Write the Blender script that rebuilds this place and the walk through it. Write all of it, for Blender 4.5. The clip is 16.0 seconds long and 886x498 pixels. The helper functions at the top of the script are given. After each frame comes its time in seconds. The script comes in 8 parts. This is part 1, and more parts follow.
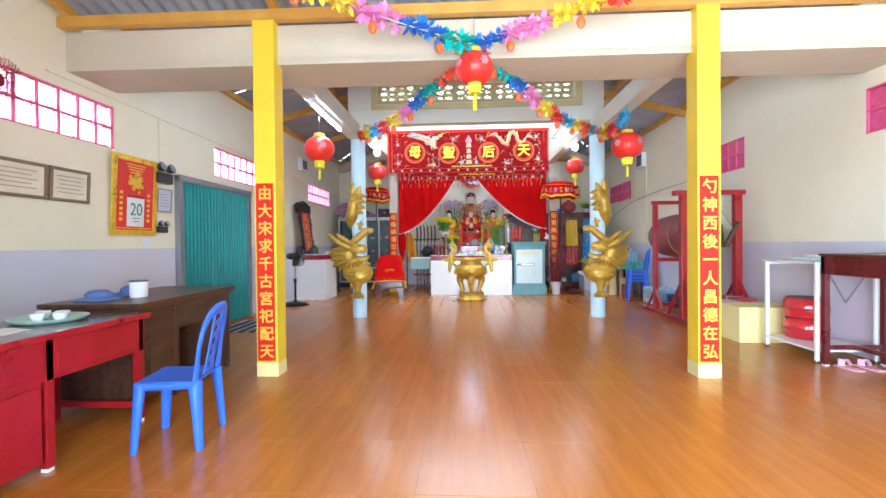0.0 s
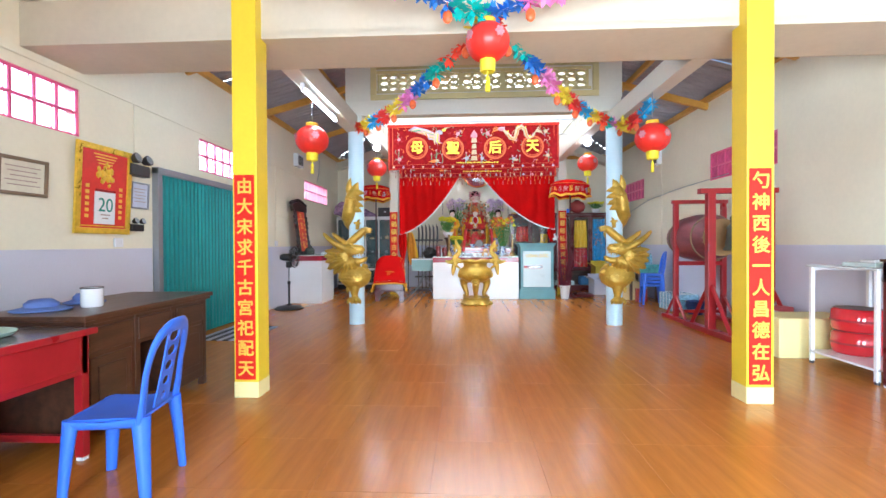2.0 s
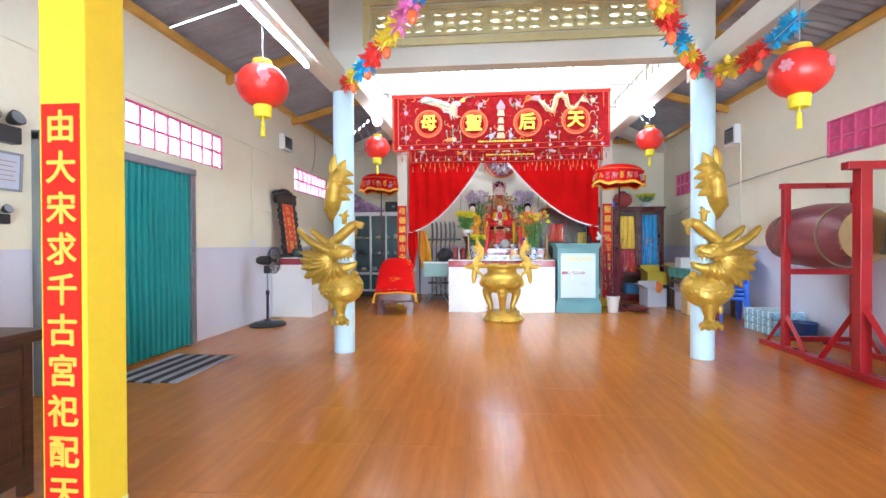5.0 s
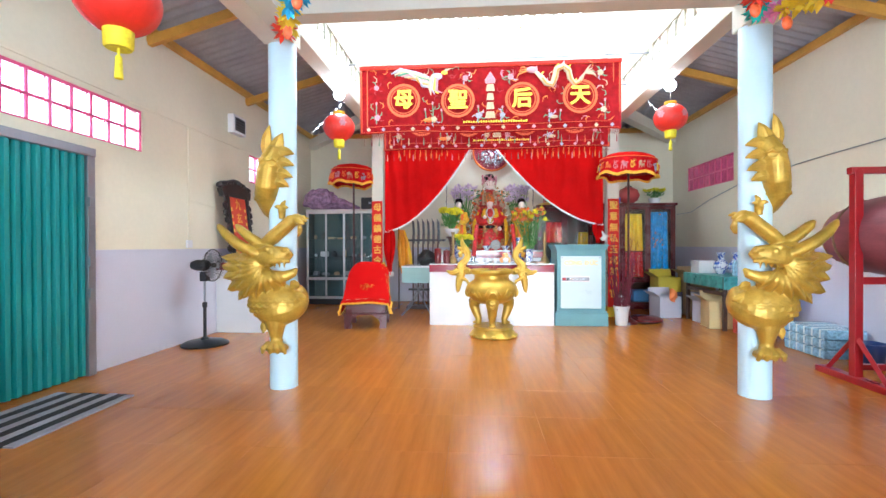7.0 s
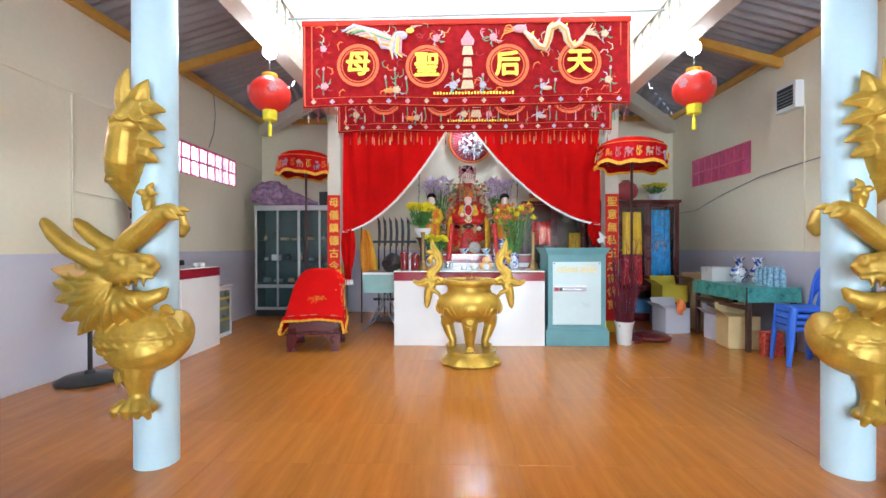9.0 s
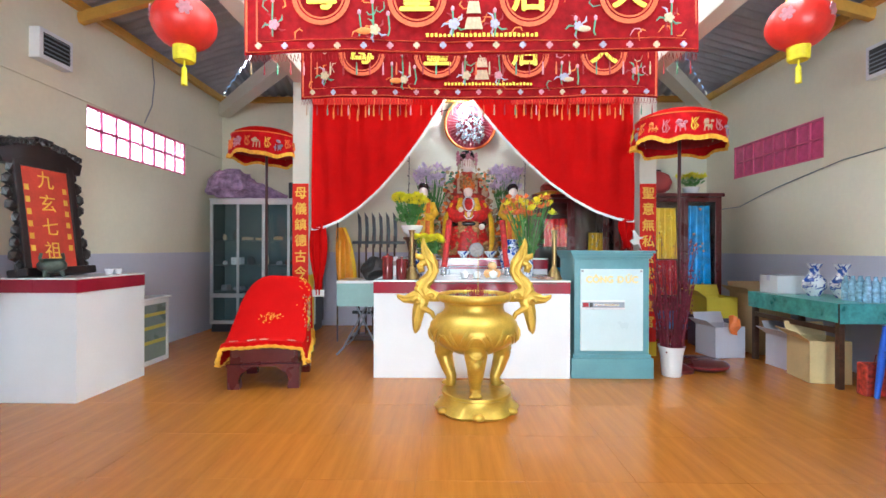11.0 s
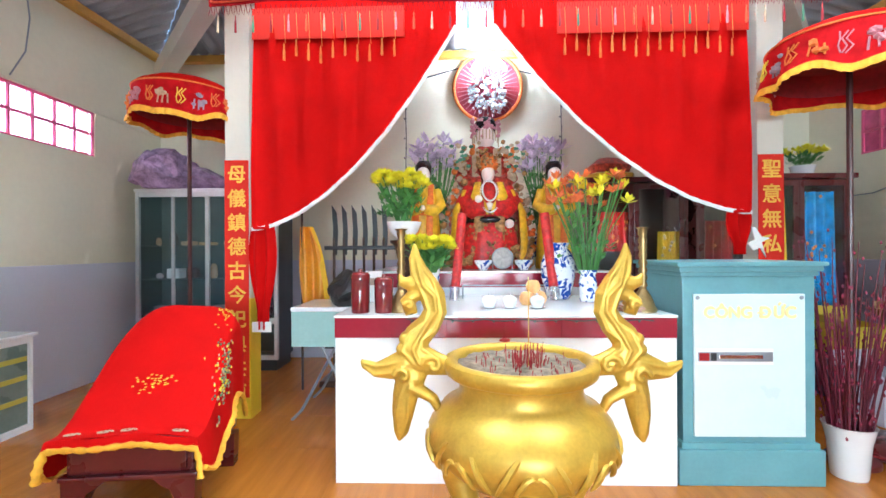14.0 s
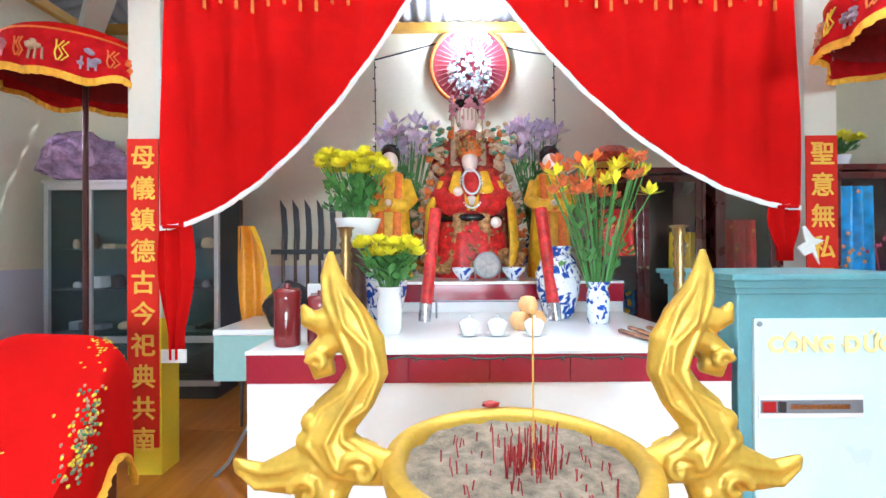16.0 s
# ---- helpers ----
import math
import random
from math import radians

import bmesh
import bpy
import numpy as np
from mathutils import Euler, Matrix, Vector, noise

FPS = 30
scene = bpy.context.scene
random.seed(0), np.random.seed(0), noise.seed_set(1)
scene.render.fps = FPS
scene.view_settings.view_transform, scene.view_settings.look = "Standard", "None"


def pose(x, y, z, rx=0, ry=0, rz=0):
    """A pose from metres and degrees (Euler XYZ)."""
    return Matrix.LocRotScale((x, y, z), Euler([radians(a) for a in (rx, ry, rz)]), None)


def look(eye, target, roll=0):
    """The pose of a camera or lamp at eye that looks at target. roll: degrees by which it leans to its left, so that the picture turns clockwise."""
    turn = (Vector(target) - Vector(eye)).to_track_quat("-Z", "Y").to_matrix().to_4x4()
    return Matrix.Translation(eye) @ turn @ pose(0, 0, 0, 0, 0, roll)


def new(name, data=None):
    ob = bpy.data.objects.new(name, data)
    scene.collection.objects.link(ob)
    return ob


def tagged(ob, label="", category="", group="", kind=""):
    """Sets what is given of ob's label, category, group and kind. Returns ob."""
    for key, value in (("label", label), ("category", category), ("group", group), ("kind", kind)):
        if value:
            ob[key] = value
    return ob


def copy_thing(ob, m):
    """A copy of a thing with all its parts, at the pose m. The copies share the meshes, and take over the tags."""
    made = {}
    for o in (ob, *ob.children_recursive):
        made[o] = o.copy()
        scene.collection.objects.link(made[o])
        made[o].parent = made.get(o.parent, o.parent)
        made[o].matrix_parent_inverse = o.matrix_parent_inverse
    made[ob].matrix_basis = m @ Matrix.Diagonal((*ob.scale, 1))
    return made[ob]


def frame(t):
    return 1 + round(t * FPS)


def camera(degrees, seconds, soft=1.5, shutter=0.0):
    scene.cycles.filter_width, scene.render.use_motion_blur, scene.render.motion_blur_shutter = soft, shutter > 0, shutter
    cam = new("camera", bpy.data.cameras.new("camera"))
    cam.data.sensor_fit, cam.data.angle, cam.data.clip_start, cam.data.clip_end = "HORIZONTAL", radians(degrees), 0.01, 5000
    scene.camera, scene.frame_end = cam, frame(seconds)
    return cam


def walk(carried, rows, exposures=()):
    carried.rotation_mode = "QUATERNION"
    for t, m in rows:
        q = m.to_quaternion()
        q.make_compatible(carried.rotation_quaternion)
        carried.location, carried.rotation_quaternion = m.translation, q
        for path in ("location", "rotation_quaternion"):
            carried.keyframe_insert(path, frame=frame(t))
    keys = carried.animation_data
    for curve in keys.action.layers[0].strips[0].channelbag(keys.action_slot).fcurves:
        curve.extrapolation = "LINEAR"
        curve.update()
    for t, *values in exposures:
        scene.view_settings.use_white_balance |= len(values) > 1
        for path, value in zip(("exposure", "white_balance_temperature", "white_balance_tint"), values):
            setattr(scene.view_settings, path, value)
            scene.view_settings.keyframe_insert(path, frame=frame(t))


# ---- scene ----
cam = camera(88.8, 16.0)
METRES, EYE, TILT, LEAN, TURN = 9.0, 1.22, 0.0, 0.0, 2.8
ROWS = [
    (0.0, 0.0, 0.0, 0.0, -0.01, -0.63, 0.61),
    (0.5, -0.0058, 0.0138, -0.0004, -0.31, -0.54, 0.32),
    (1.0, -0.0081, 0.0204, 0.0009, -0.32, -0.39, 0.25),
    (1.5, -0.0067, 0.0311, 0.0024, -0.2, -0.46, 0.36),
    (2.0, -0.0051, 0.0624, 0.0014, 0.11, -0.58, 0.29),
    (2.5, -0.0074, 0.0894, 0.0035, 0.76, -0.66, 0.09),
    (3.0, -0.0122, 0.124, 0.0038, 1.2, -0.73, 0.04),
    (3.5, -0.0124, 0.1604, 0.0033, 1.84, -0.77, -0.13),
    (6.0, 0.0047, 0.3425, 0.0007, 2.51, -0.37, 0.24),
    (6.5, 0.011, 0.3747, 0.0018, 2.1, -0.36, 0.22),
    (7.0, 0.0102, 0.4107, 0.0011, 1.42, -0.35, 0.18),
    (7.5, 0.0145, 0.4462, 0.0009, 0.72, -0.25, 0.13),
    (8.0, 0.0218, 0.4799, 0.0039, 0.14, -0.28, 0.16),
    (8.5, 0.0226, 0.5154, 0.0048, -0.55, -0.28, 0.16),
    (9.0, 0.0249, 0.5505, 0.005, -1.08, -0.29, 0.08),
    (11.5, 0.0259, 0.7374, 0.0051, -2.05, 0.0, -0.14),
    (12.0, 0.0269, 0.7728, 0.0072, -1.09, -0.01, -0.35),
    (12.5, 0.0259, 0.8096, 0.0081, -0.29, 0.06, -0.16),
    (13.0, 0.0287, 0.8434, 0.0082, -0.03, 0.07, 0.08),
    (13.5, 0.0312, 0.8782, 0.0091, -0.36, 0.09, 0.25),
    (14.0, 0.0307, 0.908, 0.012, -1.04, 0.07, 0.31),
    (14.5, 0.0344, 0.9353, 0.0117, -1.38, 0.05, 0.34),
    (15.0, 0.0393, 0.96, 0.0134, -1.92, 0.11, 0.36),
    (15.5, 0.0405, 0.9819, 0.0151, -2.56, 0.16, 0.32),
    (16.0, 0.0436, 0.9929, 0.0143, -2.91, 0.27, 0.32),
]
walk(cam, [(t, pose(0, 0, EYE, TILT, LEAN, TURN) @ pose(METRES * x, METRES * y, METRES * z, 90 + pitch, roll, yaw)) for t, x, y, z, yaw, pitch, roll in ROWS],
     [(0.0, 0.0, 5600, 6), (3.5, 0.14, 5600, 6), (6.5, 0.40, 5600, 5), (9.0, 0.12, 5700, 3), (12.5, 0.50, 5600, 2), (16, 0.62, 5450, 0)])

# ---- world, sun, large lights ----
world = bpy.data.worlds.new("sky")
scene.world = world
world.use_nodes = True
wn = world.node_tree.nodes
sky = wn.new("ShaderNodeTexSky")
sky.sky_type, sky.sun_disc = "NISHITA", False
sky.sun_elevation, sky.sun_rotation = radians(62), radians(106)
wn["Background"].inputs[1].default_value = 0.15
world.node_tree.links.new(sky.outputs[0], wn["Background"].inputs[0])
SUN = bpy.data.lights.new("sun", "SUN")
SUN.energy, SUN.angle, SUN.color = 3.0, radians(0.5), (1.0, 0.95, 0.87)
sun = new("sun", SUN)
sun.matrix_world = look((14, -4, 28), (0, 0, 0))


def area_lamp(name, eye, target, w, h, watts, colour=(1, 1, 1)):
    data = bpy.data.lights.new(name, "AREA")
    data.shape, data.size, data.size_y, data.energy, data.color = "RECTANGLE", w, h, watts, colour
    ob = new(name, data)
    ob.matrix_world = look(eye, target)
    return ob


DAY = (0.90, 0.96, 1.0)
area_lamp("doorway_daylight", (1.0, -2.45, 1.3), (4.1, 1.3, 0.5), 5.0, 2.3, 980, DAY)
area_lamp("rear_clerestory_daylight", (0.17, 11.6, 5.05), (0.17, 8, 4.2), 3.2, 0.6, 95, DAY)
# Added fill lamps towards the altar; the side walls have no opening at this height.
area_lamp("raised_roof_fill", (-1.68, 9.6, 5.05), (1.5, 11.6, 2.9), 3.4, 0.6, 175, DAY)
area_lamp("raised_roof_fill", (2.0, 9.6, 5.05), (-1.2, 11.6, 2.9), 3.4, 0.6, 175, DAY)

# ---- materials ----


def mat(name, col, rough=0.5, metal=0.0, var=0.1, scale=3.0, fine=45.0, bump=0.08, coat=0.0, sheen=0.0, emit=None, power=0.0,
        alpha=None, trans=0.0, stretch=(1, 1, 1), dist=0.01, spec=0.5):
    m = bpy.data.materials.new(name)
    m.use_nodes = True
    nt = m.node_tree
    n, link = nt.nodes, nt.links.new
    b = n["Principled BSDF"]
    b.inputs["Roughness"].default_value, b.inputs["Metallic"].default_value = rough, metal
    b.inputs["Coat Weight"].default_value, b.inputs["Sheen Weight"].default_value = coat, sheen
    b.inputs["Coat Roughness"].default_value = 0.08
    b.inputs["Transmission Weight"].default_value, b.inputs["Specular IOR Level"].default_value = trans, spec
    tc, mp = n.new("ShaderNodeTexCoord"), n.new("ShaderNodeMapping")
    mp.inputs["Scale"].default_value = stretch
    link(tc.outputs["Object"], mp.inputs["Vector"])
    big, small = n.new("ShaderNodeTexNoise"), n.new("ShaderNodeTexNoise")
    big.inputs["Scale"].default_value, small.inputs["Scale"].default_value = scale, fine
    big.inputs["Detail"].default_value, small.inputs["Detail"].default_value = 4, 3
    mix = n.new("ShaderNodeMath")
    mix.operation = "MULTIPLY_ADD"
    mix.inputs[1].default_value = 0.35
    for t in (big, small):
        link(mp.outputs[0], t.inputs["Vector"])
    link(small.outputs[0], mix.inputs[0])
    link(big.outputs[0], mix.inputs[2])
    ramp = n.new("ShaderNodeValToRGB")
    ramp.color_ramp.elements[0].position, ramp.color_ramp.elements[1].position = 0.42, 0.92
    ramp.color_ramp.elements[0].color = (*[c * (1 - var) for c in col], 1)
    ramp.color_ramp.elements[1].color = (*[min(1, c * (1 + var)) for c in col], 1)
    link(mix.outputs[0], ramp.inputs[0])
    link(ramp.outputs[0], b.inputs["Base Color"])
    rr = n.new("ShaderNodeMapRange")
    rr.inputs["To Min"].default_value, rr.inputs["To Max"].default_value = max(0.02, rough - 0.08), min(1, rough + 0.08)
    link(big.outputs[0], rr.inputs["Value"])
    link(rr.outputs[0], b.inputs["Roughness"])
    if bump:
        bp = n.new("ShaderNodeBump")
        bp.inputs["Strength"].default_value, bp.inputs["Distance"].default_value = bump, dist
        link(mix.outputs[0], bp.inputs["Height"])
        link(bp.outputs[0], b.inputs["Normal"])
    if emit:
        b.inputs["Emission Color"].default_value, b.inputs["Emission Strength"].default_value = (*emit, 1), power
    return m


M_WALL = mat("cream wall paint", (0.80, 0.76, 0.60), 0.75, var=0.06, scale=0.9, fine=20, bump=0.05)
M_BAND = mat("lavender wall tile", (0.62, 0.62, 0.72), 0.35, var=0.05, scale=1.2, bump=0.03)
M_BEAM = mat("cream beam paint", (0.60, 0.55, 0.43), 0.75, var=0.08, scale=1.2, fine=20, bump=0.05)
M_WHITE = mat("white plaster", (0.68, 0.65, 0.56), 0.7, var=0.06, scale=1.5, fine=25, bump=0.05)
M_YELLOW = mat("yellow gloss paint", (0.82, 0.61, 0.03), 0.45, var=0.07, scale=2.5, bump=0.06)
M_YFOOT = mat("pale worn yellow paint", (0.85, 0.76, 0.35), 0.55, var=0.08)
M_BLUE = mat("pale blue column paint", (0.56, 0.76, 0.88), 0.35, var=0.05, scale=2, bump=0.04)
M_RED = mat("red paper", (0.66, 0.020, 0.010), 0.6, spec=0.25, var=0.12, scale=5, bump=0.04)
M_GOLDINK = mat("gold ink", (0.88, 0.55, 0.07), 0.4, var=0.12, bump=0)
M_GOLD = mat("gold paint", (0.58, 0.37, 0.05), 0.38, metal=0.4, var=0.22, scale=9, fine=70, bump=0.12)
M_ROOF = mat("grey corrugated sheet", (0.34, 0.34, 0.38), 0.5, metal=0.0, var=0.16, scale=2.2, fine=30, bump=0.08)
M_RAFTER = mat("ochre rafter paint", (0.62, 0.34, 0.06), 0.5, var=0.15, scale=4)
M_TEAL = mat("teal door paint", (0.03, 0.30, 0.30), 0.35, metal=0.2, var=0.12, scale=2, bump=0.05)
M_STEEL = mat("grey steel", (0.33, 0.36, 0.40), 0.4, metal=0.7, var=0.1)
M_PINK = mat("pink window frame", (0.72, 0.10, 0.25), 0.5, var=0.08)
M_CURTAIN = mat("red curtain cloth", (0.56, 0.003, 0.003), 0.85, spec=0.08, var=0.08, scale=4, fine=300, bump=0.1, sheen=0.0, dist=0.002)
M_BANNER = mat("dark red banner cloth", (0.24, 0.006, 0.009), 0.85, spec=0.1, var=0.3, scale=14, fine=160, bump=0.25, sheen=0.0, dist=0.003)
M_VALANCE = mat("red valance cloth", (0.46, 0.006, 0.010), 0.85, spec=0.1, var=0.3, scale=14, fine=160, bump=0.25, dist=0.003)
M_WOOD = mat("dark brown wood", (0.062, 0.026, 0.014), 0.36, var=0.5, scale=2.5, fine=24, bump=0.1, stretch=(1, 8, 8))
M_REDWOOD = mat("red lacquered wood", (0.10, 0.010, 0.012), 0.28, var=0.25, scale=3, bump=0.05, coat=0.3)
M_REDPAINT = mat("red gloss paint", (0.34, 0.010, 0.016), 0.3, var=0.14, scale=4, bump=0.06)
M_PLASTIC = mat("blue plastic", (0.05, 0.17, 0.80), 0.40, var=0.06, bump=0.03)
M_TILE = mat("white glazed tile", (0.84, 0.85, 0.87), 0.12, var=0.03, bump=0.01)
M_MAROON = mat("maroon glazed tile", (0.30, 0.015, 0.035), 0.14, var=0.12, bump=0.01)
M_BLACK = mat("black plastic", (0.02, 0.02, 0.022), 0.4, var=0.2)
M_FRINGE = mat("golden yellow fringe", (0.88, 0.45, 0.03), 0.7, var=0.2, scale=30, bump=0.2)
M_YELLOWCLOTH = mat("yellow cloth", (0.90, 0.55, 0.02), 0.7, var=0.15, scale=12, bump=0.15)
M_WHITECLOTH = mat("white trim", (0.85, 0.85, 0.83), 0.8, var=0.05, scale=60, bump=0.2)
M_CARD = mat("cardboard", (0.50, 0.34, 0.18), 0.8, var=0.12)
M_GREYMETAL = mat("pale teal safe paint", (0.15, 0.34, 0.38), 0.4, var=0.12)
M_PANEL = mat("pale blue panel", (0.66, 0.80, 0.83), 0.3, var=0.04)


def glass(name, col=(1, 1, 1), rough=0.0):
    m = mat(name, col, rough, bump=0, var=0.02, trans=1.0)
    m.node_tree.nodes["Principled BSDF"].inputs["IOR"].default_value = 1.45
    return m


M_GLASS = glass("clear glass", (0.92, 0.97, 0.96))
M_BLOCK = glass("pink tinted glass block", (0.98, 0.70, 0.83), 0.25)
# Same pink blocks without backlight: opaque, with the shade put into the colour.
M_BLOCKUNLIT = mat("unlit pink glass block", (0.66, 0.10, 0.26), 0.15, var=0.15, scale=12, bump=0.2)


def floor_material():
    m = mat("wood look floor tile", (0.47, 0.165, 0.022), 0.24, var=0.16, scale=1.6, fine=14, bump=0.006, stretch=(11, 0.6, 1), coat=0.0, spec=0.42)
    nt = m.node_tree
    n, link = nt.nodes, nt.links.new
    b = n["Principled BSDF"]
    src = b.inputs["Base Color"].links[0].from_socket
    info, hsv, mr = n.new("ShaderNodeObjectInfo"), n.new("ShaderNodeHueSaturation"), n.new("ShaderNodeMapRange")
    mr.inputs["To Min"].default_value, mr.inputs["To Max"].default_value = 0.97, 1.03
    link(info.outputs["Random"], mr.inputs["Value"])
    link(mr.outputs[0], hsv.inputs["Value"])
    link(src, hsv.inputs["Color"])
    link(hsv.outputs[0], b.inputs["Base Color"])
    return m


M_FLOOR = floor_material()
M_GROUT = mat("brown grout", (0.40, 0.16, 0.04), 0.6, var=0.15)

# ---- building helpers ----


def part(name, bm, material, parent=None, label="", smooth=False):
    me = bpy.data.meshes.new(name)
    bmesh.ops.recalc_face_normals(bm, faces=bm.faces)
    if smooth:
        for f in bm.faces:
            f.smooth = True
    bm.to_mesh(me)
    bm.free()
    me.materials.append(material)
    ob = new(name, me)
    if smooth:
        me.set_sharp_from_angle(angle=radians(50))
    if parent:
        ob.parent = parent
    if label:
        ob["label"] = label
    return ob


def fused(name, bm, material, parent, label="", voxel=0.006, rounds=2):
    """A part whose overlapping shapes are fused into one skin."""
    ob = part(name, bm, material, parent, label)
    r = ob.modifiers.new("fuse", "REMESH")
    r.mode, r.voxel_size, r.use_smooth_shade = "VOXEL", voxel, True
    k = ob.modifiers.new("soften", "SMOOTH")
    k.factor, k.iterations = 0.5, rounds
    return ob


def thing(name, at, label, category, group="", rz=0):
    ob = new(name)
    ob.empty_display_size = 0.1
    ob.matrix_basis = pose(*at, 0, 0, rz)
    return tagged(ob, label, category, group)


def bx(x0, x1, y0, y1, z0, z1, bevel=0.0, bm=None):
    """A box, its edges broken by bevel."""
    bm = bm or bmesh.new()
    r = bmesh.ops.create_cube(bm, size=1.0, matrix=Matrix.LocRotScale(((x0 + x1) / 2, (y0 + y1) / 2, (z0 + z1) / 2), None, (abs(x1 - x0), abs(y1 - y0), abs(z1 - z0))))
    if bevel:
        edges = list({e for v in r["verts"] for e in v.link_edges})
        bmesh.ops.bevel(bm, geom=edges, offset=bevel, segments=2, affect="EDGES", profile=0.6)
    return bm


def lathe(profile, segs=24, at=(0, 0, 0), bm=None, wave=None, caps=True):
    """A turned body from (radius, height) pairs. wave(angle, i) scales a ring."""
    bm = bm or bmesh.new()
    rings = []
    for i, (r, z) in enumerate(profile):
        ring = []
        for k in range(segs):
            a = 2 * math.pi * k / segs
            q = r * (wave(a, i) if wave else 1)
            ring.append(bm.verts.new((at[0] + q * math.cos(a), at[1] + q * math.sin(a), at[2] + z)))
        rings.append(ring)
    for a, b in zip(rings, rings[1:]):
        for k in range(segs):
            bm.faces.new((a[k], a[(k + 1) % segs], b[(k + 1) % segs], b[k]))
    for ring in (rings[0], rings[-1]):
        if caps and (ring[0].co - ring[segs // 2].co).length > 1e-4:
            bm.faces.new(ring)
    return bm


def tube(pts, radii, segs=10, bm=None, flat=1.0, up=(0, 0, 1)):
    """A tapered tube along pts; flat squashes it along its second axis."""
    bm = bm or bmesh.new()
    pts = [Vector(p) for p in pts]
    if not hasattr(radii, "__len__"):
        radii = [radii] * len(pts)
    rings, u = [], None
    for i, p in enumerate(pts):
        d = (pts[min(i + 1, len(pts) - 1)] - pts[max(i - 1, 0)]).normalized()
        if u is None:
            u = d.cross(Vector(up))
            u = u.normalized() if u.length > 1e-3 else d.orthogonal().normalized()
        else:
            u = (u - d * u.dot(d)).normalized()
        w = d.cross(u)
        rings.append([bm.verts.new(p + radii[i] * (math.cos(a) * u + flat * math.sin(a) * w)) for a in [2 * math.pi * k / segs for k in range(segs)]])
    for a, b in zip(rings, rings[1:]):
        for k in range(segs):
            bm.faces.new((a[k], a[(k + 1) % segs], b[(k + 1) % segs], b[k]))
    bm.faces.new(rings[0]), bm.faces.new(rings[-1])
    return bm


def ball(c, r, bm=None, sub=2, scale=(1, 1, 1), rot=None):
    bm = bm or bmesh.new()
    m = Matrix.LocRotScale(Vector(c), rot, Vector(scale) * r)
    bmesh.ops.create_icosphere(bm, subdivisions=sub, radius=1.0, matrix=m)
    return bm


def sheet(f, nu, nv, thick=0.0, bm=None):
    """A surface from f(u, v), both 0 to 1."""
    bm = bm or bmesh.new()
    g = [[bm.verts.new(f(i / nu, j / nv)) for j in range(nv + 1)] for i in range(nu + 1)]
    for i in range(nu):
        for j in range(nv):
            bm.faces.new((g[i][j], g[i + 1][j], g[i + 1][j + 1], g[i][j + 1]))
    if thick:
        bmesh.ops.recalc_face_normals(bm, faces=bm.faces)
        bmesh.ops.solidify(bm, geom=bm.faces[:], thickness=thick)
    return bm


def prism(outline, y0, y1, bm=None):
    """An outline of (x, z) pairs made solid from y0 to y1."""
    bm = bm or bmesh.new()
    a = [bm.verts.new((x, y0, z)) for x, z in outline]
    b = [bm.verts.new((x, y1, z)) for x, z in outline]
    bm.faces.new(a), bm.faces.new(b)
    for k in range(len(a)):
        q = (k + 1) % len(a)
        bm.faces.new((a[k], a[q], b[q], b[k]))
    return bm


def writing(name, text, size, material, parent, m, depth=0.004, label="", bold=0.0):
    """Raised characters, centred, lying in the local x-z plane and facing -y."""
    cu = bpy.data.curves.new(name, "FONT")
    cu.body, cu.size, cu.extrude, cu.align_x, cu.align_y = text, size, depth, "CENTER", "CENTER"
    tmp = new("lettering", cu)
    bpy.context.view_layer.update()
    me = bpy.data.meshes.new_from_object(tmp.evaluated_get(bpy.context.evaluated_depsgraph_get()))
    bpy.data.objects.remove(tmp)
    if bold:
        wide = bmesh.new()
        for k, (p, q) in enumerate(((0, 0), (1, 0), (-1, 0), (0, 1), (0, -1))):
            copy = me.copy()
            copy.transform(Matrix.Translation((bold * p, bold * q, 0.0004 * k)))
            wide.from_mesh(copy)
            bpy.data.meshes.remove(copy)
        wide.to_mesh(me)
        wide.free()
    me.materials.clear()
    me.materials.append(material)
    ob = new(name, me)
    ob.parent = parent
    ob.matrix_basis = m @ pose(0, 0, 0, 90, 0, 0)
    if label:
        ob["label"] = label
    return ob


def structure(name, bm, material, label, smooth=False):
    return tagged(part(name, bm, material, None, "", smooth), label, name.split("_")[0], "", "structure")


# ---- large structure ----
XL, XR, YB, YF = -3.84, 4.12, 13.75, -2.6
XC = 0.15


def roof_z(x):
    return 3.70 + 0.28 * (3.98 - abs(x - 0.14))


def front_roof_z(y):
    return 3.40 + 0.26 * (4.25 - y if y > 0.8 else 3.45 - (0.8 - y))


def side_wall(name, x0, x1, windows, door, label):
    bm = bmesh.new()
    ys = sorted({YF, YB + 0.2, *[q for w in windows for q in w], *door})
    for a, b in zip(ys, ys[1:]):
        mid = (a + b) / 2
        if any(w[0] < mid < w[1] for w in windows):
            in_door = door and door[0] < mid < door[1]
            bx(x0, x1, a, b, 2.15 if in_door else 0, 2.30, bm=bm), bx(x0, x1, a, b, 2.76, 4.5 if b < 4.6 else 3.74, bm=bm)
        elif door and door[0] < mid < door[1]:
            bx(x0, x1, a, b, 2.15, 4.5 if b < 4.6 else 3.74, bm=bm)
        else:
            bx(x0, x1, a, b, 0, 4.5 if b < 4.6 else 3.74, bm=bm)
    return structure(name, bm, M_WALL, label)


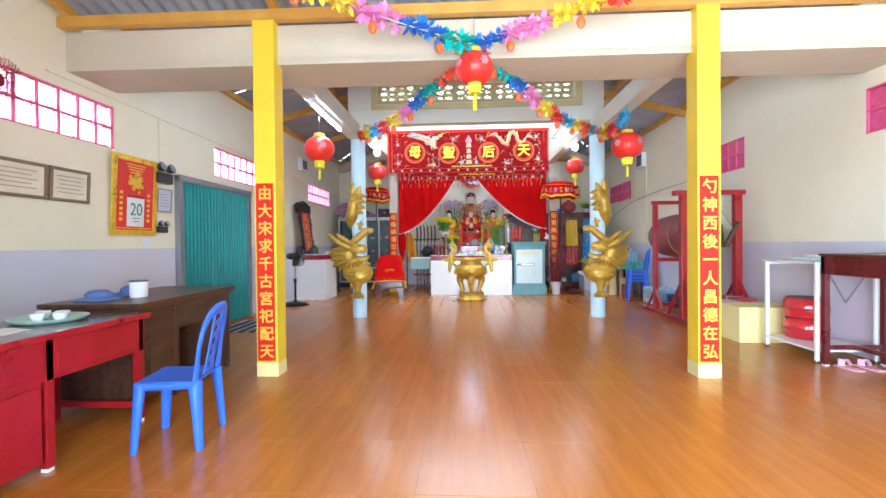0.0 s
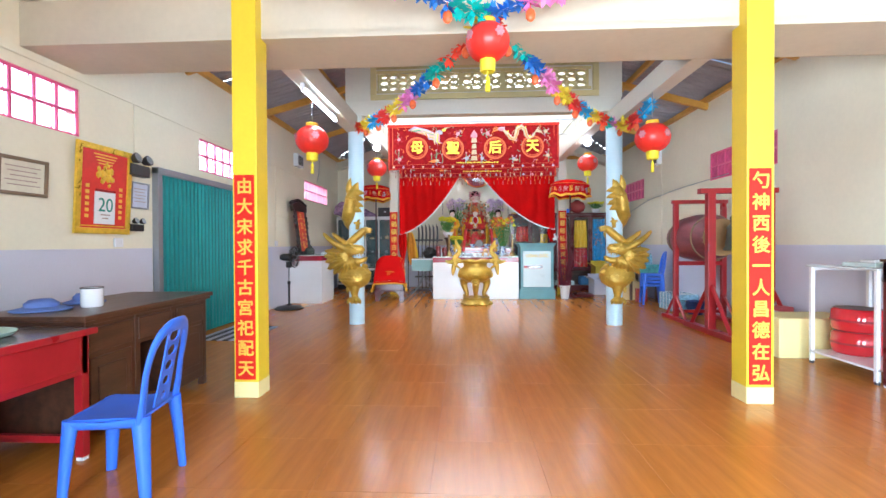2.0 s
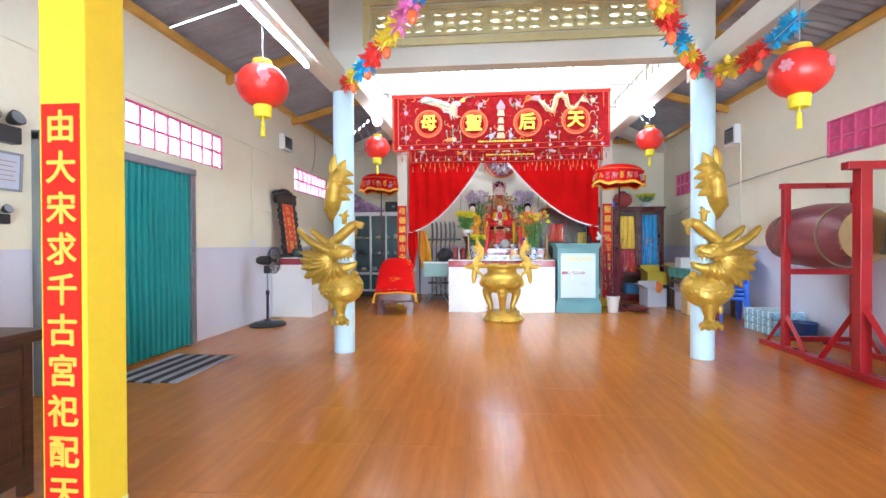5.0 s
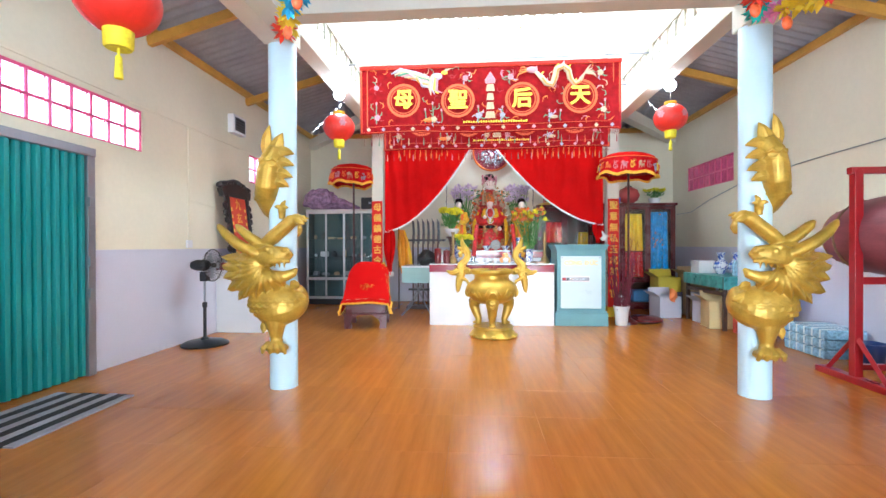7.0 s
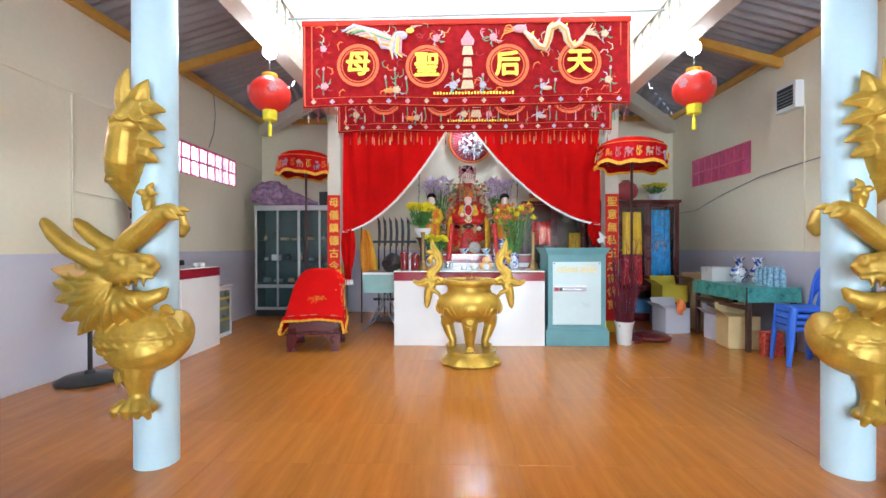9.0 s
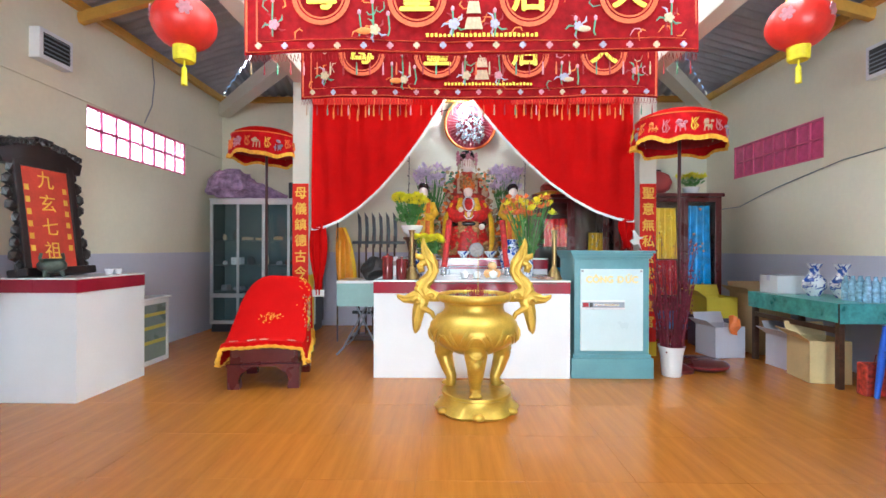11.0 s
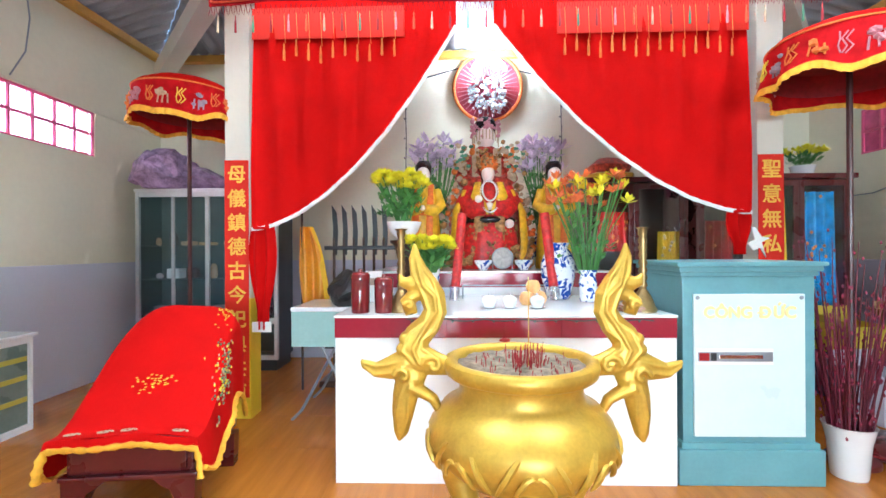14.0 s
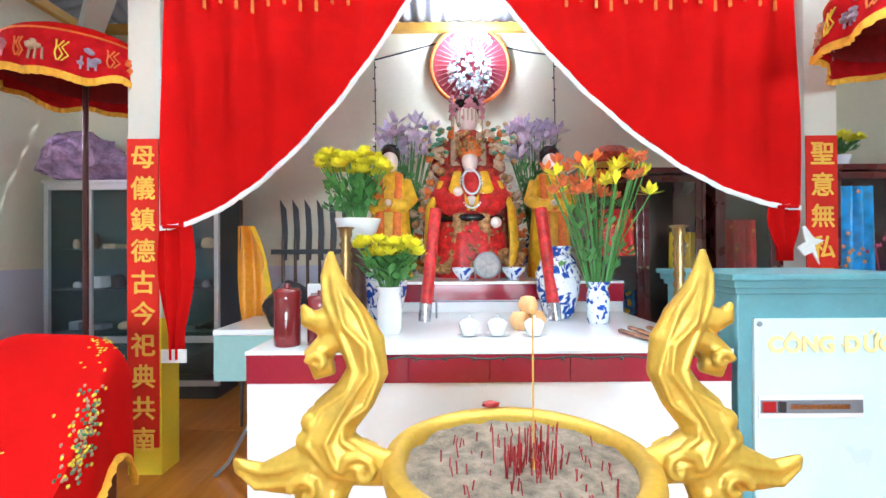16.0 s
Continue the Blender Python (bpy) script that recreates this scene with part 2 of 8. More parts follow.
WIN_L = ((3.05, 4.81), (6.80, 8.54), (10.95, 12.72))
WIN_R = ((3.10, 4.86), (6.88, 8.56), (11.45, 13.05))
DOOR_L = (5.86, 7.78)
side_wall("wall_west", XL - 0.2, XL, WIN_L, DOOR_L, "cream painted side wall with pink glass block windows")
side_wall("wall_east", XR, XR + 0.2, WIN_R, (), "cream painted side wall with unlit pink glass block windows")
structure("wall_north", bx(XL, XR, YB, YB + 0.2, 0, 3.85), M_WALL, "cream painted back wall behind the altar")
bm = bx(XL, -3.4, YF - 0.2, YF, 0, 4.4)
bx(3.8, XR, YF - 0.2, YF, 0, 4.4, bm=bm), bx(-3.4, 3.8, YF - 0.2, YF, 2.95, 4.4, bm=bm)
structure("wall_south", bm, M_WALL, "cream painted front wall with a wide entrance opening")
for name, x0, x1, spans in (("trim_west", XL, XL + 0.012, ((YF, DOOR_L[0] - 0.06), (DOOR_L[1] + 0.06, YB))), ("trim_east", XR - 0.012, XR, ((YF, YB),))):
    bm = bmesh.new()
    for a, b in spans:
        bx(x0, x1, a, b, 0, 1.205, 0.003, bm)
    structure(name, bm, M_BAND, "lavender tiled lower band of the wall")
structure("trim_north", bx(XL + 0.012, XR - 0.012, YB - 0.012, YB, 0, 1.205), M_BAND, "lavender tiled lower band of the back wall")
# Unseen wall, added only to keep daylight off the east windows.
structure("wall_outside", bx(4.9, 5.1, -4, 16, 0, 4.2), M_WALL, "plain unseen wall added to block light at the east windows")
M_HAZE = mat("bright hazy sky", (0.9, 0.95, 1.0), 1.0, emit=(0.93, 0.97, 1.0), power=6.0, bump=0)
structure("backdrop_west", bx(-8.1, -8.0, -4, 18, 0.5, 9), M_HAZE, "bright hazy sky seen through the windows")
structure("backdrop_north", bx(-6, 6, 19, 19.1, 0.5, 12), M_HAZE, "bright hazy sky seen through the vents")
structure("ground", bx(-300, 300, -300, 300, -0.3, -0.06), mat("pale concrete", (0.42, 0.40, 0.36), 0.9, scale=0.3), "pale concrete ground outside")
floor = structure("floor", bx(XL - 0.2, XR + 0.2, YF - 0.2, YB + 0.2, -0.06, -0.004), M_GROUT, "glossy orange brown wood look tiled floor")


def glass_block_window(name, x, y0, y1, lit, label):
    win = tagged(new(name), label, "window", "glass block windows", "structure")
    win.matrix_basis = pose(x, y0, 2.30)
    w, h, n = y1 - y0, 0.46, 8
    bm = bmesh.new()
    for j in range(3):
        z = j * (h - 0.02) / 2
        bx(-0.05, 0.05, 0, w, z, z + 0.02, bm=bm)
    for i in range(n + 1):
        y = i * (w - 0.02) / n
        bx(-0.048, 0.048, y, y + 0.02, 0.001, h - 0.001, bm=bm)
    part("window_frame", bm, M_PINK, win, "pink mortar grid")
    base = None
    for i in range(n):
        for j in range(2):
            cw, ch = (w - 0.02) / n - 0.02, (h - 0.02) / 2 - 0.02
            y, z = 0.02 + i * (w - 0.02) / n, 0.02 + j * (h - 0.02) / 2
            if base is None:
                bm = bx(-0.035, 0.035, 0.002, cw - 0.002, 0.002, ch - 0.002, 0.012)

                base = part("pane", bm, M_BLOCK if lit else M_BLOCKUNLIT, win)
                ob = base
            else:
                ob = new("pane", base.data)
                ob.parent = win
            ob.matrix_basis = pose(0, y, z)
            ob.visible_shadow = False


for i, (a, b) in enumerate(WIN_L):
    glass_block_window("window_%d" % (i + 1), XL - 0.06, a, b, True, "bright backlit pink glass block window in the wall")
# East blocks take the darker colour that stands for missing backlight.
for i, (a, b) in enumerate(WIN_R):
    glass_block_window("window_%d" % (i + 4), XR + 0.05, a, b, False, "pink glass block window with its unlit look in the colour")


def folding_door():
    d = tagged(new("door_1"), "closed teal corrugated steel folding door in a grey frame", "door", "", "structure")
    d.matrix_basis = pose(XL, DOOR_L[0], 0)
    w = DOOR_L[1] - DOOR_L[0]
    n = 21
    seg = (w - 0.1) / n
    for i in range(n):
        y = 0.05 + i * seg
        bm = bmesh.new()
        o = [(0.02, 0), (0.02, seg * 0.28), (0.055, seg * 0.42), (0.055, seg * 0.86), (0.02, seg)]
        for (xa, ya), (xb, yb) in zip(o, o[1:]):
            vs = [bm.verts.new(v) for v in ((xa, y + ya, 0.015), (xb, y + yb, 0.015), (xb, y + yb, 2.10), (xa, y + ya, 2.10))]
            bm.faces.new(vs)
        bmesh.ops.remove_doubles(bm, verts=bm.verts[:], dist=1e-5)
        bmesh.ops.solidify(bm, geom=bm.faces[:], thickness=0.004)
        part("slat", bm, M_TEAL, d)
    # Hidden panel added behind the slats to stop light leaking under the door.
    part("backing", bx(-0.19, -0.03, 0.0, w, 0, 2.149), M_TEAL, d)
    bm = bx(-0.03, 0.075, -0.04, 0.045, 0, 2.17, 0.006)
    part("door_frame", bm, M_STEEL, d, "grey steel jamb")
    part("door_frame", bx(-0.03, 0.075, w - 0.045, w + 0.04, 0, 2.17, 0.006), M_STEEL, d, "grey steel jamb")
    part("door_frame", bx(-0.03, 0.085, -0.04, w + 0.04, 2.10, 2.18, 0.006), M_STEEL, d, "grey steel head rail")
    for z in (0.75, 1.05, 1.62):
        part("hinge", bx(0.07, 0.10, w - 0.05, w - 0.005, z, z + 0.09, 0.006), M_STEEL, d)


folding_door()

# gutter slab and beams
bm = bx(XL, XR, 4.22, 4.34, 2.95, 3.30)
bx(XL, XR, 4.22, 4.86, 2.93, 3.00, bm=bm), bx(XL, XR, 4.80, 4.92, 2.95, 3.45, bm=bm)
structure("beam_front", bm, M_BEAM, "white concrete gutter beam across the hall")
for i, x in enumerate((-1.82, 2.17)):
    structure("beam_%d" % (i + 1), bx(x - 0.09, x + 0.09, 4.86, 7.50, 2.98, 3.22, 0.008), M_WHITE, "white concrete beam between two columns")
    structure("beam_%d" % (i + 3), bx(x - 0.09, x + 0.09, 7.65, 11.62, 3.22, 3.46, 0.008), M_WHITE, "white concrete beam between two columns")
structure("beam_5", bx(-1.91, 2.26, 7.48, 7.66, 3.22, 3.44, 0.008), M_WHITE, "white concrete beam under the pierced wall")


def lattice_wall(name, at, rz, w, z0, z1, hx0, hx1, hz0, hz1, n, label):
    """A white wall along local x with one long opening filled by a pierced diamond panel."""
    top = structure(name, bx(0, hx0, -0.06, 0.06, z0, z1), M_WHITE, label)
    bm = bmesh.new()
    bm.from_mesh(top.data)
    bx(hx1, w, -0.06, 0.06, z0, z1, bm=bm), bx(hx0, hx1, -0.06, 0.06, z0, hz0, bm=bm), bx(hx0, hx1, -0.06, 0.06, hz1, z1, bm=bm)
    bm.to_mesh(top.data)
    bm.free()
    top.matrix_basis = pose(*at, 0, 0, rz)
    pw = (hx1 - hx0) / n
    hh = hz1 - hz0
    bm = bmesh.new()
    for i in range(n):
        cx, cz = hx0 + (i + 0.5) * pw, (hz0 + hz1) / 2
        bx(cx - pw / 2, cx - pw / 2 + 0.035, -0.045, 0.045, hz0, hz1, bm=bm)
        bx(cx + pw / 2 - 0.035, cx + pw / 2, -0.045, 0.045, hz0, hz1, bm=bm)
        k = pw / 2 - 0.05
        for s in (-1, 1):
            for q in (-1, 1):
                prism([(cx - pw / 2 + 0.03 if s < 0 else cx + pw / 2 - 0.03, cz + q * 0.02), (cx + s * 0.02, cz + q * hh / 2), (cx - s * 0.02, cz + q * hh / 2), (cx + s * (k - 0.03), cz + q * 0.0)], -0.03, 0.03, bm)
        bx(cx - k, cx + k, -0.025, 0.025, cz - 0.015, cz + 0.015, bm=bm), bx(cx - 0.015, cx + 0.015, -0.026, 0.026, hz0, hz1, bm=bm)
    part("lattice", bm, M_WHITE, top, "pierced white vent panel")
    return top


VENT = mat("ochre moulding", (0.60, 0.52, 0.25), 0.6, var=0.1)


def pierced_front():
    """The white wall over the columns, its vent cast in five panels with rows of oval holes."""
    z0, z1, x0, x1, lo, hi = 3.44, 5.9, 0.5, 3.72, 3.60, 3.87
    bm = bx(0, x0, -0.06, 0.06, z0, z1)
    bx(x1, 4.21, -0.06, 0.06, z0, z1, bm=bm), bx(x0, x1, -0.06, 0.06, z0, lo, bm=bm), bx(x0, x1, -0.06, 0.06, hi, z1, bm=bm)
    wall = structure("wall_pierced_front", bm, M_WHITE, "white wall with a pierced vent panel in an ochre moulding")
    wall.matrix_basis = pose(-1.93, 7.57, 0)
    wide, n = (x1 - x0) / 5, 16
    for i in range(5):
        a0, a1 = x0 + i * wide + 0.03, x0 + (i + 1) * wide - 0.03
        bm = bmesh.new()
        cw, ch = (a1 - a0) / 4, (hi - lo) / 3
        for c in range(4):
            for r in range(3):
                cx, cz = a0 + (c + 0.5) * cw, lo + (r + 0.5) * ch
                hw, hh = (0.42, 0.36) if (c + r) % 2 else (0.30, 0.26)
                ring = []
                for k in range(n):
                    t = 2 * math.pi * (k + 0.5) / n
                    m = max(abs(math.cos(t)), abs(math.sin(t)))
                    o = bm.verts.new((cx + cw / 2 * math.cos(t) / m, -0.03, cz + ch / 2 * math.sin(t) / m))
                    ring.append((o, bm.verts.new((cx + hw * cw * math.cos(t), -0.03, cz + hh * ch * math.sin(t)))))
                for k in range(n):
                    (o, p), (q, w) = ring[k], ring[(k + 1) % n]
                    bm.faces.new((o, q, w, p))
        bmesh.ops.recalc_face_normals(bm, faces=bm.faces)
        bmesh.ops.solidify(bm, geom=bm.faces[:], thickness=0.05)
        part("vent_panel", bm, VENT, wall, "pierced cast vent panel")
        part("vent_post", bx(a1, a1 + 0.06 if i < 4 else x1, -0.045, 0.045, lo, hi), VENT, wall)
    part("vent_post", bx(x0, x0 + 0.03, -0.045, 0.045, lo, hi), VENT, wall)
    bm = bx(0.47, 3.75, -0.085, -0.06, 3.565, 3.605, 0.005)
    bx(0.47, 3.75, -0.085, -0.06, 3.865, 3.905, 0.005, bm)
    part("inner_moulding", bm, VENT, wall)
    return wall


wf = pierced_front()
bm = bx(0.40, 3.86, -0.10, -0.06, 3.46, 3.54, 0.006)
bx(0.40, 3.86, -0.10, -0.06, 3.93, 4.01, 0.006, bm), bx(0.40, 0.49, -0.099, -0.06, 3.54, 3.93, 0.006, bm), bx(3.77, 3.86, -0.099, -0.06, 3.54, 3.93, 0.006, bm)
part("moulding", bm, VENT, wf, "ochre moulding round the vent")
lattice_wall("wall_pierced_rear", (-1.93, 11.70, 0), 0, 4.21, 3.30, 5.9, 0.5, 3.72, 4.72, 5.35, 9, "white rear wall of the raised roof with a pierced vent")
lattice_wall("wall_pierced_west", (-1.86, 7.63, 0), 90, 4.0, 3.46, 5.9, 0.3, 3.7, 3.58, 3.80, 15, "white side wall of the raised roof with pierced vents")
lattice_wall("wall_pierced_east", (2.21, 7.63, 0), 90, 4.0, 3.46, 5.9, 0.3, 3.7, 3.58, 3.80, 15, "white side wall of the raised roof with pierced vents")
structure("ceiling_raised", bx(-1.95, 2.30, 7.5, 11.8, 5.9, 6.0), M_WHITE, "white ceiling of the raised roof")


def corrugated(name, f, length, along, cuts, label):
    """Wavy sheets: along runs across the ribs, cuts(s) gives the ends of the rib at s; f(s, q) gives the place."""
    bm = bmesh.new()
    n = int(length / 0.15 * 8)
    prev = None
    for i in range(n + 1):
        s = i / n * length
        a, b = cuts(along + s)
        up = 0.022 * math.sin(2 * math.pi * s / 0.15)
        row = [bm.verts.new(f(along + s, a + (b - a) * k / 3) + Vector((0, 0, up))) for k in range(4)]
        if prev:
            for k in range(3):
                bm.faces.new((prev[k], prev[k + 1], row[k + 1], row[k]))
        prev = row
    bmesh.ops.recalc_face_normals(bm, faces=bm.faces)
    return structure(name, bm, M_ROOF, label, True)


def hip_x(y, side):
    k = min(1, max(0, (y - 11.7) / (YB - 11.7)))
    return (-1.92 + k * (XL + 1.92)) if side < 0 else (2.27 + k * (XR - 2.27))


LBL = "grey corrugated roof sheets seen from below"
corrugated("ceiling_west", lambda y, x: Vector((x, y, roof_z(x) + 0.1)), YB - 7.5, 7.5, lambda y: (XL - 0.2, hip_x(y, -1)), LBL)
corrugated("ceiling_east", lambda y, x: Vector((x, y, roof_z(x) + 0.1)), YB - 7.5, 7.5, lambda y: (XR + 0.2, hip_x(y, 1)), LBL)
corrugated("ceiling_middle_west", lambda y, x: Vector((x, y, roof_z(x) + 0.1)), 7.5 - 4.6, 4.6, lambda y: (XL - 0.2, XC), LBL)
corrugated("ceiling_middle_east", lambda y, x: Vector((x, y, roof_z(x) + 0.1)), 7.5 - 4.6, 4.6, lambda y: (XR + 0.2, XC), LBL)


def back_cut(x):
    if x < -1.92:
        return 11.7 + (YB - 11.7) * (-1.92 - x) / (-1.92 - XL), YB + 0.2
    if x > 2.27:
        return 11.7 + (YB - 11.7) * (x - 2.27) / (XR - 2.27), YB + 0.2
    return 11.7, YB + 0.2


corrugated("ceiling_rear", lambda x, y: Vector((x, y, 3.78 + 0.26 * (YB - y))), XR - XL, XL, back_cut, LBL)
corrugated("ceiling_front", lambda x, y: Vector((x, y, front_roof_z(y) + 0.1)), XR - XL, XL, lambda x: (0.8, 4.4), LBL)
corrugated("ceiling_porch", lambda x, y: Vector((x, y, front_roof_z(y) + 0.1)), XR - XL, XL, lambda x: (YF - 0.2, 0.8), LBL)


def bar(name, p, q, w, h, material, label, smooth=False):
    p, q = Vector(p), Vector(q)
    L = (q - p).length
    ob = structure(name, bx(-w / 2, w / 2, 0, L, -h / 2, h / 2, 0.006), material, label)
    ob.matrix_basis = Matrix.Translation(p) @ (q - p).to_track_quat("Y", "Z").to_matrix().to_4x4()
    return ob


RL = "ochre painted roof rafter"
for side, xw, xi in ((-1, XL, -1.92), (1, XR, 2.27)):
    bar("purlin", (xw - side * 0.04, 4.9, 3.70), (xw - side * 0.04, YB - 0.1, 3.70), 0.07, 0.09, M_RAFTER, "ochre painted purlin along the wall")
    xm = (xw + xi) / 2 + side * 0.1
    bar("purlin", (xi + side * 0.55, 4.9, roof_z(xi + side * 0.55) + 0.02), (xi + side * 0.55, 11.9, roof_z(xi + side * 0.55) + 0.02), 0.06, 0.09, M_RAFTER, "ochre painted purlin under the roof")
    for y in (6.5, 8.65, 10.86):
        bar("rafter", (xw, y, roof_z(xw) - 0.11), (xi, y, roof_z(xi) - 0.11), 0.07, 0.11, M_RAFTER, RL)
    bar("hip_beam", (xi + side * 0.02, 11.75, 3.62), (xw - side * 0.05, YB - 0.05, 3.52), 0.17, 0.2, M_WHITE, "white concrete hip beam to the corner")
bar("purlin", (XL + 0.05, YB - 0.05, 3.70), (XR - 0.05, YB - 0.05, 3.70), 0.07, 0.09, M_RAFTER, "ochre painted purlin along the back wall")
bar("purlin", (XL, 4.16, 3.36), (XR, 4.16, 3.36), 0.09, 0.10, M_RAFTER, "ochre painted purlin on the gutter beam")
for x in (XL + 0.1, -1.75, 2.1, XR - 0.1):
    bar("rafter", (x, 4.2, 3.44), (x, 0.8, 4.33), 0.07, 0.1, M_RAFTER, RL)

# ---- columns ----
YEL = "square yellow painted pillar with a red couplet strip"


def pillar(x, text):
    p = tagged(new("pillar"), YEL, "pillar", "yellow pillars", "structure")
    p.matrix_basis = pose(x, 4.22, 0)
    part("shaft", bx(-0.10, 0.10, -0.10, 0.10, 0.0, 3.32, 0.006), M_YELLOW, p)
    part("foot", bx(-0.102, 0.102, -0.102, 0.102, 0.0, 0.13, 0.006), M_YFOOT, p, "pale worn foot")
    part("couplet_strip", bx(-0.085, 0.078, -0.106, -0.1, 0.15, 1.80), M_RED, p, "red strip with gold characters")
    for i, c in enumerate(text):
        writing("character", c, 0.135, M_GOLDINK, p, pose(0, -0.107, 1.70 - i * 0.163), 0.001, "", 0.003)


pillar(-1.85, "由大宋求千古宮祀配天")
pillar(2.165, "勺神西後一人昌德在弘")
for i, x in enumerate((-1.785, 2.18)):
    c = tagged(new("column"), "round pale blue painted column", "column", "blue columns", "structure")
    c.matrix_basis = pose(x, 7.57, 0)
    part("shaft", lathe([(0.118, 0), (0.118, 3.0)], 40), M_BLUE, c, "", True)
    part("capital", bx(-0.12, 0.12, -0.11, 0.11, 3.0, 3.24, 0.005), M_WHITE, c, "white concrete head")


def altar_post(x, text):
    p = tagged(new("altar_post"), "cream altar post with a red couplet strip and yellow foot", "post", "altar posts", "structure")
    p.matrix_basis = pose(x, 11.78, 0)
    part("shaft", bx(-0.10, 0.10, -0.08, 0.10, 0, 3.40, 0.006), M_WHITE, p)
    part("foot", bx(-0.103, 0.103, -0.083, 0.103, 0.0, 0.95 if x < 0 else 0.18, 0.004), M_YELLOW, p, "yellow painted foot")
    part("couplet_strip", bx(-0.098, 0.092, -0.092, -0.0835, 0.17, 2.04), M_RED, p, "red strip with gold characters")
    for i, c in enumerate(text):
        writing("character", c, 0.15, M_GOLDINK, p, pose(0, -0.093, 1.92 - i * 0.19), 0.001, "", 0.003)


altar_post(-1.855, "母儀鎮德古今祀典共南")
altar_post(2.27, "聖意無私玉成賞信官")

# ---- altar hall: hangings ----


def merged(name, pieces, label, category, at, group="", rz=0, voxel=0.0, smooth=True, mirror=False):
    """One mesh with a material for each piece; voxel fuses the pieces of one material."""
    out = bmesh.new()
    mats = []
    for k, (bm, m) in enumerate(pieces):
        if m not in mats:
            mats.append(m)
        for f in bm.faces:
            f.material_index = mats.index(m)
        if mirror:
            bmesh.ops.scale(bm, vec=(-1, 1, 1), verts=bm.verts[:])
        bmesh.ops.recalc_face_normals(bm, faces=bm.faces)
        tmp = bpy.data.meshes.new("tmp")
        bm.to_mesh(tmp)
        bm.free()
        out.from_mesh(tmp)
        bpy.data.meshes.remove(tmp)
    for f in out.faces:
        f.smooth = smooth
    me = bpy.data.meshes.new(name)
    out.to_mesh(me)
    out.free()
    for m in mats:
        me.materials.append(m)
    ob = new(name, me)
    if voxel:
        r = ob.modifiers.new("fuse", "REMESH")
        r.mode, r.voxel_size, r.use_smooth_shade = "VOXEL", voxel, True
        s = ob.modifiers.new("soften", "SMOOTH")
        s.factor, s.iterations = 0.5, 2
    else:
        me.set_sharp_from_angle(angle=radians(55))
    ob.matrix_basis = pose(*at, 0, 0, rz)
    return tagged(ob, label, category, group)


M_ORANGE = mat("orange embroidery", (0.78, 0.20, 0.03), 0.6, var=0.2, scale=40, bump=0.2)
M_CREAM = mat("cream embroidery", (0.52, 0.38, 0.24), 0.6, var=0.2, scale=40, bump=0.2)
M_ROSE = mat("pink embroidery", (0.55, 0.22, 0.26), 0.6, var=0.2, scale=40, bump=0.2)
M_LILAC = mat("lilac embroidery", (0.36, 0.32, 0.42), 0.6, var=0.2, scale=40, bump=0.2)
M_GREENT = mat("green embroidery", (0.10, 0.26, 0.15), 0.6, var=0.25, scale=40, bump=0.2)
M_RING = mat("red orange braid", (0.62, 0.10, 0.025), 0.6, var=0.25, scale=40, bump=0.2)
M_YTHREAD = mat("yellow embroidery", (0.92, 0.72, 0.06), 0.5, var=0.12, scale=60, bump=0.15)
M_DARKRED = mat("dark red embroidery", (0.30, 0.012, 0.02), 0.7, var=0.3, scale=25, bump=0.2)


def ring_flat(cx, cz, r0, r1, y, bm=None, segs=32):
    bm = bm or bmesh.new()
    for k in range(segs):
        a, b = 2 * math.pi * k / segs, 2 * math.pi * (k + 1) / segs
        vs = [bm.verts.new((cx + r * math.cos(q), y, cz + r * math.sin(q))) for r, q in ((r0, a), (r1, a), (r1, b), (r0, b))]
        bm.faces.new(vs)
    return bm


def blossom(cx, cz, r, y, n=6, bm=None):
    """A flat lobed flower."""
    out = []
    for k in range(n * 6):
        a = 2 * math.pi * k / (n * 6)
        q = r * (0.62 + 0.38 * abs(math.cos(a * n / 2)) ** 0.7)
        out.append((cx + q * math.cos(a), cz + q * math.sin(a)))
    return prism(out, y - 0.005, y + 0.003, bm)


def stitched(name, pts, r, material, parent, label="", flat=0.35):
    return part(name, tube(pts, r, 6, None, flat, (0, 1, 0)), material, parent, label, True)


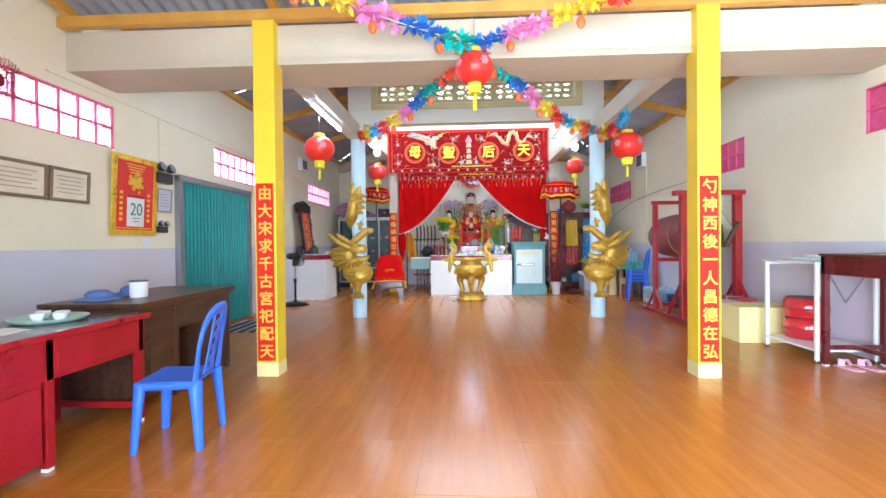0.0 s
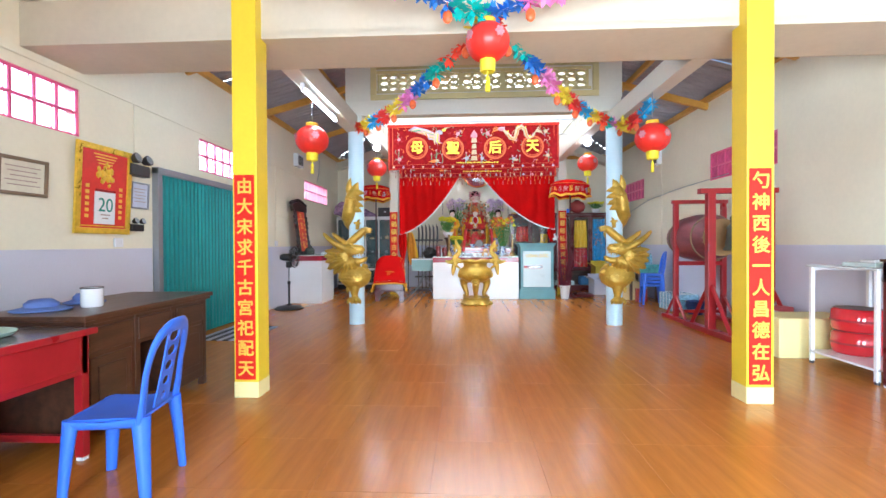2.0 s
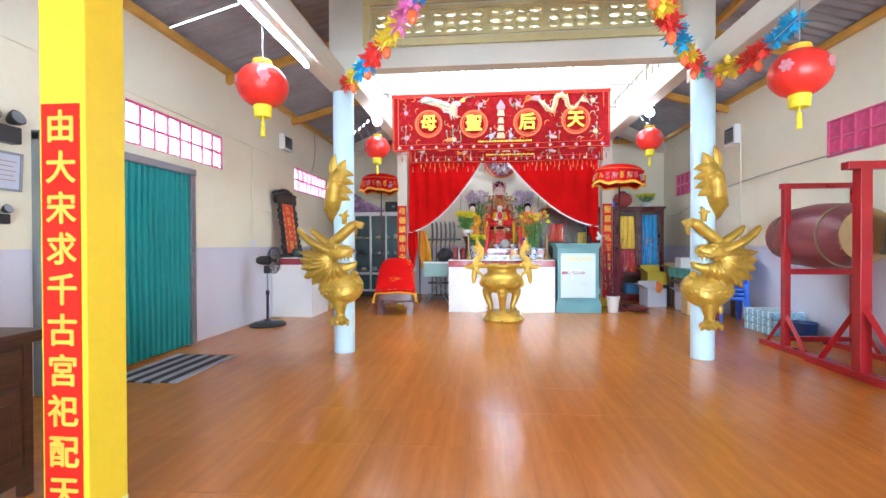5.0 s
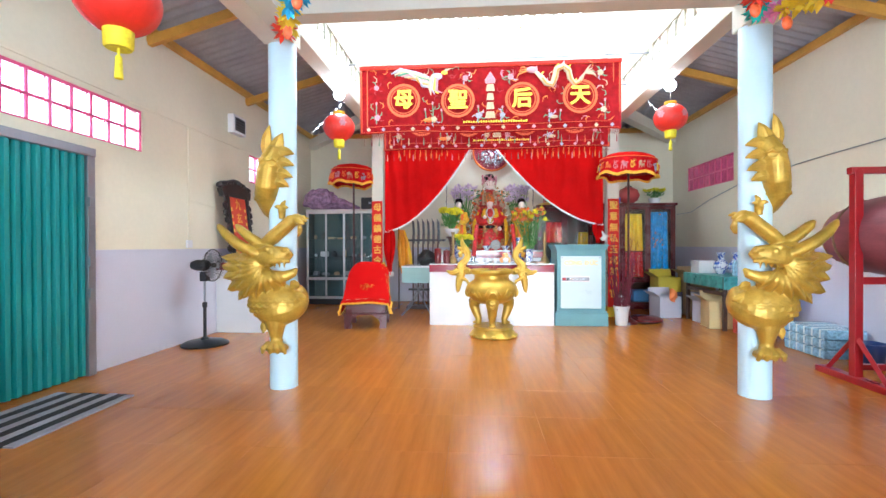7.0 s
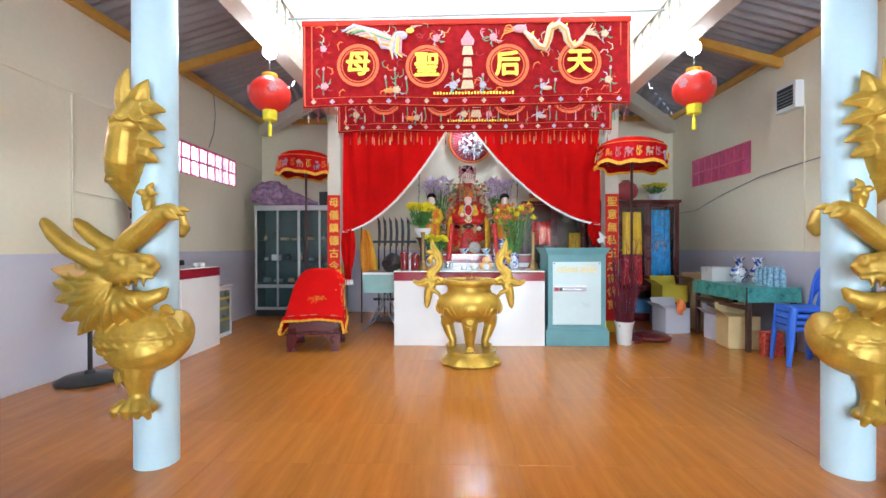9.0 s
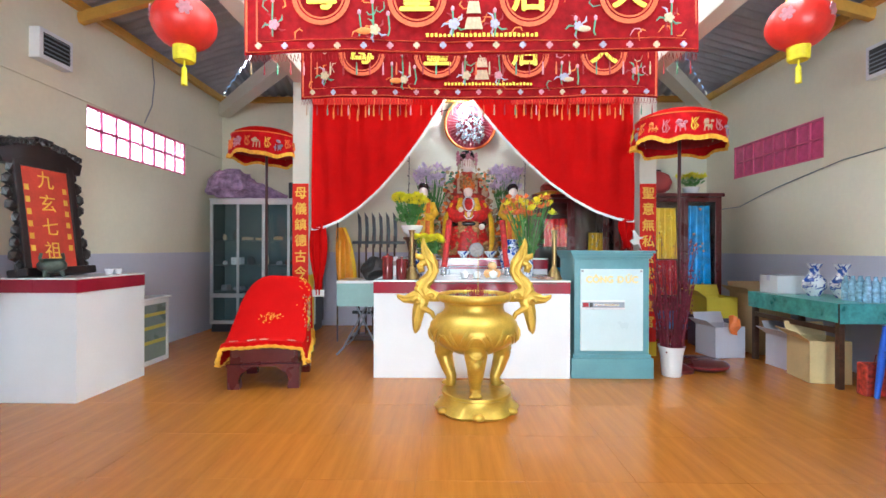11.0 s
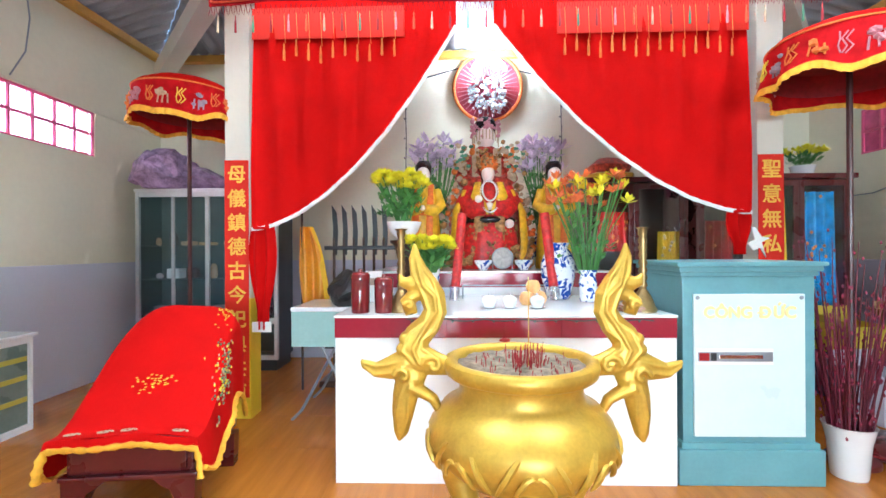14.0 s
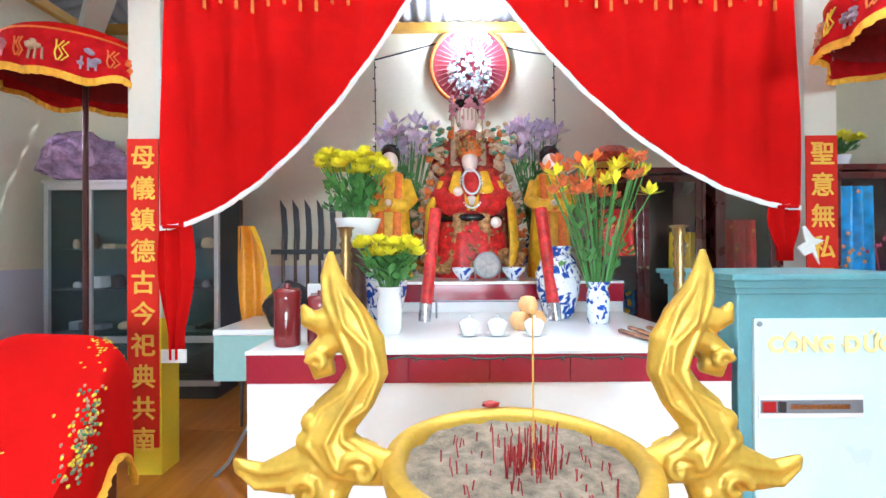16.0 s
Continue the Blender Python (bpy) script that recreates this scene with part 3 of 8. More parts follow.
def embroidered_banner(at, seed, label):
    rng = random.Random(seed)
    b = thing("banner", at, label, "banner", "embroidered banners")
    W, H = 3.46, 0.92

    def yy(x, z):
        return 0.012 * math.sin(x * 5 + seed) * (1 - z / H) + 0.006 * math.sin(x * 13)

    part("cloth", sheet(lambda u, v: Vector((-W / 2 + W * u, yy(W * u, H * v), H * v + 0.012 * math.sin(u * 9) * (1 - v))), 60, 10, 0.004), M_BANNER, b, "dark red embroidered cloth", True)
    for i, (m, d, t) in enumerate(((M_ORANGE, 0.02, 0.016), (M_ORANGE, 0.10, 0.012))):
        bm = bmesh.new()
        for z in ((d, H - 0.5 * d) if i else (d,)):
            tube([(-W / 2 + d + (W - 2 * d) * k / 40, yy(W * k / 40, z) - 0.006, z + 0.012 * math.sin(k / 40 * 9) * (1 - z / H)) for k in range(41)], t / 2, 5, bm, 0.5)
        for s in (-1, 1):
            tube([(s * (W / 2 - d), yy(0, k) - 0.006, k) for k in (d, 0.4, H - 0.5 * d)], t / 2, 5, bm, 0.5)
        part("border", bm, M_RING, b, "orange stitched border")
    part("hem", bx(-W / 2 - 0.01, W / 2 + 0.01, -0.012, 0.012, H - 0.05, H + 0.005, 0.008), M_RED, b, "bright red top hem")
    for i, (c, x) in enumerate(zip("母聖后天", (-1.13, -0.40, 0.45, 1.20))):
        z = 0.44 - (0.02 if i in (1, 2) else 0)
        bm = ring_flat(x, z, 0.19, 0.225, -0.022)
        ring_flat(x, z, 0.165, 0.178, -0.022, bm)
        part("medallion_ring", bm, M_RING, b, "orange embroidered ring")
        writing("character", c, 0.27, M_YTHREAD, b, pose(x, -0.024, z), 0.004, "raised yellow character", 0.008)
    # phoenix with long feathers, and a coiling dragon
    for k, m in enumerate((M_LILAC, M_CREAM, M_GREENT, M_ROSE, M_CREAM, M_ORANGE, M_LILAC)):
        x0, z0 = -1.30 + 0.045 * k, 0.80 - 0.012 * k
        stitched("phoenix_feather", [(x0, -0.02, z0), (x0 + 0.12, -0.024, z0 + 0.055 - 0.012 * k), (-0.95 + 0.012 * k, -0.024, 0.80 - 0.028 * k), (-0.78 + 0.008 * k, -0.02, 0.74 - 0.022 * k)], [0.006, 0.026, 0.022, 0.012], m, b)
    for k, m in enumerate((M_CREAM, M_LILAC, M_YTHREAD, M_ROSE)):
        stitched("phoenix_wing", [(-0.74 + 0.02 * k, -0.024, 0.76), (-0.78 + 0.03 * k, -0.026, 0.62 - 0.02 * k), (-0.76 + 0.05 * k, -0.02, 0.50 + 0.01 * k)], [0.020, 0.024, 0.004], m, b)
    part("phoenix_body", ball((-0.68, -0.02, 0.75), 0.06, None, 2, (1.3, 0.2, 0.8)), M_LILAC, b)
    part("phoenix_head", ball((-0.58, -0.02, 0.80), 0.034, None, 2, (1.3, 0.25, 0.8)), M_YTHREAD, b)
    for k in range(3):
        stitched("crest_plume", [(-0.58, -0.02, 0.81), (-0.56 + 0.03 * k, -0.02, 0.85), (-0.55 + 0.05 * k, -0.02, 0.855)], [0.009, 0.006, 0.002], M_CREAM, b)
    bend = [(0.62, 0.78), (0.70, 0.70), (0.76, 0.62), (0.84, 0.60), (0.88, 0.70), (0.90, 0.80), (0.98, 0.84), (1.05, 0.78), (1.07, 0.68), (1.13, 0.60), (1.20, 0.64), (1.26, 0.74)]
    stitched("dragon_body", [(x, -0.024, z) for x, z in bend], [0.02, 0.034, 0.040, 0.042, 0.042, 0.042, 0.042, 0.040, 0.038, 0.034, 0.026, 0.01], M_CREAM, b, "cream embroidered dragon")
    stitched("dragon_belly", [(x + 0.01, -0.036, z - 0.012) for x, z in bend[1:-1]], 0.012, M_ORANGE, b)
    part("dragon_head", ball((0.58, -0.024, 0.80), 0.055, None, 2, (1.4, 0.25, 0.8)), M_ROSE, b)
    for k, (x, z) in enumerate(bend[:-1]):
        stitched("dragon_fin", [(x, -0.022, z + 0.03), (x + 0.025, -0.022, z + 0.075)], [0.018, 0.002], M_YTHREAD if k % 2 else M_ROSE, b)
    for k in range(5):
        stitched("tail_plume", [(1.26, -0.022, 0.74), (1.30 + 0.02 * k, -0.022, 0.80 - 0.02 * k), (1.34 + 0.02 * k, -0.022, 0.85 - 0.045 * k)], [0.010, 0.010, 0.002], M_CREAM, b)
    for k in range(4):
        stitched("dragon_whisker", [(0.54, -0.022, 0.79), (0.47 - 0.02 * k, -0.022, 0.84 - 0.03 * k), (0.43 - 0.02 * k, -0.022, 0.83 - 0.05 * k)], [0.008, 0.006, 0.002], M_ORANGE, b)
    # pagoda and lotus stems in the middle
    for k, (w, z) in enumerate(((0.07, 0.18), (0.055, 0.30), (0.05, 0.42), (0.06, 0.54))):
        part("pagoda_tier", prism([(0.03 - w, z), (0.03 + w, z), (0.03 + w * 0.7, z + 0.09), (0.03 - w * 0.7, z + 0.09)], -0.02, -0.012), M_CREAM, b)
    part("pagoda_top", prism([(-0.03, 0.64), (0.09, 0.64), (0.1, 0.69), (0.03, 0.80), (-0.04, 0.69)], -0.02, -0.012), M_ROSE, b)
    for x, z in ((-1.5, 0.62), (-1.49, 0.22), (-0.30, 0.72), (0.30, 0.72), (1.46, 0.74), (1.50, 0.26), (-0.72, 0.18), (0.82, 0.20), (-0.12, 0.22), (0.19, 0.22)):
        part("flower", blossom(x, z, 0.034 + 0.012 * rng.random(), -0.018, 5), rng.choice((M_ROSE, M_CREAM, M_LILAC)), b)
        for k in range(5):
            a = 0.6 + 1.25 * k
            stitched("leaf", [(x + 0.03 * math.cos(a), -0.016, z + 0.03 * math.sin(a)), (x + 0.07 * math.cos(a), -0.016, z + 0.07 * math.sin(a)), (x + 0.10 * math.cos(a + 0.3), -0.016, z + 0.10 * math.sin(a + 0.3))], [0.004, 0.009, 0.002], rng.choice((M_GREENT, M_DARKRED, M_LILAC)), b)
    for x in (-0.13, 0.19, -0.84, -0.74, 0.80, 0.95, -1.50, 1.52, -0.62):
        h = 0.24 + 0.2 * rng.random()
        stitched("stem", [(x, -0.018, 0.13), (x + 0.02 * rng.uniform(-1, 1), -0.018, h * 0.6), (x, -0.018, h)], 0.006, M_GREENT, b)
        part("bud", ball((x, -0.018, h), 0.02, None, 1, (0.8, 0.3, 1.2)), M_ROSE, b)
    part("deer", ball((-0.80, -0.018, 0.17), 0.045, None, 2, (1.4, 0.2, 0.6)), M_ORANGE, b)
    part("crane", ball((0.86, -0.018, 0.18), 0.04, None, 2, (1.4, 0.2, 0.6)), M_CREAM, b)
    bm = bmesh.new()
    for k in range(26):
        bx(-0.33 + k * 0.033, -0.31 + k * 0.033, -0.016, -0.010, 0.125, 0.125 + 0.018 + 0.012 * rng.random(), bm=bm)
    for k in range(120):
        x, z = rng.uniform(-1.62, 1.62), rng.uniform(0.14, 0.84)
        if min(abs(x - q) for q in (-1.13, -0.40, 0.45, 1.20)) < 0.25 and abs(z - 0.43) < 0.25:
            continue
        a = rng.random() * 6.28
        pts = [(x + 0.05 * t * math.cos(a + 1.2 * t), -0.014, z + 0.05 * t * math.sin(a + 1.2 * t)) for t in (0, 0.6, 1.2, 1.8)]
        stitched("vine", pts, [0.003, 0.006, 0.005, 0.002], rng.choice((M_ORANGE, M_GREENT, M_ROSE, M_DARKRED, M_ORANGE, M_CREAM)), b)
    tagged(part("dedication_line", bm, M_YTHREAD, b, "small line of yellow stitched writing"), kind="stuff")
    for k in range(17):
        x = -W / 2 + 0.12 + k * (W - 0.24) / 16
        part("border_motif", blossom(x, 0.06, 0.026, -0.014, 4), (M_CREAM, M_LILAC, M_ROSE)[k % 3], b)
    bm = bmesh.new()
    for k in range(120):
        x = -W / 2 + 0.02 + k * (W - 0.04) / 119
        tube([(x, -0.003, 0.0), (x + 0.008, -0.003, -0.05)], 0.0022, 3, bm), tube([(x, -0.003, 0.0), (x - 0.012, -0.003, -0.06)], 0.0018, 3, bm)
    part("net_fringe", bm, M_BANNER, b, "red knotted net fringe")
    cols = (M_CREAM, M_DARKRED, M_GREENT, M_DARKRED, M_ROSE, M_RING)
    for k in range(34):
        x = -W / 2 + 0.06 + k * (W - 0.12) / 33
        part("tassel", lathe([(0.001, -0.06), (0.004, -0.07), (0.003, -0.085), (0.006, -0.10), (0.007, -0.155), (0.003, -0.16)], 6, (x, -0.003, 0)), cols[k % 6], b)
    return b


embroidered_banner((0.07, 9.76, 2.75), 1, "red banner embroidered with four yellow characters, phoenix and dragon")
embroidered_banner((0.20, 10.70, 2.72), 2, "second red embroidered banner hanging before the altar curtain")
rod = thing("curtain_rod", (0.1, 9.76, 3.70), "thin grey steel rod carrying the banner", "rod")
part("pole", tube([(-1.98, 0, 0.0), (2.05, 0, 0.03)], 0.011, 8), M_STEEL, rod)
rod2 = thing("curtain_rod", (0.2, 10.71, 3.66), "thin grey steel rod carrying the second banner", "rod")
part("pole", tube([(-2.06, 0, 0.0), (2.0, 0, 0.0)], 0.011, 8), M_STEEL, rod2)


def altar_curtain(side, label):
    c = thing("curtain", (0, 11.66, 0), label, "curtain", "altar curtains")
    xa, xe, ztie = (-0.12, -1.70, 1.50) if side < 0 else (0.17, 2.07, 1.60)

    def edge(u):
        # the drawn-aside lower edge from the apex to the tie
        s = 1 - u
        return ztie + (3.06 - ztie) * (s ** 1.7) * (0.95 + 0.05 * s)

    def f(u, v):
        x = xa + (xe - xa) * u
        zt, zb = 3.45, edge(u)
        z = zb + (zt - zb) * v
        pull = (1 - v) * (0.4 + 0.6 * u)
        fold = (0.018 + 0.020 * pull) * math.sin(34 * u * (1 + 0.25 * pull) + 5 * v * u + 1.2 * pull) + 0.008 * math.sin(61 * u + 9 * v)
        fold *= 0.2 + 0.8 * min(1, 3 * v)
        return Vector((x, fold - 0.05 * pull * u, z))

    part("drape", sheet(f, 90, 26, 0.003), M_CURTAIN, c, "red gathered cloth", True)
    bm = bmesh.new()
    tube([f(k / 60, 0) + Vector((0, -0.006, -0.008)) for k in range(61)], [0.015 + 0.002 * math.sin(k * 2.3) for k in range(61)], 6, bm, 0.25, (0, 1, 0))
    part("trim", bm, M_WHITECLOTH, c, "white lace edging", True)
    n = 18
    zt = 0.72 if side < 0 else 1.28
    w = 0.16

    def tail(u, v):
        x = xe - side * 0.07 + w * (u - 0.5) * (0.5 + 0.8 * math.sin(math.pi * min(1, 0.2 + v)))
        return Vector((x, -0.03 + 0.03 * math.sin(u * 14), ztie + 0.05 - (ztie + 0.05 - zt) * v))

    part("tail", sheet(tail, n, 12, 0.004), M_CURTAIN, c, "gathered tail below the tie", True)
    part("tie", tube([(xe - side * 0.07 + 0.06 * math.cos(a), -0.03 + 0.045 * math.sin(a), ztie) for a in [2 * math.pi * k / 12 for k in range(13)]], 0.012, 6), M_CURTAIN, c)
    if side < 0:
        part("tail_trim", bx(xe + 0.0, xe + 0.15, -0.055, -0.045, zt - 0.02, zt + 0.06, 0.004), M_WHITECLOTH, c, "white lace edging")
    for k in range(15):
        u = 0.06 + k * 0.9 / 15 if side < 0 else 0.28 + k * 0.70 / 15
        if side < 0 and u < 0.28:
            continue
        x = xa + (xe - xa) * u
        z = 2.93 + 0.03 * math.sin(k * 1.7)
        bm = tube([(x, -0.035, 3.16), (x + 0.01, -0.035, z)], 0.003, 3)
        lathe([(0.002, 0.0), (0.007, -0.02), (0.005, -0.035), (0.009, -0.06), (0.010, -0.13), (0.004, -0.135)], 7, (x, -0.035, z), bm)
        part("tassel", bm, M_ORANGE, c, "orange tassel")
    part("fringe", bx(min(xa + (xe - xa) * (0.25), xe), max(xa + (xe - xa) * (0.25), xe), -0.034, -0.028, 2.96, 3.2, 0.002), M_RED, c, "orange red net fringe")
    return c


altar_curtain(-1, "red altar curtain with white lace edge tied aside to the post")
altar_curtain(1, "red altar curtain with white lace edge tied to the post")
crane = thing("crane_ornament", (2.07, 11.55, 1.36), "small white cut-out crane ornament on the curtain", "ornament")
part("body", prism([(-0.07, 0.0), (-0.03, -0.05), (0.02, -0.03), (0.06, -0.10), (0.03, 0.01), (0.09, 0.04), (0.03, 0.05), (-0.02, 0.12), (-0.04, 0.12), (-0.02, 0.03)], -0.006, 0.006), M_WHITECLOTH, crane)


def parasol(at, r, zb, zt, tilt, label, base_r=0.14):
    p = thing("ceremonial_parasol", at, label, "parasol", "red parasols")
    lean = Matrix.Translation((0, 0, zt)) @ pose(0, 0, 0, 0, tilt, 0) @ Matrix.Translation((0, 0, -zt))

    def rim(a, k):
        """k runs from the shoulder to the hem."""
        return 1 + k * (0.05 * math.sin(a * 7 + at[0]) + 0.03 * math.sin(a * 13 + 2) + 0.06)

    def hem(a):
        return 0.020 * math.sin(a * 5 + at[0]) + 0.012 * math.sin(a * 9)

    def skirt(u, v, out=0.0):
        a = 2 * math.pi * u
        q = (r * 0.92 + out) * rim(a, v)
        return Vector((q * math.cos(a), q * math.sin(a), zt - 0.05 - (zt - 0.05 - zb - hem(a)) * v))

    prof = [(r * 0.92, zt - 0.05), (r * 0.86, zt - 0.01), (r * 0.66, zt + 0.035), (r * 0.36, zt + 0.065), (0.02, zt + 0.08)]
    bm = lathe(prof, 72, caps=False, wave=lambda a, i: rim(a, 0.0) * (1 - 0.018 * abs(math.sin(4 * a))))
    part("canopy_top", bm, M_CURTAIN, p, "red cloth crown", True).matrix_basis = lean
    part("valance", sheet(skirt, 120, 6, 0.004), M_VALANCE, p, "dark red embroidered valance", True).matrix_basis = lean
    bm = lathe([(r * 0.90, zb + 0.06), (r * 0.88, zt - 0.08), (0.03, zt - 0.02)], 36, caps=False)
    part("lining", bm, M_DARKRED, p, "dark red lining", True).matrix_basis = lean

    def frill(u, v):
        e = skirt(u, 1, 0.006)
        a = 2 * math.pi * u
        w = 0.008 * math.sin(a * 60) * v
        return e + Vector((w * math.cos(a), w * math.sin(a), 0.012 - 0.045 * v))

    part("fringe", sheet(frill, 360, 2, 0.003), M_FRINGE, p, "orange yellow fringe", True).matrix_basis = lean
    part("piping", tube([skirt(k / 96, 0, 0.004) for k in range(97)], 0.006, 5), M_ORANGE, p, "orange piping").matrix_basis = lean
    rng = random.Random(int(at[0] * 50))
    for k in range(11):
        u0 = (k + 0.5) / 11
        m = (M_CREAM, M_LILAC, M_ORANGE, M_ROSE)[k % 4]
        bm = bmesh.new()
        for j in range(7):
            c = skirt(u0 + 0.016 * rng.uniform(-1, 1), 0.5 + 0.17 * rng.uniform(-1, 1), 0.006)
            ball(c, 0.020 + 0.010 * rng.random(), bm, 1, (0.9, 0.9, 0.7))
        for j in range(3):
            tube([skirt(u0 + 0.012 * (j - 1), 0.5, 0.007), skirt(u0 + 0.014 * (j - 1), 0.78, 0.007)], 0.006, 5, bm)
        tagged(part("animal_motif", bm, m, p, "embroidered animal"), kind="stuff").matrix_basis = lean
        bm = bmesh.new()
        for j in range(3):
            u1 = u0 + 0.035 + 0.008 * j
            tube([skirt(u1 + 0.006 * math.sin(3 * t + j), 0.25 + 0.16 * t, 0.005) for t in range(4)], 0.0045, 5, bm)
        tagged(part("scroll_motif", bm, rng.choice((M_ORANGE, M_ROSE, M_YTHREAD)), p), kind="stuff").matrix_basis = lean
    part("pole", tube([(0, 0, 0.02), (0, 0, zt + 0.03)], 0.017, 10), mat("dark lacquered pole", (0.06, 0.012, 0.012), 0.3), p)
    part("base", lathe([(base_r, 0), (base_r, 0.03), (base_r * 0.6, 0.06), (0.035, 0.09), (0.03, 0.2)], 24), M_REDWOOD, p, "", True)
    return p


parasol((-2.33, 11.85, 0), 0.43, 2.37, 2.66, 2, "red embroidered parasol with yellow fringe on a dark pole")
parasol((2.31, 11.05, 0), 0.46, 2.33, 2.62, 3, "red embroidered parasol with yellow fringe beside the altar")

# ---- altar ----


def tiled_altar(at, w, d, h, band, label):
    a = thing("tiled_altar", at, label, "altar")
    part("body", bx(0, w, 0, d, 0, h - band - 0.012), M_TILE, a, "white tiled body")
    n = max(2, round(w / 0.3))
    for i in range(n):
        x0, x1 = i * w / n + 0.0012, (i + 1) * w / n - 0.0012
        part("tile", bx(x0, x1, -0.006, 0.0, h - band - 0.012, h - 0.014, 0.002), M_MAROON, a)
    part("edge_band", bx(-0.004, w + 0.004, 0.001, d, h - band - 0.012, h - 0.014), M_MAROON, a, "maroon tiled band")
    part("top", bx(-0.006, w + 0.006, -0.010, d, h - 0.014, h, 0.003), M_TILE, a, "white tiled top")
    return a


tiled_altar((-0.82, 10.74, 0), 1.92, 1.12, 0.955, 0.115, "white tiled altar table with maroon band")
st = thing("altar_step", (-0.82, 11.862, 0), "raised maroon and white tiled altar step", "altar")
part("body", bx(0, 1.94, 0, 1.1, 0, 1.02), M_TILE, st, "white tiles")
part("edge_band", bx(-0.003, 1.943, -0.006, 1.1, 1.02, 1.135), M_MAROON, st, "maroon tiles")
part("top", bx(-0.006, 1.946, -0.012, 1.1, 1.135, 1.152, 0.003), M_TILE, st, "white tiled top")
sa = tiled_altar((-3.826, 9.95, 0), 0.716, 0.82, 1.02, 0.11, "white tiled side altar with maroon band against the wall")


def donation_box():
    s = thing("donation_cabinet", (1.115, 10.745, 0), "teal donation cabinet with pale blue door and yellow lettering", "cabinet")
    part("plinth", bx(0, 0.80, 0, 0.62, 0, 0.20, 0.008), M_GREYMETAL, s)
    part("body", bx(0.035, 0.765, 0.03, 0.60, 0.20, 1.17, 0.006), M_GREYMETAL, s)
    bm = bx(0.02, 0.78, 0.015, 0.61, 1.17, 1.195, 0.006)
    bx(0.005, 0.795, 0.0, 0.62, 1.195, 1.225, 0.006, bm), bx(-0.012, 0.812, -0.015, 0.63, 1.225, 1.25, 0.006, bm)
    part("cornice", bm, M_GREYMETAL, s, "stepped teal cornice")
    bm = bx(0.02, 0.78, 0.012, 0.6, 0.20, 0.235, 0.006)
    part("base_moulding", bm, M_GREYMETAL, s)
    d = part("door", bx(0.09, 0.70, 0.012, 0.03, 0.27, 1.07, 0.005), M_PANEL, s, "pale blue door")
    M_PALEY = mat("pale yellow paint", (0.90, 0.76, 0.36), 0.5)
    for word, x in (("CÔNG", 0.275), ("D", 0.478), ("ỨC", 0.585)):
        writing("lettering", word, 0.088, M_PALEY, d, pose(x, 0.008, 0.965), 0.002, "pale yellow lettering", 0.004)
    part("letter_bar", bx(0.435, 0.475, 0.005, 0.008, 0.961, 0.969), M_PALEY, d)
    part("slot_plate", bx(0.10, 0.52, 0.004, 0.012, 0.675, 0.765, 0.003), M_TILE, d, "white deposit slot plate")
    part("slot", bx(0.105, 0.515, 0.000, 0.004, 0.695, 0.748, 0.002), M_STEEL, d, "steel slot")
    part("slot_mark", bx(0.11, 0.165, -0.004, 0.0, 0.70, 0.743, 0.003), M_REDPAINT, d, "red mark")
    part("slot_mark", bx(0.175, 0.205, -0.003, 0.0, 0.70, 0.743, 0.003), M_BLACK, d, "black mark")
    part("chrome_bar", bx(0.22, 0.46, -0.003, 0.0, 0.712, 0.732, 0.002), mat("bright chrome", (0.8, 0.8, 0.82), 0.15, metal=1.0, bump=0), d)
    for x in (0.11, 0.68):
        part("screw", lathe([(0.012, 0), (0.01, 0.006)], 10), M_STEEL, d).matrix_basis = pose(x, 0.012, 1.05, 90)
    return s


donation_box()


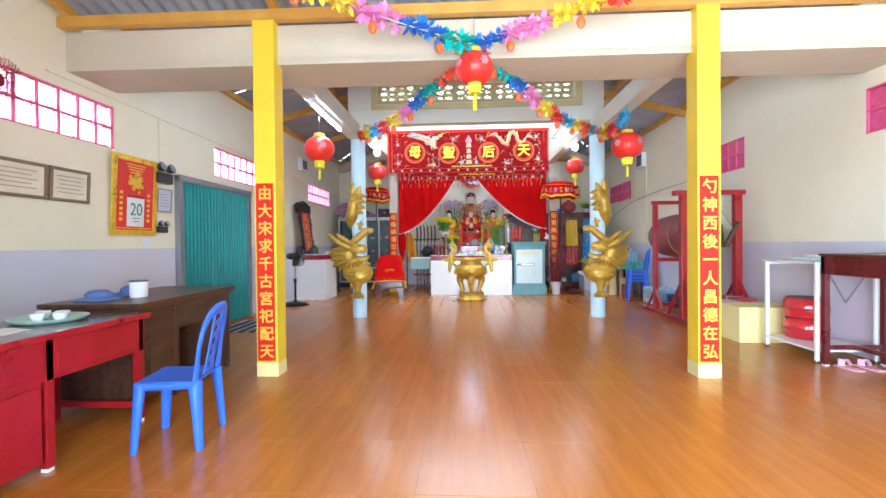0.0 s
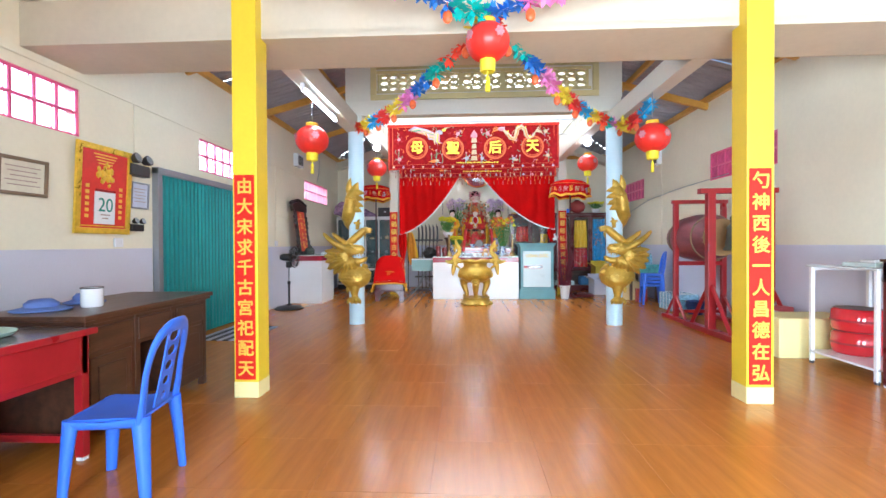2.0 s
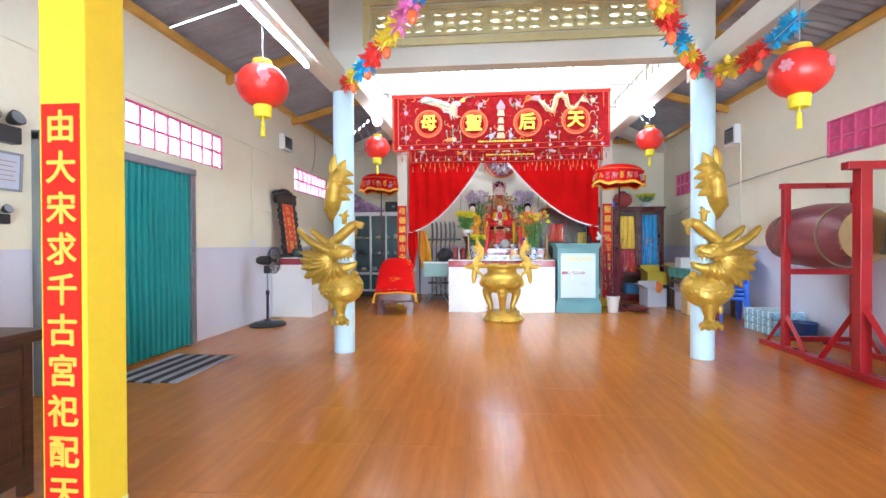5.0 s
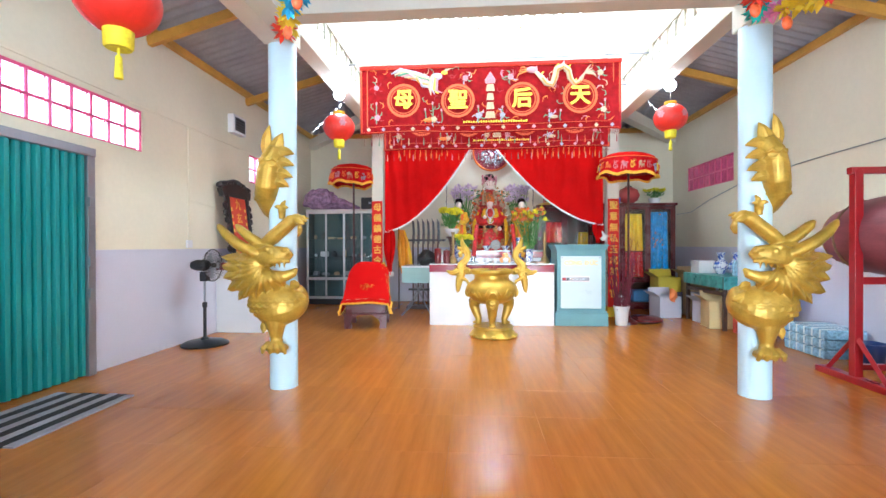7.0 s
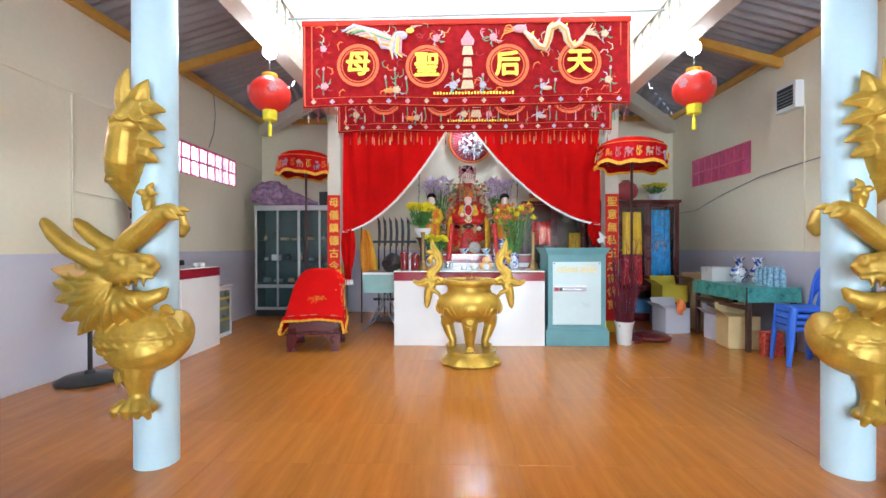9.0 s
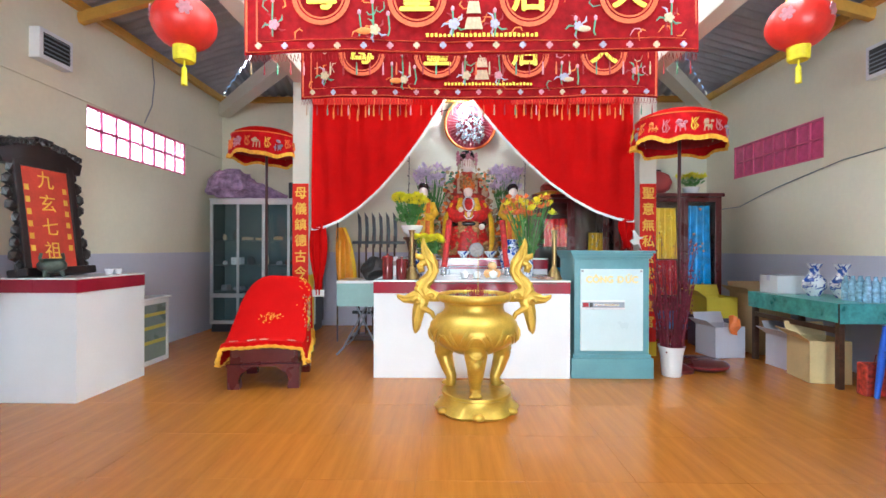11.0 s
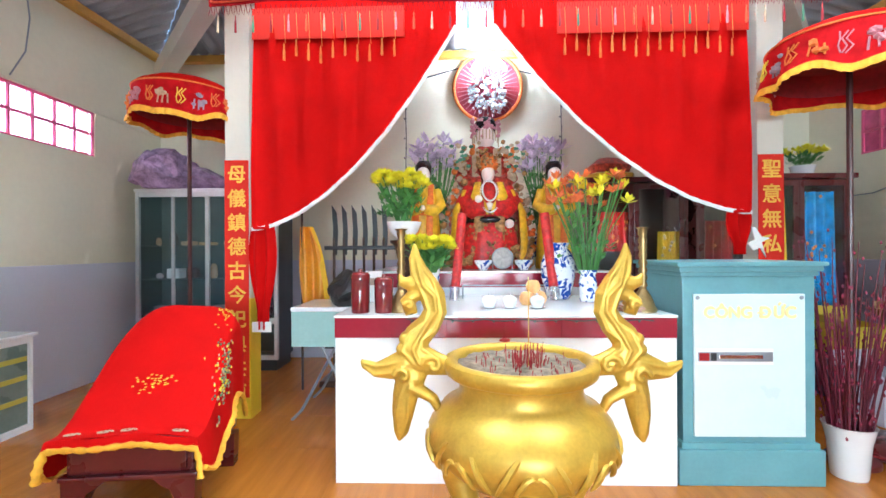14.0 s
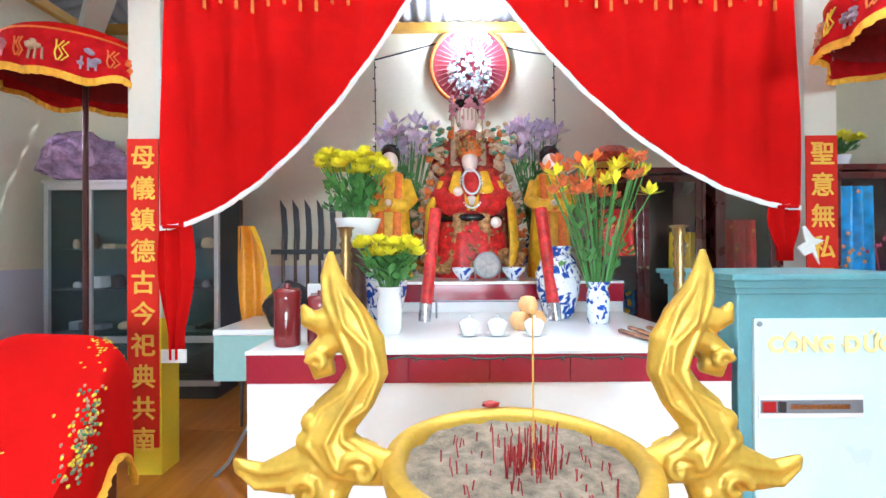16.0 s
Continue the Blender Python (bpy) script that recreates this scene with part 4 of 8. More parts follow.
def urn():
    u = thing("incense_urn", (0.118, 9.93, 0), "large gold painted incense urn with dragon handles on a footed base", "urn")
    bm = lathe([(0.31, 0.0), (0.325, 0.02), (0.285, 0.06), (0.262, 0.10), (0.258, 0.115), (0.278, 0.125), (0.273, 0.145), (0.05, 0.15)], 60,
               wave=lambda a, i: 1 + (0.045 * math.cos(6 * a) if i < 3 else 0))
    part("base", bm, M_GOLD, u, "scalloped gold base", True).location.x = 0.02
    for k in range(6):
        a = radians(30 + 60 * k)
        q = ball((0.305 * math.cos(a) + 0.02, 0.305 * math.sin(a), 0.026), 0.045, None, 2, (1, 1, 0.57))
        part("foot", q, M_GOLD, u, "rounded gold foot", True)
    bm = lathe([(0.05, 0.44), (0.16, 0.45), (0.265, 0.50), (0.335, 0.565), (0.358, 0.62), (0.346, 0.68), (0.30, 0.735), (0.246, 0.765), (0.234, 0.80), (0.240, 0.838), (0.278, 0.852), (0.290, 0.862), (0.296, 0.885), (0.291, 0.906), (0.275, 0.914), (0.255, 0.910), (0.246, 0.895), (0.24, 0.86)], 72,
               wave=lambda a, i: 1 + (0.010 * math.sin(8 * a) if 2 < i < 6 else 0.006 * math.sin(5 * a + 1) if i > 9 else 0))
    part("bowl", bm, M_GOLD, u, "round gold bowl", True)
    # lotus relief: pairs of pointed petals that meet in a low wave round the belly
    for k in range(8):
        a0 = 2 * math.pi * k / 8 - math.pi / 2
        bm = bmesh.new()
        for s in (-1, 1):
            for up, r0 in ((1.0, 0.013), (0.55, 0.010)):
                pts = []
                for j in range(9):
                    w = j / 8
                    z = 0.545 + up * 0.135 * math.sin(math.pi * w * 0.62) ** 1.2
                    rr = 0.359 - 0.9 * max(0, z - 0.62) ** 1.4 * 2 - 2.4 * max(0, 0.60 - z) ** 1.6
                    a = a0 + s * 0.37 * (1 - w) * up
                    pts.append((rr * math.cos(a), rr * math.sin(a), z))
                tube(pts, [r0 * q for q in (0.3, 0.8, 1, 1, 1, 1, 0.9, 0.7, 0.3)], 6, bm)
        part("lotus_relief", bm, M_GOLD, u, "raised petal relief", True)
    part("ash", sheet(lambda p, q: Vector((0.245 * (0.02 + 0.98 * q) * math.cos(2 * math.pi * p), 0.245 * (0.02 + 0.98 * q) * math.sin(2 * math.pi * p), 0.886 + 0.014 * noise.noise((5 * q * math.cos(6.28 * p), 5 * q * math.sin(6.28 * p), 1)))), 48, 10), mat("grey sand ash", (0.21, 0.165, 0.125), 0.95, var=0.55, scale=30, fine=200, bump=0.6), u, "grey sand", True)
    for k in range(3):
        a = radians(-90 + 120 * k)
        d = Vector((math.cos(a), math.sin(a), 0))
        pts = [d * q + Vector((0, 0, z)) for q, z in ((0.20, 0.52), (0.262, 0.47), (0.275, 0.39), (0.238, 0.29), (0.205, 0.22), (0.210, 0.175), (0.235, 0.16))]
        bm = tube(pts, [0.085, 0.088, 0.07, 0.055, 0.043, 0.045, 0.045], 16)
        for t in (-0.03, 0, 0.03):
            ball(d * 0.258 + Vector((-d.y * t, d.x * t, 0.168)), 0.022, bm, 2, (1, 1, 0.8))
        for t in (-1, 1):
            n = Vector((-d.y, d.x, 0)) * t
            ball(d * 0.325 + n * 0.033 + Vector((0, 0, 0.445)), 0.022, bm, 2)
            tube([d * 0.31 + n * 0.05 + Vector((0, 0, 0.49)), d * 0.345 + n * 0.03 + Vector((0, 0, 0.475)), d * 0.35 + Vector((0, 0, 0.46))], 0.012, 7, bm)
        ball(d * 0.335 + Vector((0, 0, 0.405)), 0.030, bm, 2, (1, 1, 0.8))
        fused("leg", bm, M_GOLD, u, "cabriole gold leg with a lion mask")
    # dragon handles: a slim S of flame with curls, an outer fin and a lower fin
    for s in (-1, 1):
        P = lambda x, z, y=0: (s * x, y, z)

        def flame(spine, girth, flat=0.62, ridges=(-.55, .05, .6)):
            n = len(spine)
            tube([P(*q) for q in spine], girth, 16, bm, flat, (0, 1, 0))
            for o in ridges:
                for face in (-1, 1):
                    rid, rr = [], []
                    for k in range(1, n - 1):
                        dx, dz = spine[k + 1][0] - spine[k - 1][0], spine[k + 1][1] - spine[k - 1][1]
                        q = (o + 0.16 * math.sin(2.1 * k + 5 * o)) * girth[k] / math.hypot(dx, dz)
                        rid.append(P(spine[k][0] - dz * q, spine[k][1] + dx * q, face * .93 * flat * girth[k] * math.sqrt(max(0, 1 - o * o))))
                        rr.append(0.008 if 1 < k < n - 2 else 0.004)
                    tube(rid, rr, 7, bm)
        bm = bmesh.new()
        flame([(.27, .875), (.32, .885), (.385, .90), (.415, .945), (.395, .995), (.352, 1.04), (.326, 1.09), (.335, 1.145), (.368, 1.195), (.392, 1.25), (.405, 1.30), (.405, 1.352)],
              [.035, .045, .062, .062, .054, .047, .046, .050, .050, .036, .024, .006])
        flame([(.36, .89), (.44, .89), (.505, .868), (.56, .862), (.605, .885), (.618, .90)], [.05, .058, .045, .030, .018, .005], 0.6, (-.4, .4))
        flame([(.39, .90), (.425, .83), (.445, .76), (.455, .69), (.462, .62), (.470, .585)], [.05, .058, .05, .042, .028, .006], 0.6, (-.4, .4))
        tube([P(.43, .80), P(.375, .775), P(.335, .75), P(.31, .70)], [.04, .03, .026, .02], 12, bm, 0.8)
        tube([P(.385, 1.205), P(.425, 1.195), P(.455, 1.205), P(.468, 1.235)], [.034, .032, .022, .005], 10, bm, 0.8, (0, 1, 0))
        tube([P(.375, 1.165), P(.41, 1.15), P(.437, 1.125), P(.425, 1.095), P(.398, 1.10)], [.03, .028, .03, .03, .018], 10, bm, 0.9, (0, 1, 0))
        for x, z, r in ((.442, .985, .026), (.455, .945, .024), (.400, .83, .024)):
            for y in (-.016, .016):
                ball(P(x, z, y), r, bm, 2, (1, .8, 1))
        for x, z, q in ((.335, .885, .045), (.452, .845, .034), (.425, 1.115, .022)):
            for y in (-.034, .034):
                tube([P(x + q * (1 - .11 * k) * math.cos(.75 * k), z + q * (1 - .11 * k) * math.sin(.75 * k), y) for k in range(9)], [.011] * 7 + [.009, .006], 7, bm)
        fused("handle", bm, M_GOLD, u, "gold flame-shaped dragon handle", 0.0042, 2)
    rng = random.Random(4)
    for k in range(130):
        q, a = 0.20 * math.sqrt(rng.random()), rng.random() * 6.28
        if k < 60:
            q *= 0.38
        x, y, h = q * math.cos(a) + 0.02, q * math.sin(a) - 0.01, 0.012 + (0.07 if k < 60 else 0.018) * rng.random()
        part("incense_stub", tube([(x, y, 0.875), (x + rng.uniform(-.008, .008), y + rng.uniform(-.012, .012), 0.885 + h)], 0.0017, 4), M_REDPAINT if k % 3 == 0 else M_DARKRED, u)
    part("incense_stick", tube([(0.03, -0.02, 0.875), (0.033, 0.0, 1.22)], 0.0022, 5), M_RAFTER, u, "tall burning incense stick")
    part("bow", ball((-0.03, 0.275, 0.922), 0.016, None, 1, (1.8, 0.8, 0.7)), M_REDPAINT, u, "small red bow")
    return u


urn()

# ---- dragons on the columns ----


def dragon(x, mirror):
    bm = bmesh.new()

    def leaf(p, q, w, bend=(0, 0, 0), thick=0.36):
        p, q, c = Vector(p), Vector(q), Vector(bend)
        pts = [p.lerp(q, k / 6) + c * 4 * (k / 6) * (1 - k / 6) for k in range(7)]
        tube(pts, [w * k for k in (0.55, 0.85, 1.0, 0.96, 0.78, 0.45, 0.08)], 12, bm, thick, (0, 1, 0))
        tube([v + Vector((0, -w * thick, 0)) for v in pts[1:6]], [w * 0.08, w * 0.13, w * 0.13, w * 0.1, w * 0.04], 6, bm)

    def blob(c, r, s):
        ball(c, r, bm, 3, s)
    # tail: a scaly crescent that comes round the shaft and ends in broad leaves
    tail = [(-0.02, -0.15, 2.06), (-0.06, -0.165, 1.97), (-0.085, -0.16, 1.86), (-0.105, -0.145, 1.75), (-0.14, -0.09, 1.66), (-0.14, 0.02, 1.57), (-0.08, 0.12, 1.48), (0.0, 0.14, 1.43), (0.05, 0.12, 1.37), (0.06, 0.10, 1.33)]
    tube(tail, [0.06, 0.085, 0.095, 0.098, 0.098, 0.09, 0.08, 0.07, 0.05, 0.02], 16, bm)
    leaf((-0.09, -0.165, 1.98), (-0.065, -0.165, 2.27), 0.05, (-0.025, 0, 0))
    leaf((-0.03, -0.17, 1.98), (0.045, -0.17, 2.19), 0.062, (-0.01, 0, 0.01))
    for z0, tip, z1 in ((2.02, 0.14, 2.01), (1.94, 0.14, 1.91), (1.85, 0.125, 1.81), (1.77, 0.095, 1.73)):
        leaf((-0.04, -0.16, z0), (tip, -0.15, z1), 0.046, (0, -0.02, 0.018), 0.5)
    for k in range(8):
        for j in range(4):
            c = Vector(tail[1]).lerp(Vector(tail[4]), k / 7)
            a = radians(-165 + 42 * j + 20 * (k % 2))
            arc = []
            for i in range(5):
                a1 = a + radians(20) * math.cos(math.pi * i / 4)
                arc.append(c + Vector((0.097 * math.cos(a1), 0.097 * math.sin(a1), -0.030 * math.sin(math.pi * i / 4))))
            tube(arc, 0.0075, 5, bm)
    for v in bm.verts:
        v.co.x += 0.03
    # belly loop, thigh and foot
    pts, rad = [], []
    for k in range(25):
        a = radians(-200 + 250 * k / 24)
        pts.append((0.12 * math.cos(a), 0.09 * math.sin(a) - 0.04, 0.75 - 0.09 * math.sin(math.pi * k / 24) + 0.08 * k / 24))
        rad.append(0.09 + 0.05 * math.sin(math.pi * k / 24))
    tube(pts, rad, 18, bm)
    blob((-0.02, -0.12, 0.76), 0.19, (1.25, 0.75, 0.86))
    for row in range(5):
        for k in range(11):
            a = radians(-172 + 16 * k + 8 * (row % 2))
            e = radians(-38 + 19 * row)
            arc = []
            for j in range(5):
                a1, e1 = a + radians(8) * math.cos(math.pi * j / 4), e - radians(9) * math.sin(math.pi * j / 4)
                arc.append((-0.02 + 0.236 * math.cos(a1) * math.cos(e1), -0.12 + 0.142 * math.sin(a1) * math.cos(e1), 0.745 + 0.147 * math.sin(e1)))
            tube(arc, 0.0085, 5, bm)
    tube([(0.0, -0.14, 0.64), (0.0, -0.16, 0.55), (0.005, -0.16, 0.46), (0.01, -0.16, 0.40)], [0.11, 0.075, 0.048, 0.054], 14, bm)
    leaf((0.03, -0.20, 0.60), (-0.01, -0.22, 0.50), 0.03), leaf((-0.09, -0.17, 0.60), (-0.11, -0.17, 0.49), 0.035)
    blob((0.01, -0.165, 0.375), 0.072, (1.4, 1.0, 0.6))
    for e in (-0.09, -0.03, 0.03, 0.09):
        tube([(e * 0.5, -0.19, 0.42), (e + 0.01, -0.235, 0.38), (e * 1.1 + 0.01, -0.22, 0.335)], [0.027, 0.027, 0.012], 8, bm)
    leaf((0.14, -0.15, 0.84), (0.28, -0.16, 0.79), 0.04), leaf((0.12, -0.15, 0.92), (0.22, -0.16, 0.90), 0.04)
    # head close to the shaft: cranium, brow, snout with nostril, open mouth and lower jaw
    blob((-0.12, -0.19, 1.15), 0.135, (1.2, 0.7, 0.85))
    tube([(-0.12, -0.24, 1.13), (-0.02, -0.265, 1.15), (0.07, -0.27, 1.165), (0.135, -0.262, 1.165), (0.175, -0.25, 1.135)], [0.07, 0.075, 0.072, 0.062, 0.035], 16, bm, 0.8, (0, 1, 0))
    tube([(-0.10, -0.27, 1.185), (0.0, -0.30, 1.215), (0.055, -0.29, 1.225)], [0.022, 0.032, 0.012], 10, bm)
    tube([(-0.06, -0.29, 1.10), (0.05, -0.315, 1.105), (0.12, -0.31, 1.12), (0.18, -0.285, 1.105)], [0.012, 0.018, 0.02, 0.012], 8, bm)
    blob((0.03, -0.315, 1.185), 0.022, (1.1, 0.8, 1)), blob((0.135, -0.295, 1.205), 0.028, (1.1, 1, 0.8)), blob((0.165, -0.29, 1.18), 0.02, (1, 1, 1))
    tube([(-0.10, -0.24, 1.01), (0.02, -0.255, 0.985), (0.12, -0.25, 0.985), (0.19, -0.235, 1.015), (0.215, -0.225, 1.05)], [0.05, 0.052, 0.045, 0.036, 0.012], 14, bm, 0.75, (0, 1, 0))
    for k in range(4):
        tube([(0.02 + 0.04 * k, -0.31, 1.095), (0.024 + 0.04 * k, -0.31, 1.055)], [0.012, 0.004], 6, bm)
    # raised arm across the shaft, ending in a rounded hand
    tube([(-0.09, -0.17, 1.25), (-0.01, -0.18, 1.31), (0.08, -0.18, 1.385), (0.15, -0.18, 1.445), (0.19, -0.18, 1.455)], [0.05, 0.06, 0.058, 0.056, 0.05], 14, bm)
    blob((0.19, -0.18, 1.455), 0.06, (1.0, 0.8, 0.85))
    for e, z in ((-0.03, 1.415), (0.0, 1.44), (0.03, 1.465)):
        tube([(0.20, -0.18 + e, 1.455), (0.245, -0.185 + 1.3 * e, z + 0.012), (0.285, -0.18 + 1.5 * e, z)], [0.028, 0.022, 0.006], 8, bm)
    tube([(0.04, -0.12, 1.47), (0.05, -0.13, 1.53), (0.055, -0.14, 1.56)], [0.03, 0.028, 0.03], 8, bm)
    for px, pz in ((-0.015, 1.57), (0.085, 1.625), (0.03, 1.49), (0.11, 1.56)):
        tube([(0.05, -0.14, 1.56), ((0.05 + px) / 2, -0.155, (1.57 + pz) / 2), (px, -0.145, pz)], [0.022, 0.02, 0.007], 7, bm)
    # blunt horns sweep back and out
    tube([(-0.02, -0.23, 1.14), (-0.14, -0.26, 1.18), (-0.27, -0.28, 1.255), (-0.36, -0.27, 1.325), (-0.43, -0.25, 1.39), (-0.45, -0.25, 1.42)], [0.055, 0.066, 0.064, 0.055, 0.040, 0.016], 12, bm, 0.7)
    tube([(-0.04, -0.16, 1.22), (-0.13, -0.17, 1.255), (-0.22, -0.18, 1.315), (-0.30, -0.18, 1.385), (-0.33, -0.18, 1.42)], [0.055, 0.064, 0.060, 0.048, 0.018], 12, bm, 0.7)
    leaf((0.05, -0.26, 1.20), (-0.20, -0.29, 1.12), 0.04, (0, -0.01, 0.02))
    # mane: two overlapping shells with pointed tips that sweep back from the jaw
    def mane(cx, cz, tips, y0, grow, thick):
        tips = [(radians(a), r * grow) for a, r in tips]
        a0, a1 = tips[0][0], tips[-1][0]

        def reach(a):
            for (p, r), (q, t) in zip(tips, tips[1:]):
                if q - 1e-6 <= a <= p + 1e-6:
                    w = (p - a) / (p - q)
                    return (r + (t - r) * w) * (0.80 + 0.20 * abs(2 * w - 1) ** 1.4), w
            return tips[-1][1], 0.0

        def f(u, v):
            a = a0 + (a1 - a0) * u
            R, w = reach(a)
            q = 0.04 + (R - 0.04) * v
            bow = 0.035 * math.sin(math.pi * v) + 0.014 * abs(2 * w - 1) * v
            a -= 0.10 * v * v
            return Vector((cx + q * math.cos(a), y0 - bow + 0.06 * v * v, cz + q * math.sin(a)))

        shell, tmp = sheet(f, 96, 10, thick), bpy.data.meshes.new("shell")
        shell.to_mesh(tmp)
        shell.free()
        bm.from_mesh(tmp)
        bpy.data.meshes.remove(tmp)
        for (a, r) in tips[1:-1]:
            u = (a - a0) / (a1 - a0)
            tube([f(u, k / 6) + Vector((0, -0.006, 0)) for k in range(1, 7)], [0.009, 0.012, 0.012, 0.010, 0.008, 0.003], 6, bm)

    TIPS = [(-30, 0.20), (-45, 0.225), (-66, 0.225), (-90, 0.235), (-108, 0.30), (-124, 0.36), (-141, 0.385), (-158, 0.37), (-171, 0.375), (-184, 0.36), (-200, 0.27)]
    mane(-0.07, 1.085, TIPS, -0.21, 1.04, 0.024)
    mane(-0.03, 1.06, TIPS[:-2], -0.255, 0.86, 0.022)
    mane(-0.05, 1.09, TIPS[3:], -0.265, 0.66, 0.02)
    for k in range(5):
        a = radians(-120 - 17 * k)
        leaf((-0.05, -0.27, 1.09), (-0.05 + 0.19 * math.cos(a), -0.30, 1.09 + 0.17 * math.sin(a)), 0.026, (0, -0.02, 0))
    return merged("dragon_sculpture", [(bm, M_SCALE)], "gold painted coiled dragon sculpture wrapped round the blue column", "sculpture", (x, 7.57, 0), "dragon sculptures", 0, 0.0065, True, mirror)


def scale_material():
    m = mat("gold painted scales", (0.50, 0.32, 0.045), 0.40, metal=0.4, var=0.25, scale=9, fine=70, bump=0.2)
    n, link = m.node_tree.nodes, m.node_tree.links.new
    b = n["Principled BSDF"]
    tc, vo, bp = n.new("ShaderNodeTexCoord"), n.new("ShaderNodeTexVoronoi"), n.new("ShaderNodeBump")
    vo.inputs["Scale"].default_value = 26
    bp.inputs["Strength"].default_value, bp.inputs["Distance"].default_value = 0.12, 0.015
    bp.invert = True
    src = b.inputs["Normal"].links[0].from_socket
    link(tc.outputs["Object"], vo.inputs["Vector"]), link(vo.outputs["Distance"], bp.inputs["Height"]), link(src, bp.inputs["Normal"])
    link(bp.outputs[0], b.inputs["Normal"])
    return m


M_SCALE = scale_material()
dragon(-1.785, False)
dragon(2.18, True)

# ---- front hall furniture ----


def plastic_chair(at, rz, label, group=""):
    """A one-piece garden chair that faces local +y."""
    c = thing("plastic_chair", at, label, "chair", group, rz)

    def seat(u, v):
        x, y = -0.20 + 0.40 * u, -0.19 + 0.38 * v
        return Vector((x, y, 0.425 - 0.012 * math.sin(math.pi * u) * math.sin(math.pi * v)))

    part("seat", sheet(seat, 12, 12, 0.012), M_PLASTIC, c, "", True)
    part("apron", bx(-0.215, 0.215, 0.178, 0.20, 0.365, 0.428, 0.009), M_PLASTIC, c)
    for s in (-1, 1):
        part("apron", tube([(s * 0.205, 0.185, 0.40), (s * 0.212, 0.0, 0.395), (s * 0.208, -0.185, 0.40)], [0.032, 0.026, 0.034], 10, None, 0.45, (0, 1, 0)), M_PLASTIC, c, "", True)
        for t in (-1, 1):
            pts = [(s * 0.188, t * 0.172, 0.42), (s * 0.200, t * 0.182, 0.30), (s * 0.210, t * 0.195, 0.14), (s * 0.218, t * 0.205, 0.0)]
            part("leg", tube(pts, [0.048, 0.040, 0.033, 0.028], 10, None, 0.75), M_PLASTIC, c, "tapered leg", True)
    # back: a broad flat hoop that rises out of the rear legs, and a splat with oval holes
    y = lambda z: -0.185 - 0.21 * (z - 0.42)
    hoop = []
    for k in range(21):
        a = math.pi * (1 - k / 20)
        z = 0.62 + 0.235 * math.sin(a) ** 0.75
        hoop.append((0.205 * math.copysign(abs(math.cos(a)) ** 0.75, math.cos(a)), y(z) + 0.022 * abs(math.cos(a)), z))
    hoop = [(-0.198, -0.172, 0.40), (-0.204, -0.190, 0.50)] + hoop + [(0.204, -0.190, 0.50), (0.198, -0.172, 0.40)]
    part("back_frame", tube(hoop, [0.040, 0.034] + [0.029 + 0.012 * math.sin(math.pi * k / 20) for k in range(21)] + [0.034, 0.040], 12, None, 0.42, (0, 1, 0)), M_PLASTIC, c, "broad rounded hoop", True)
    bm = bmesh.new()

    def half(z):
        return 0.085 - 0.012 * math.sin(math.pi * (z - 0.44) / 0.40)

    cells, n = 5, 24
    for i in range(cells):
        z0, z1 = 0.435 + 0.08 * i, 0.515 + 0.08 * i
        zc, hz, hw = (z0 + z1) / 2, 0.022 + 0.002 * i, 0.030 + 0.006 * i
        outer, inner = [], []
        for k in range(n):
            a = 2 * math.pi * k / n
            m = max(abs(math.cos(a)), abs(math.sin(a)))
            z = zc + 0.04 * math.sin(a) / m
            outer.append((half(z) * math.cos(a) / m, z))
            inner.append((hw * math.cos(a), zc + hz * math.sin(a)))
        vo = [bm.verts.new((p, y(q), q)) for p, q in outer]
        vi = [bm.verts.new((p, y(q), q)) for p, q in inner]
        for k in range(n):
            bm.faces.new((vo[k], vo[(k + 1) % n], vi[(k + 1) % n], vi[k]))
    bmesh.ops.remove_doubles(bm, verts=bm.verts[:], dist=1e-5)
    bmesh.ops.recalc_face_normals(bm, faces=bm.faces)
    bmesh.ops.solidify(bm, geom=bm.faces[:], thickness=0.008)
    part("back_splat", bm, M_PLASTIC, c, "splat with oval holes")
    for p in c.children:
        p.data.transform(Matrix.Diagonal((0.90, 0.90, 0.97, 1)))
    return c


chair = plastic_chair((-1.82, 2.79, 0), 100, "blue plastic chair drawn up to the red desk")


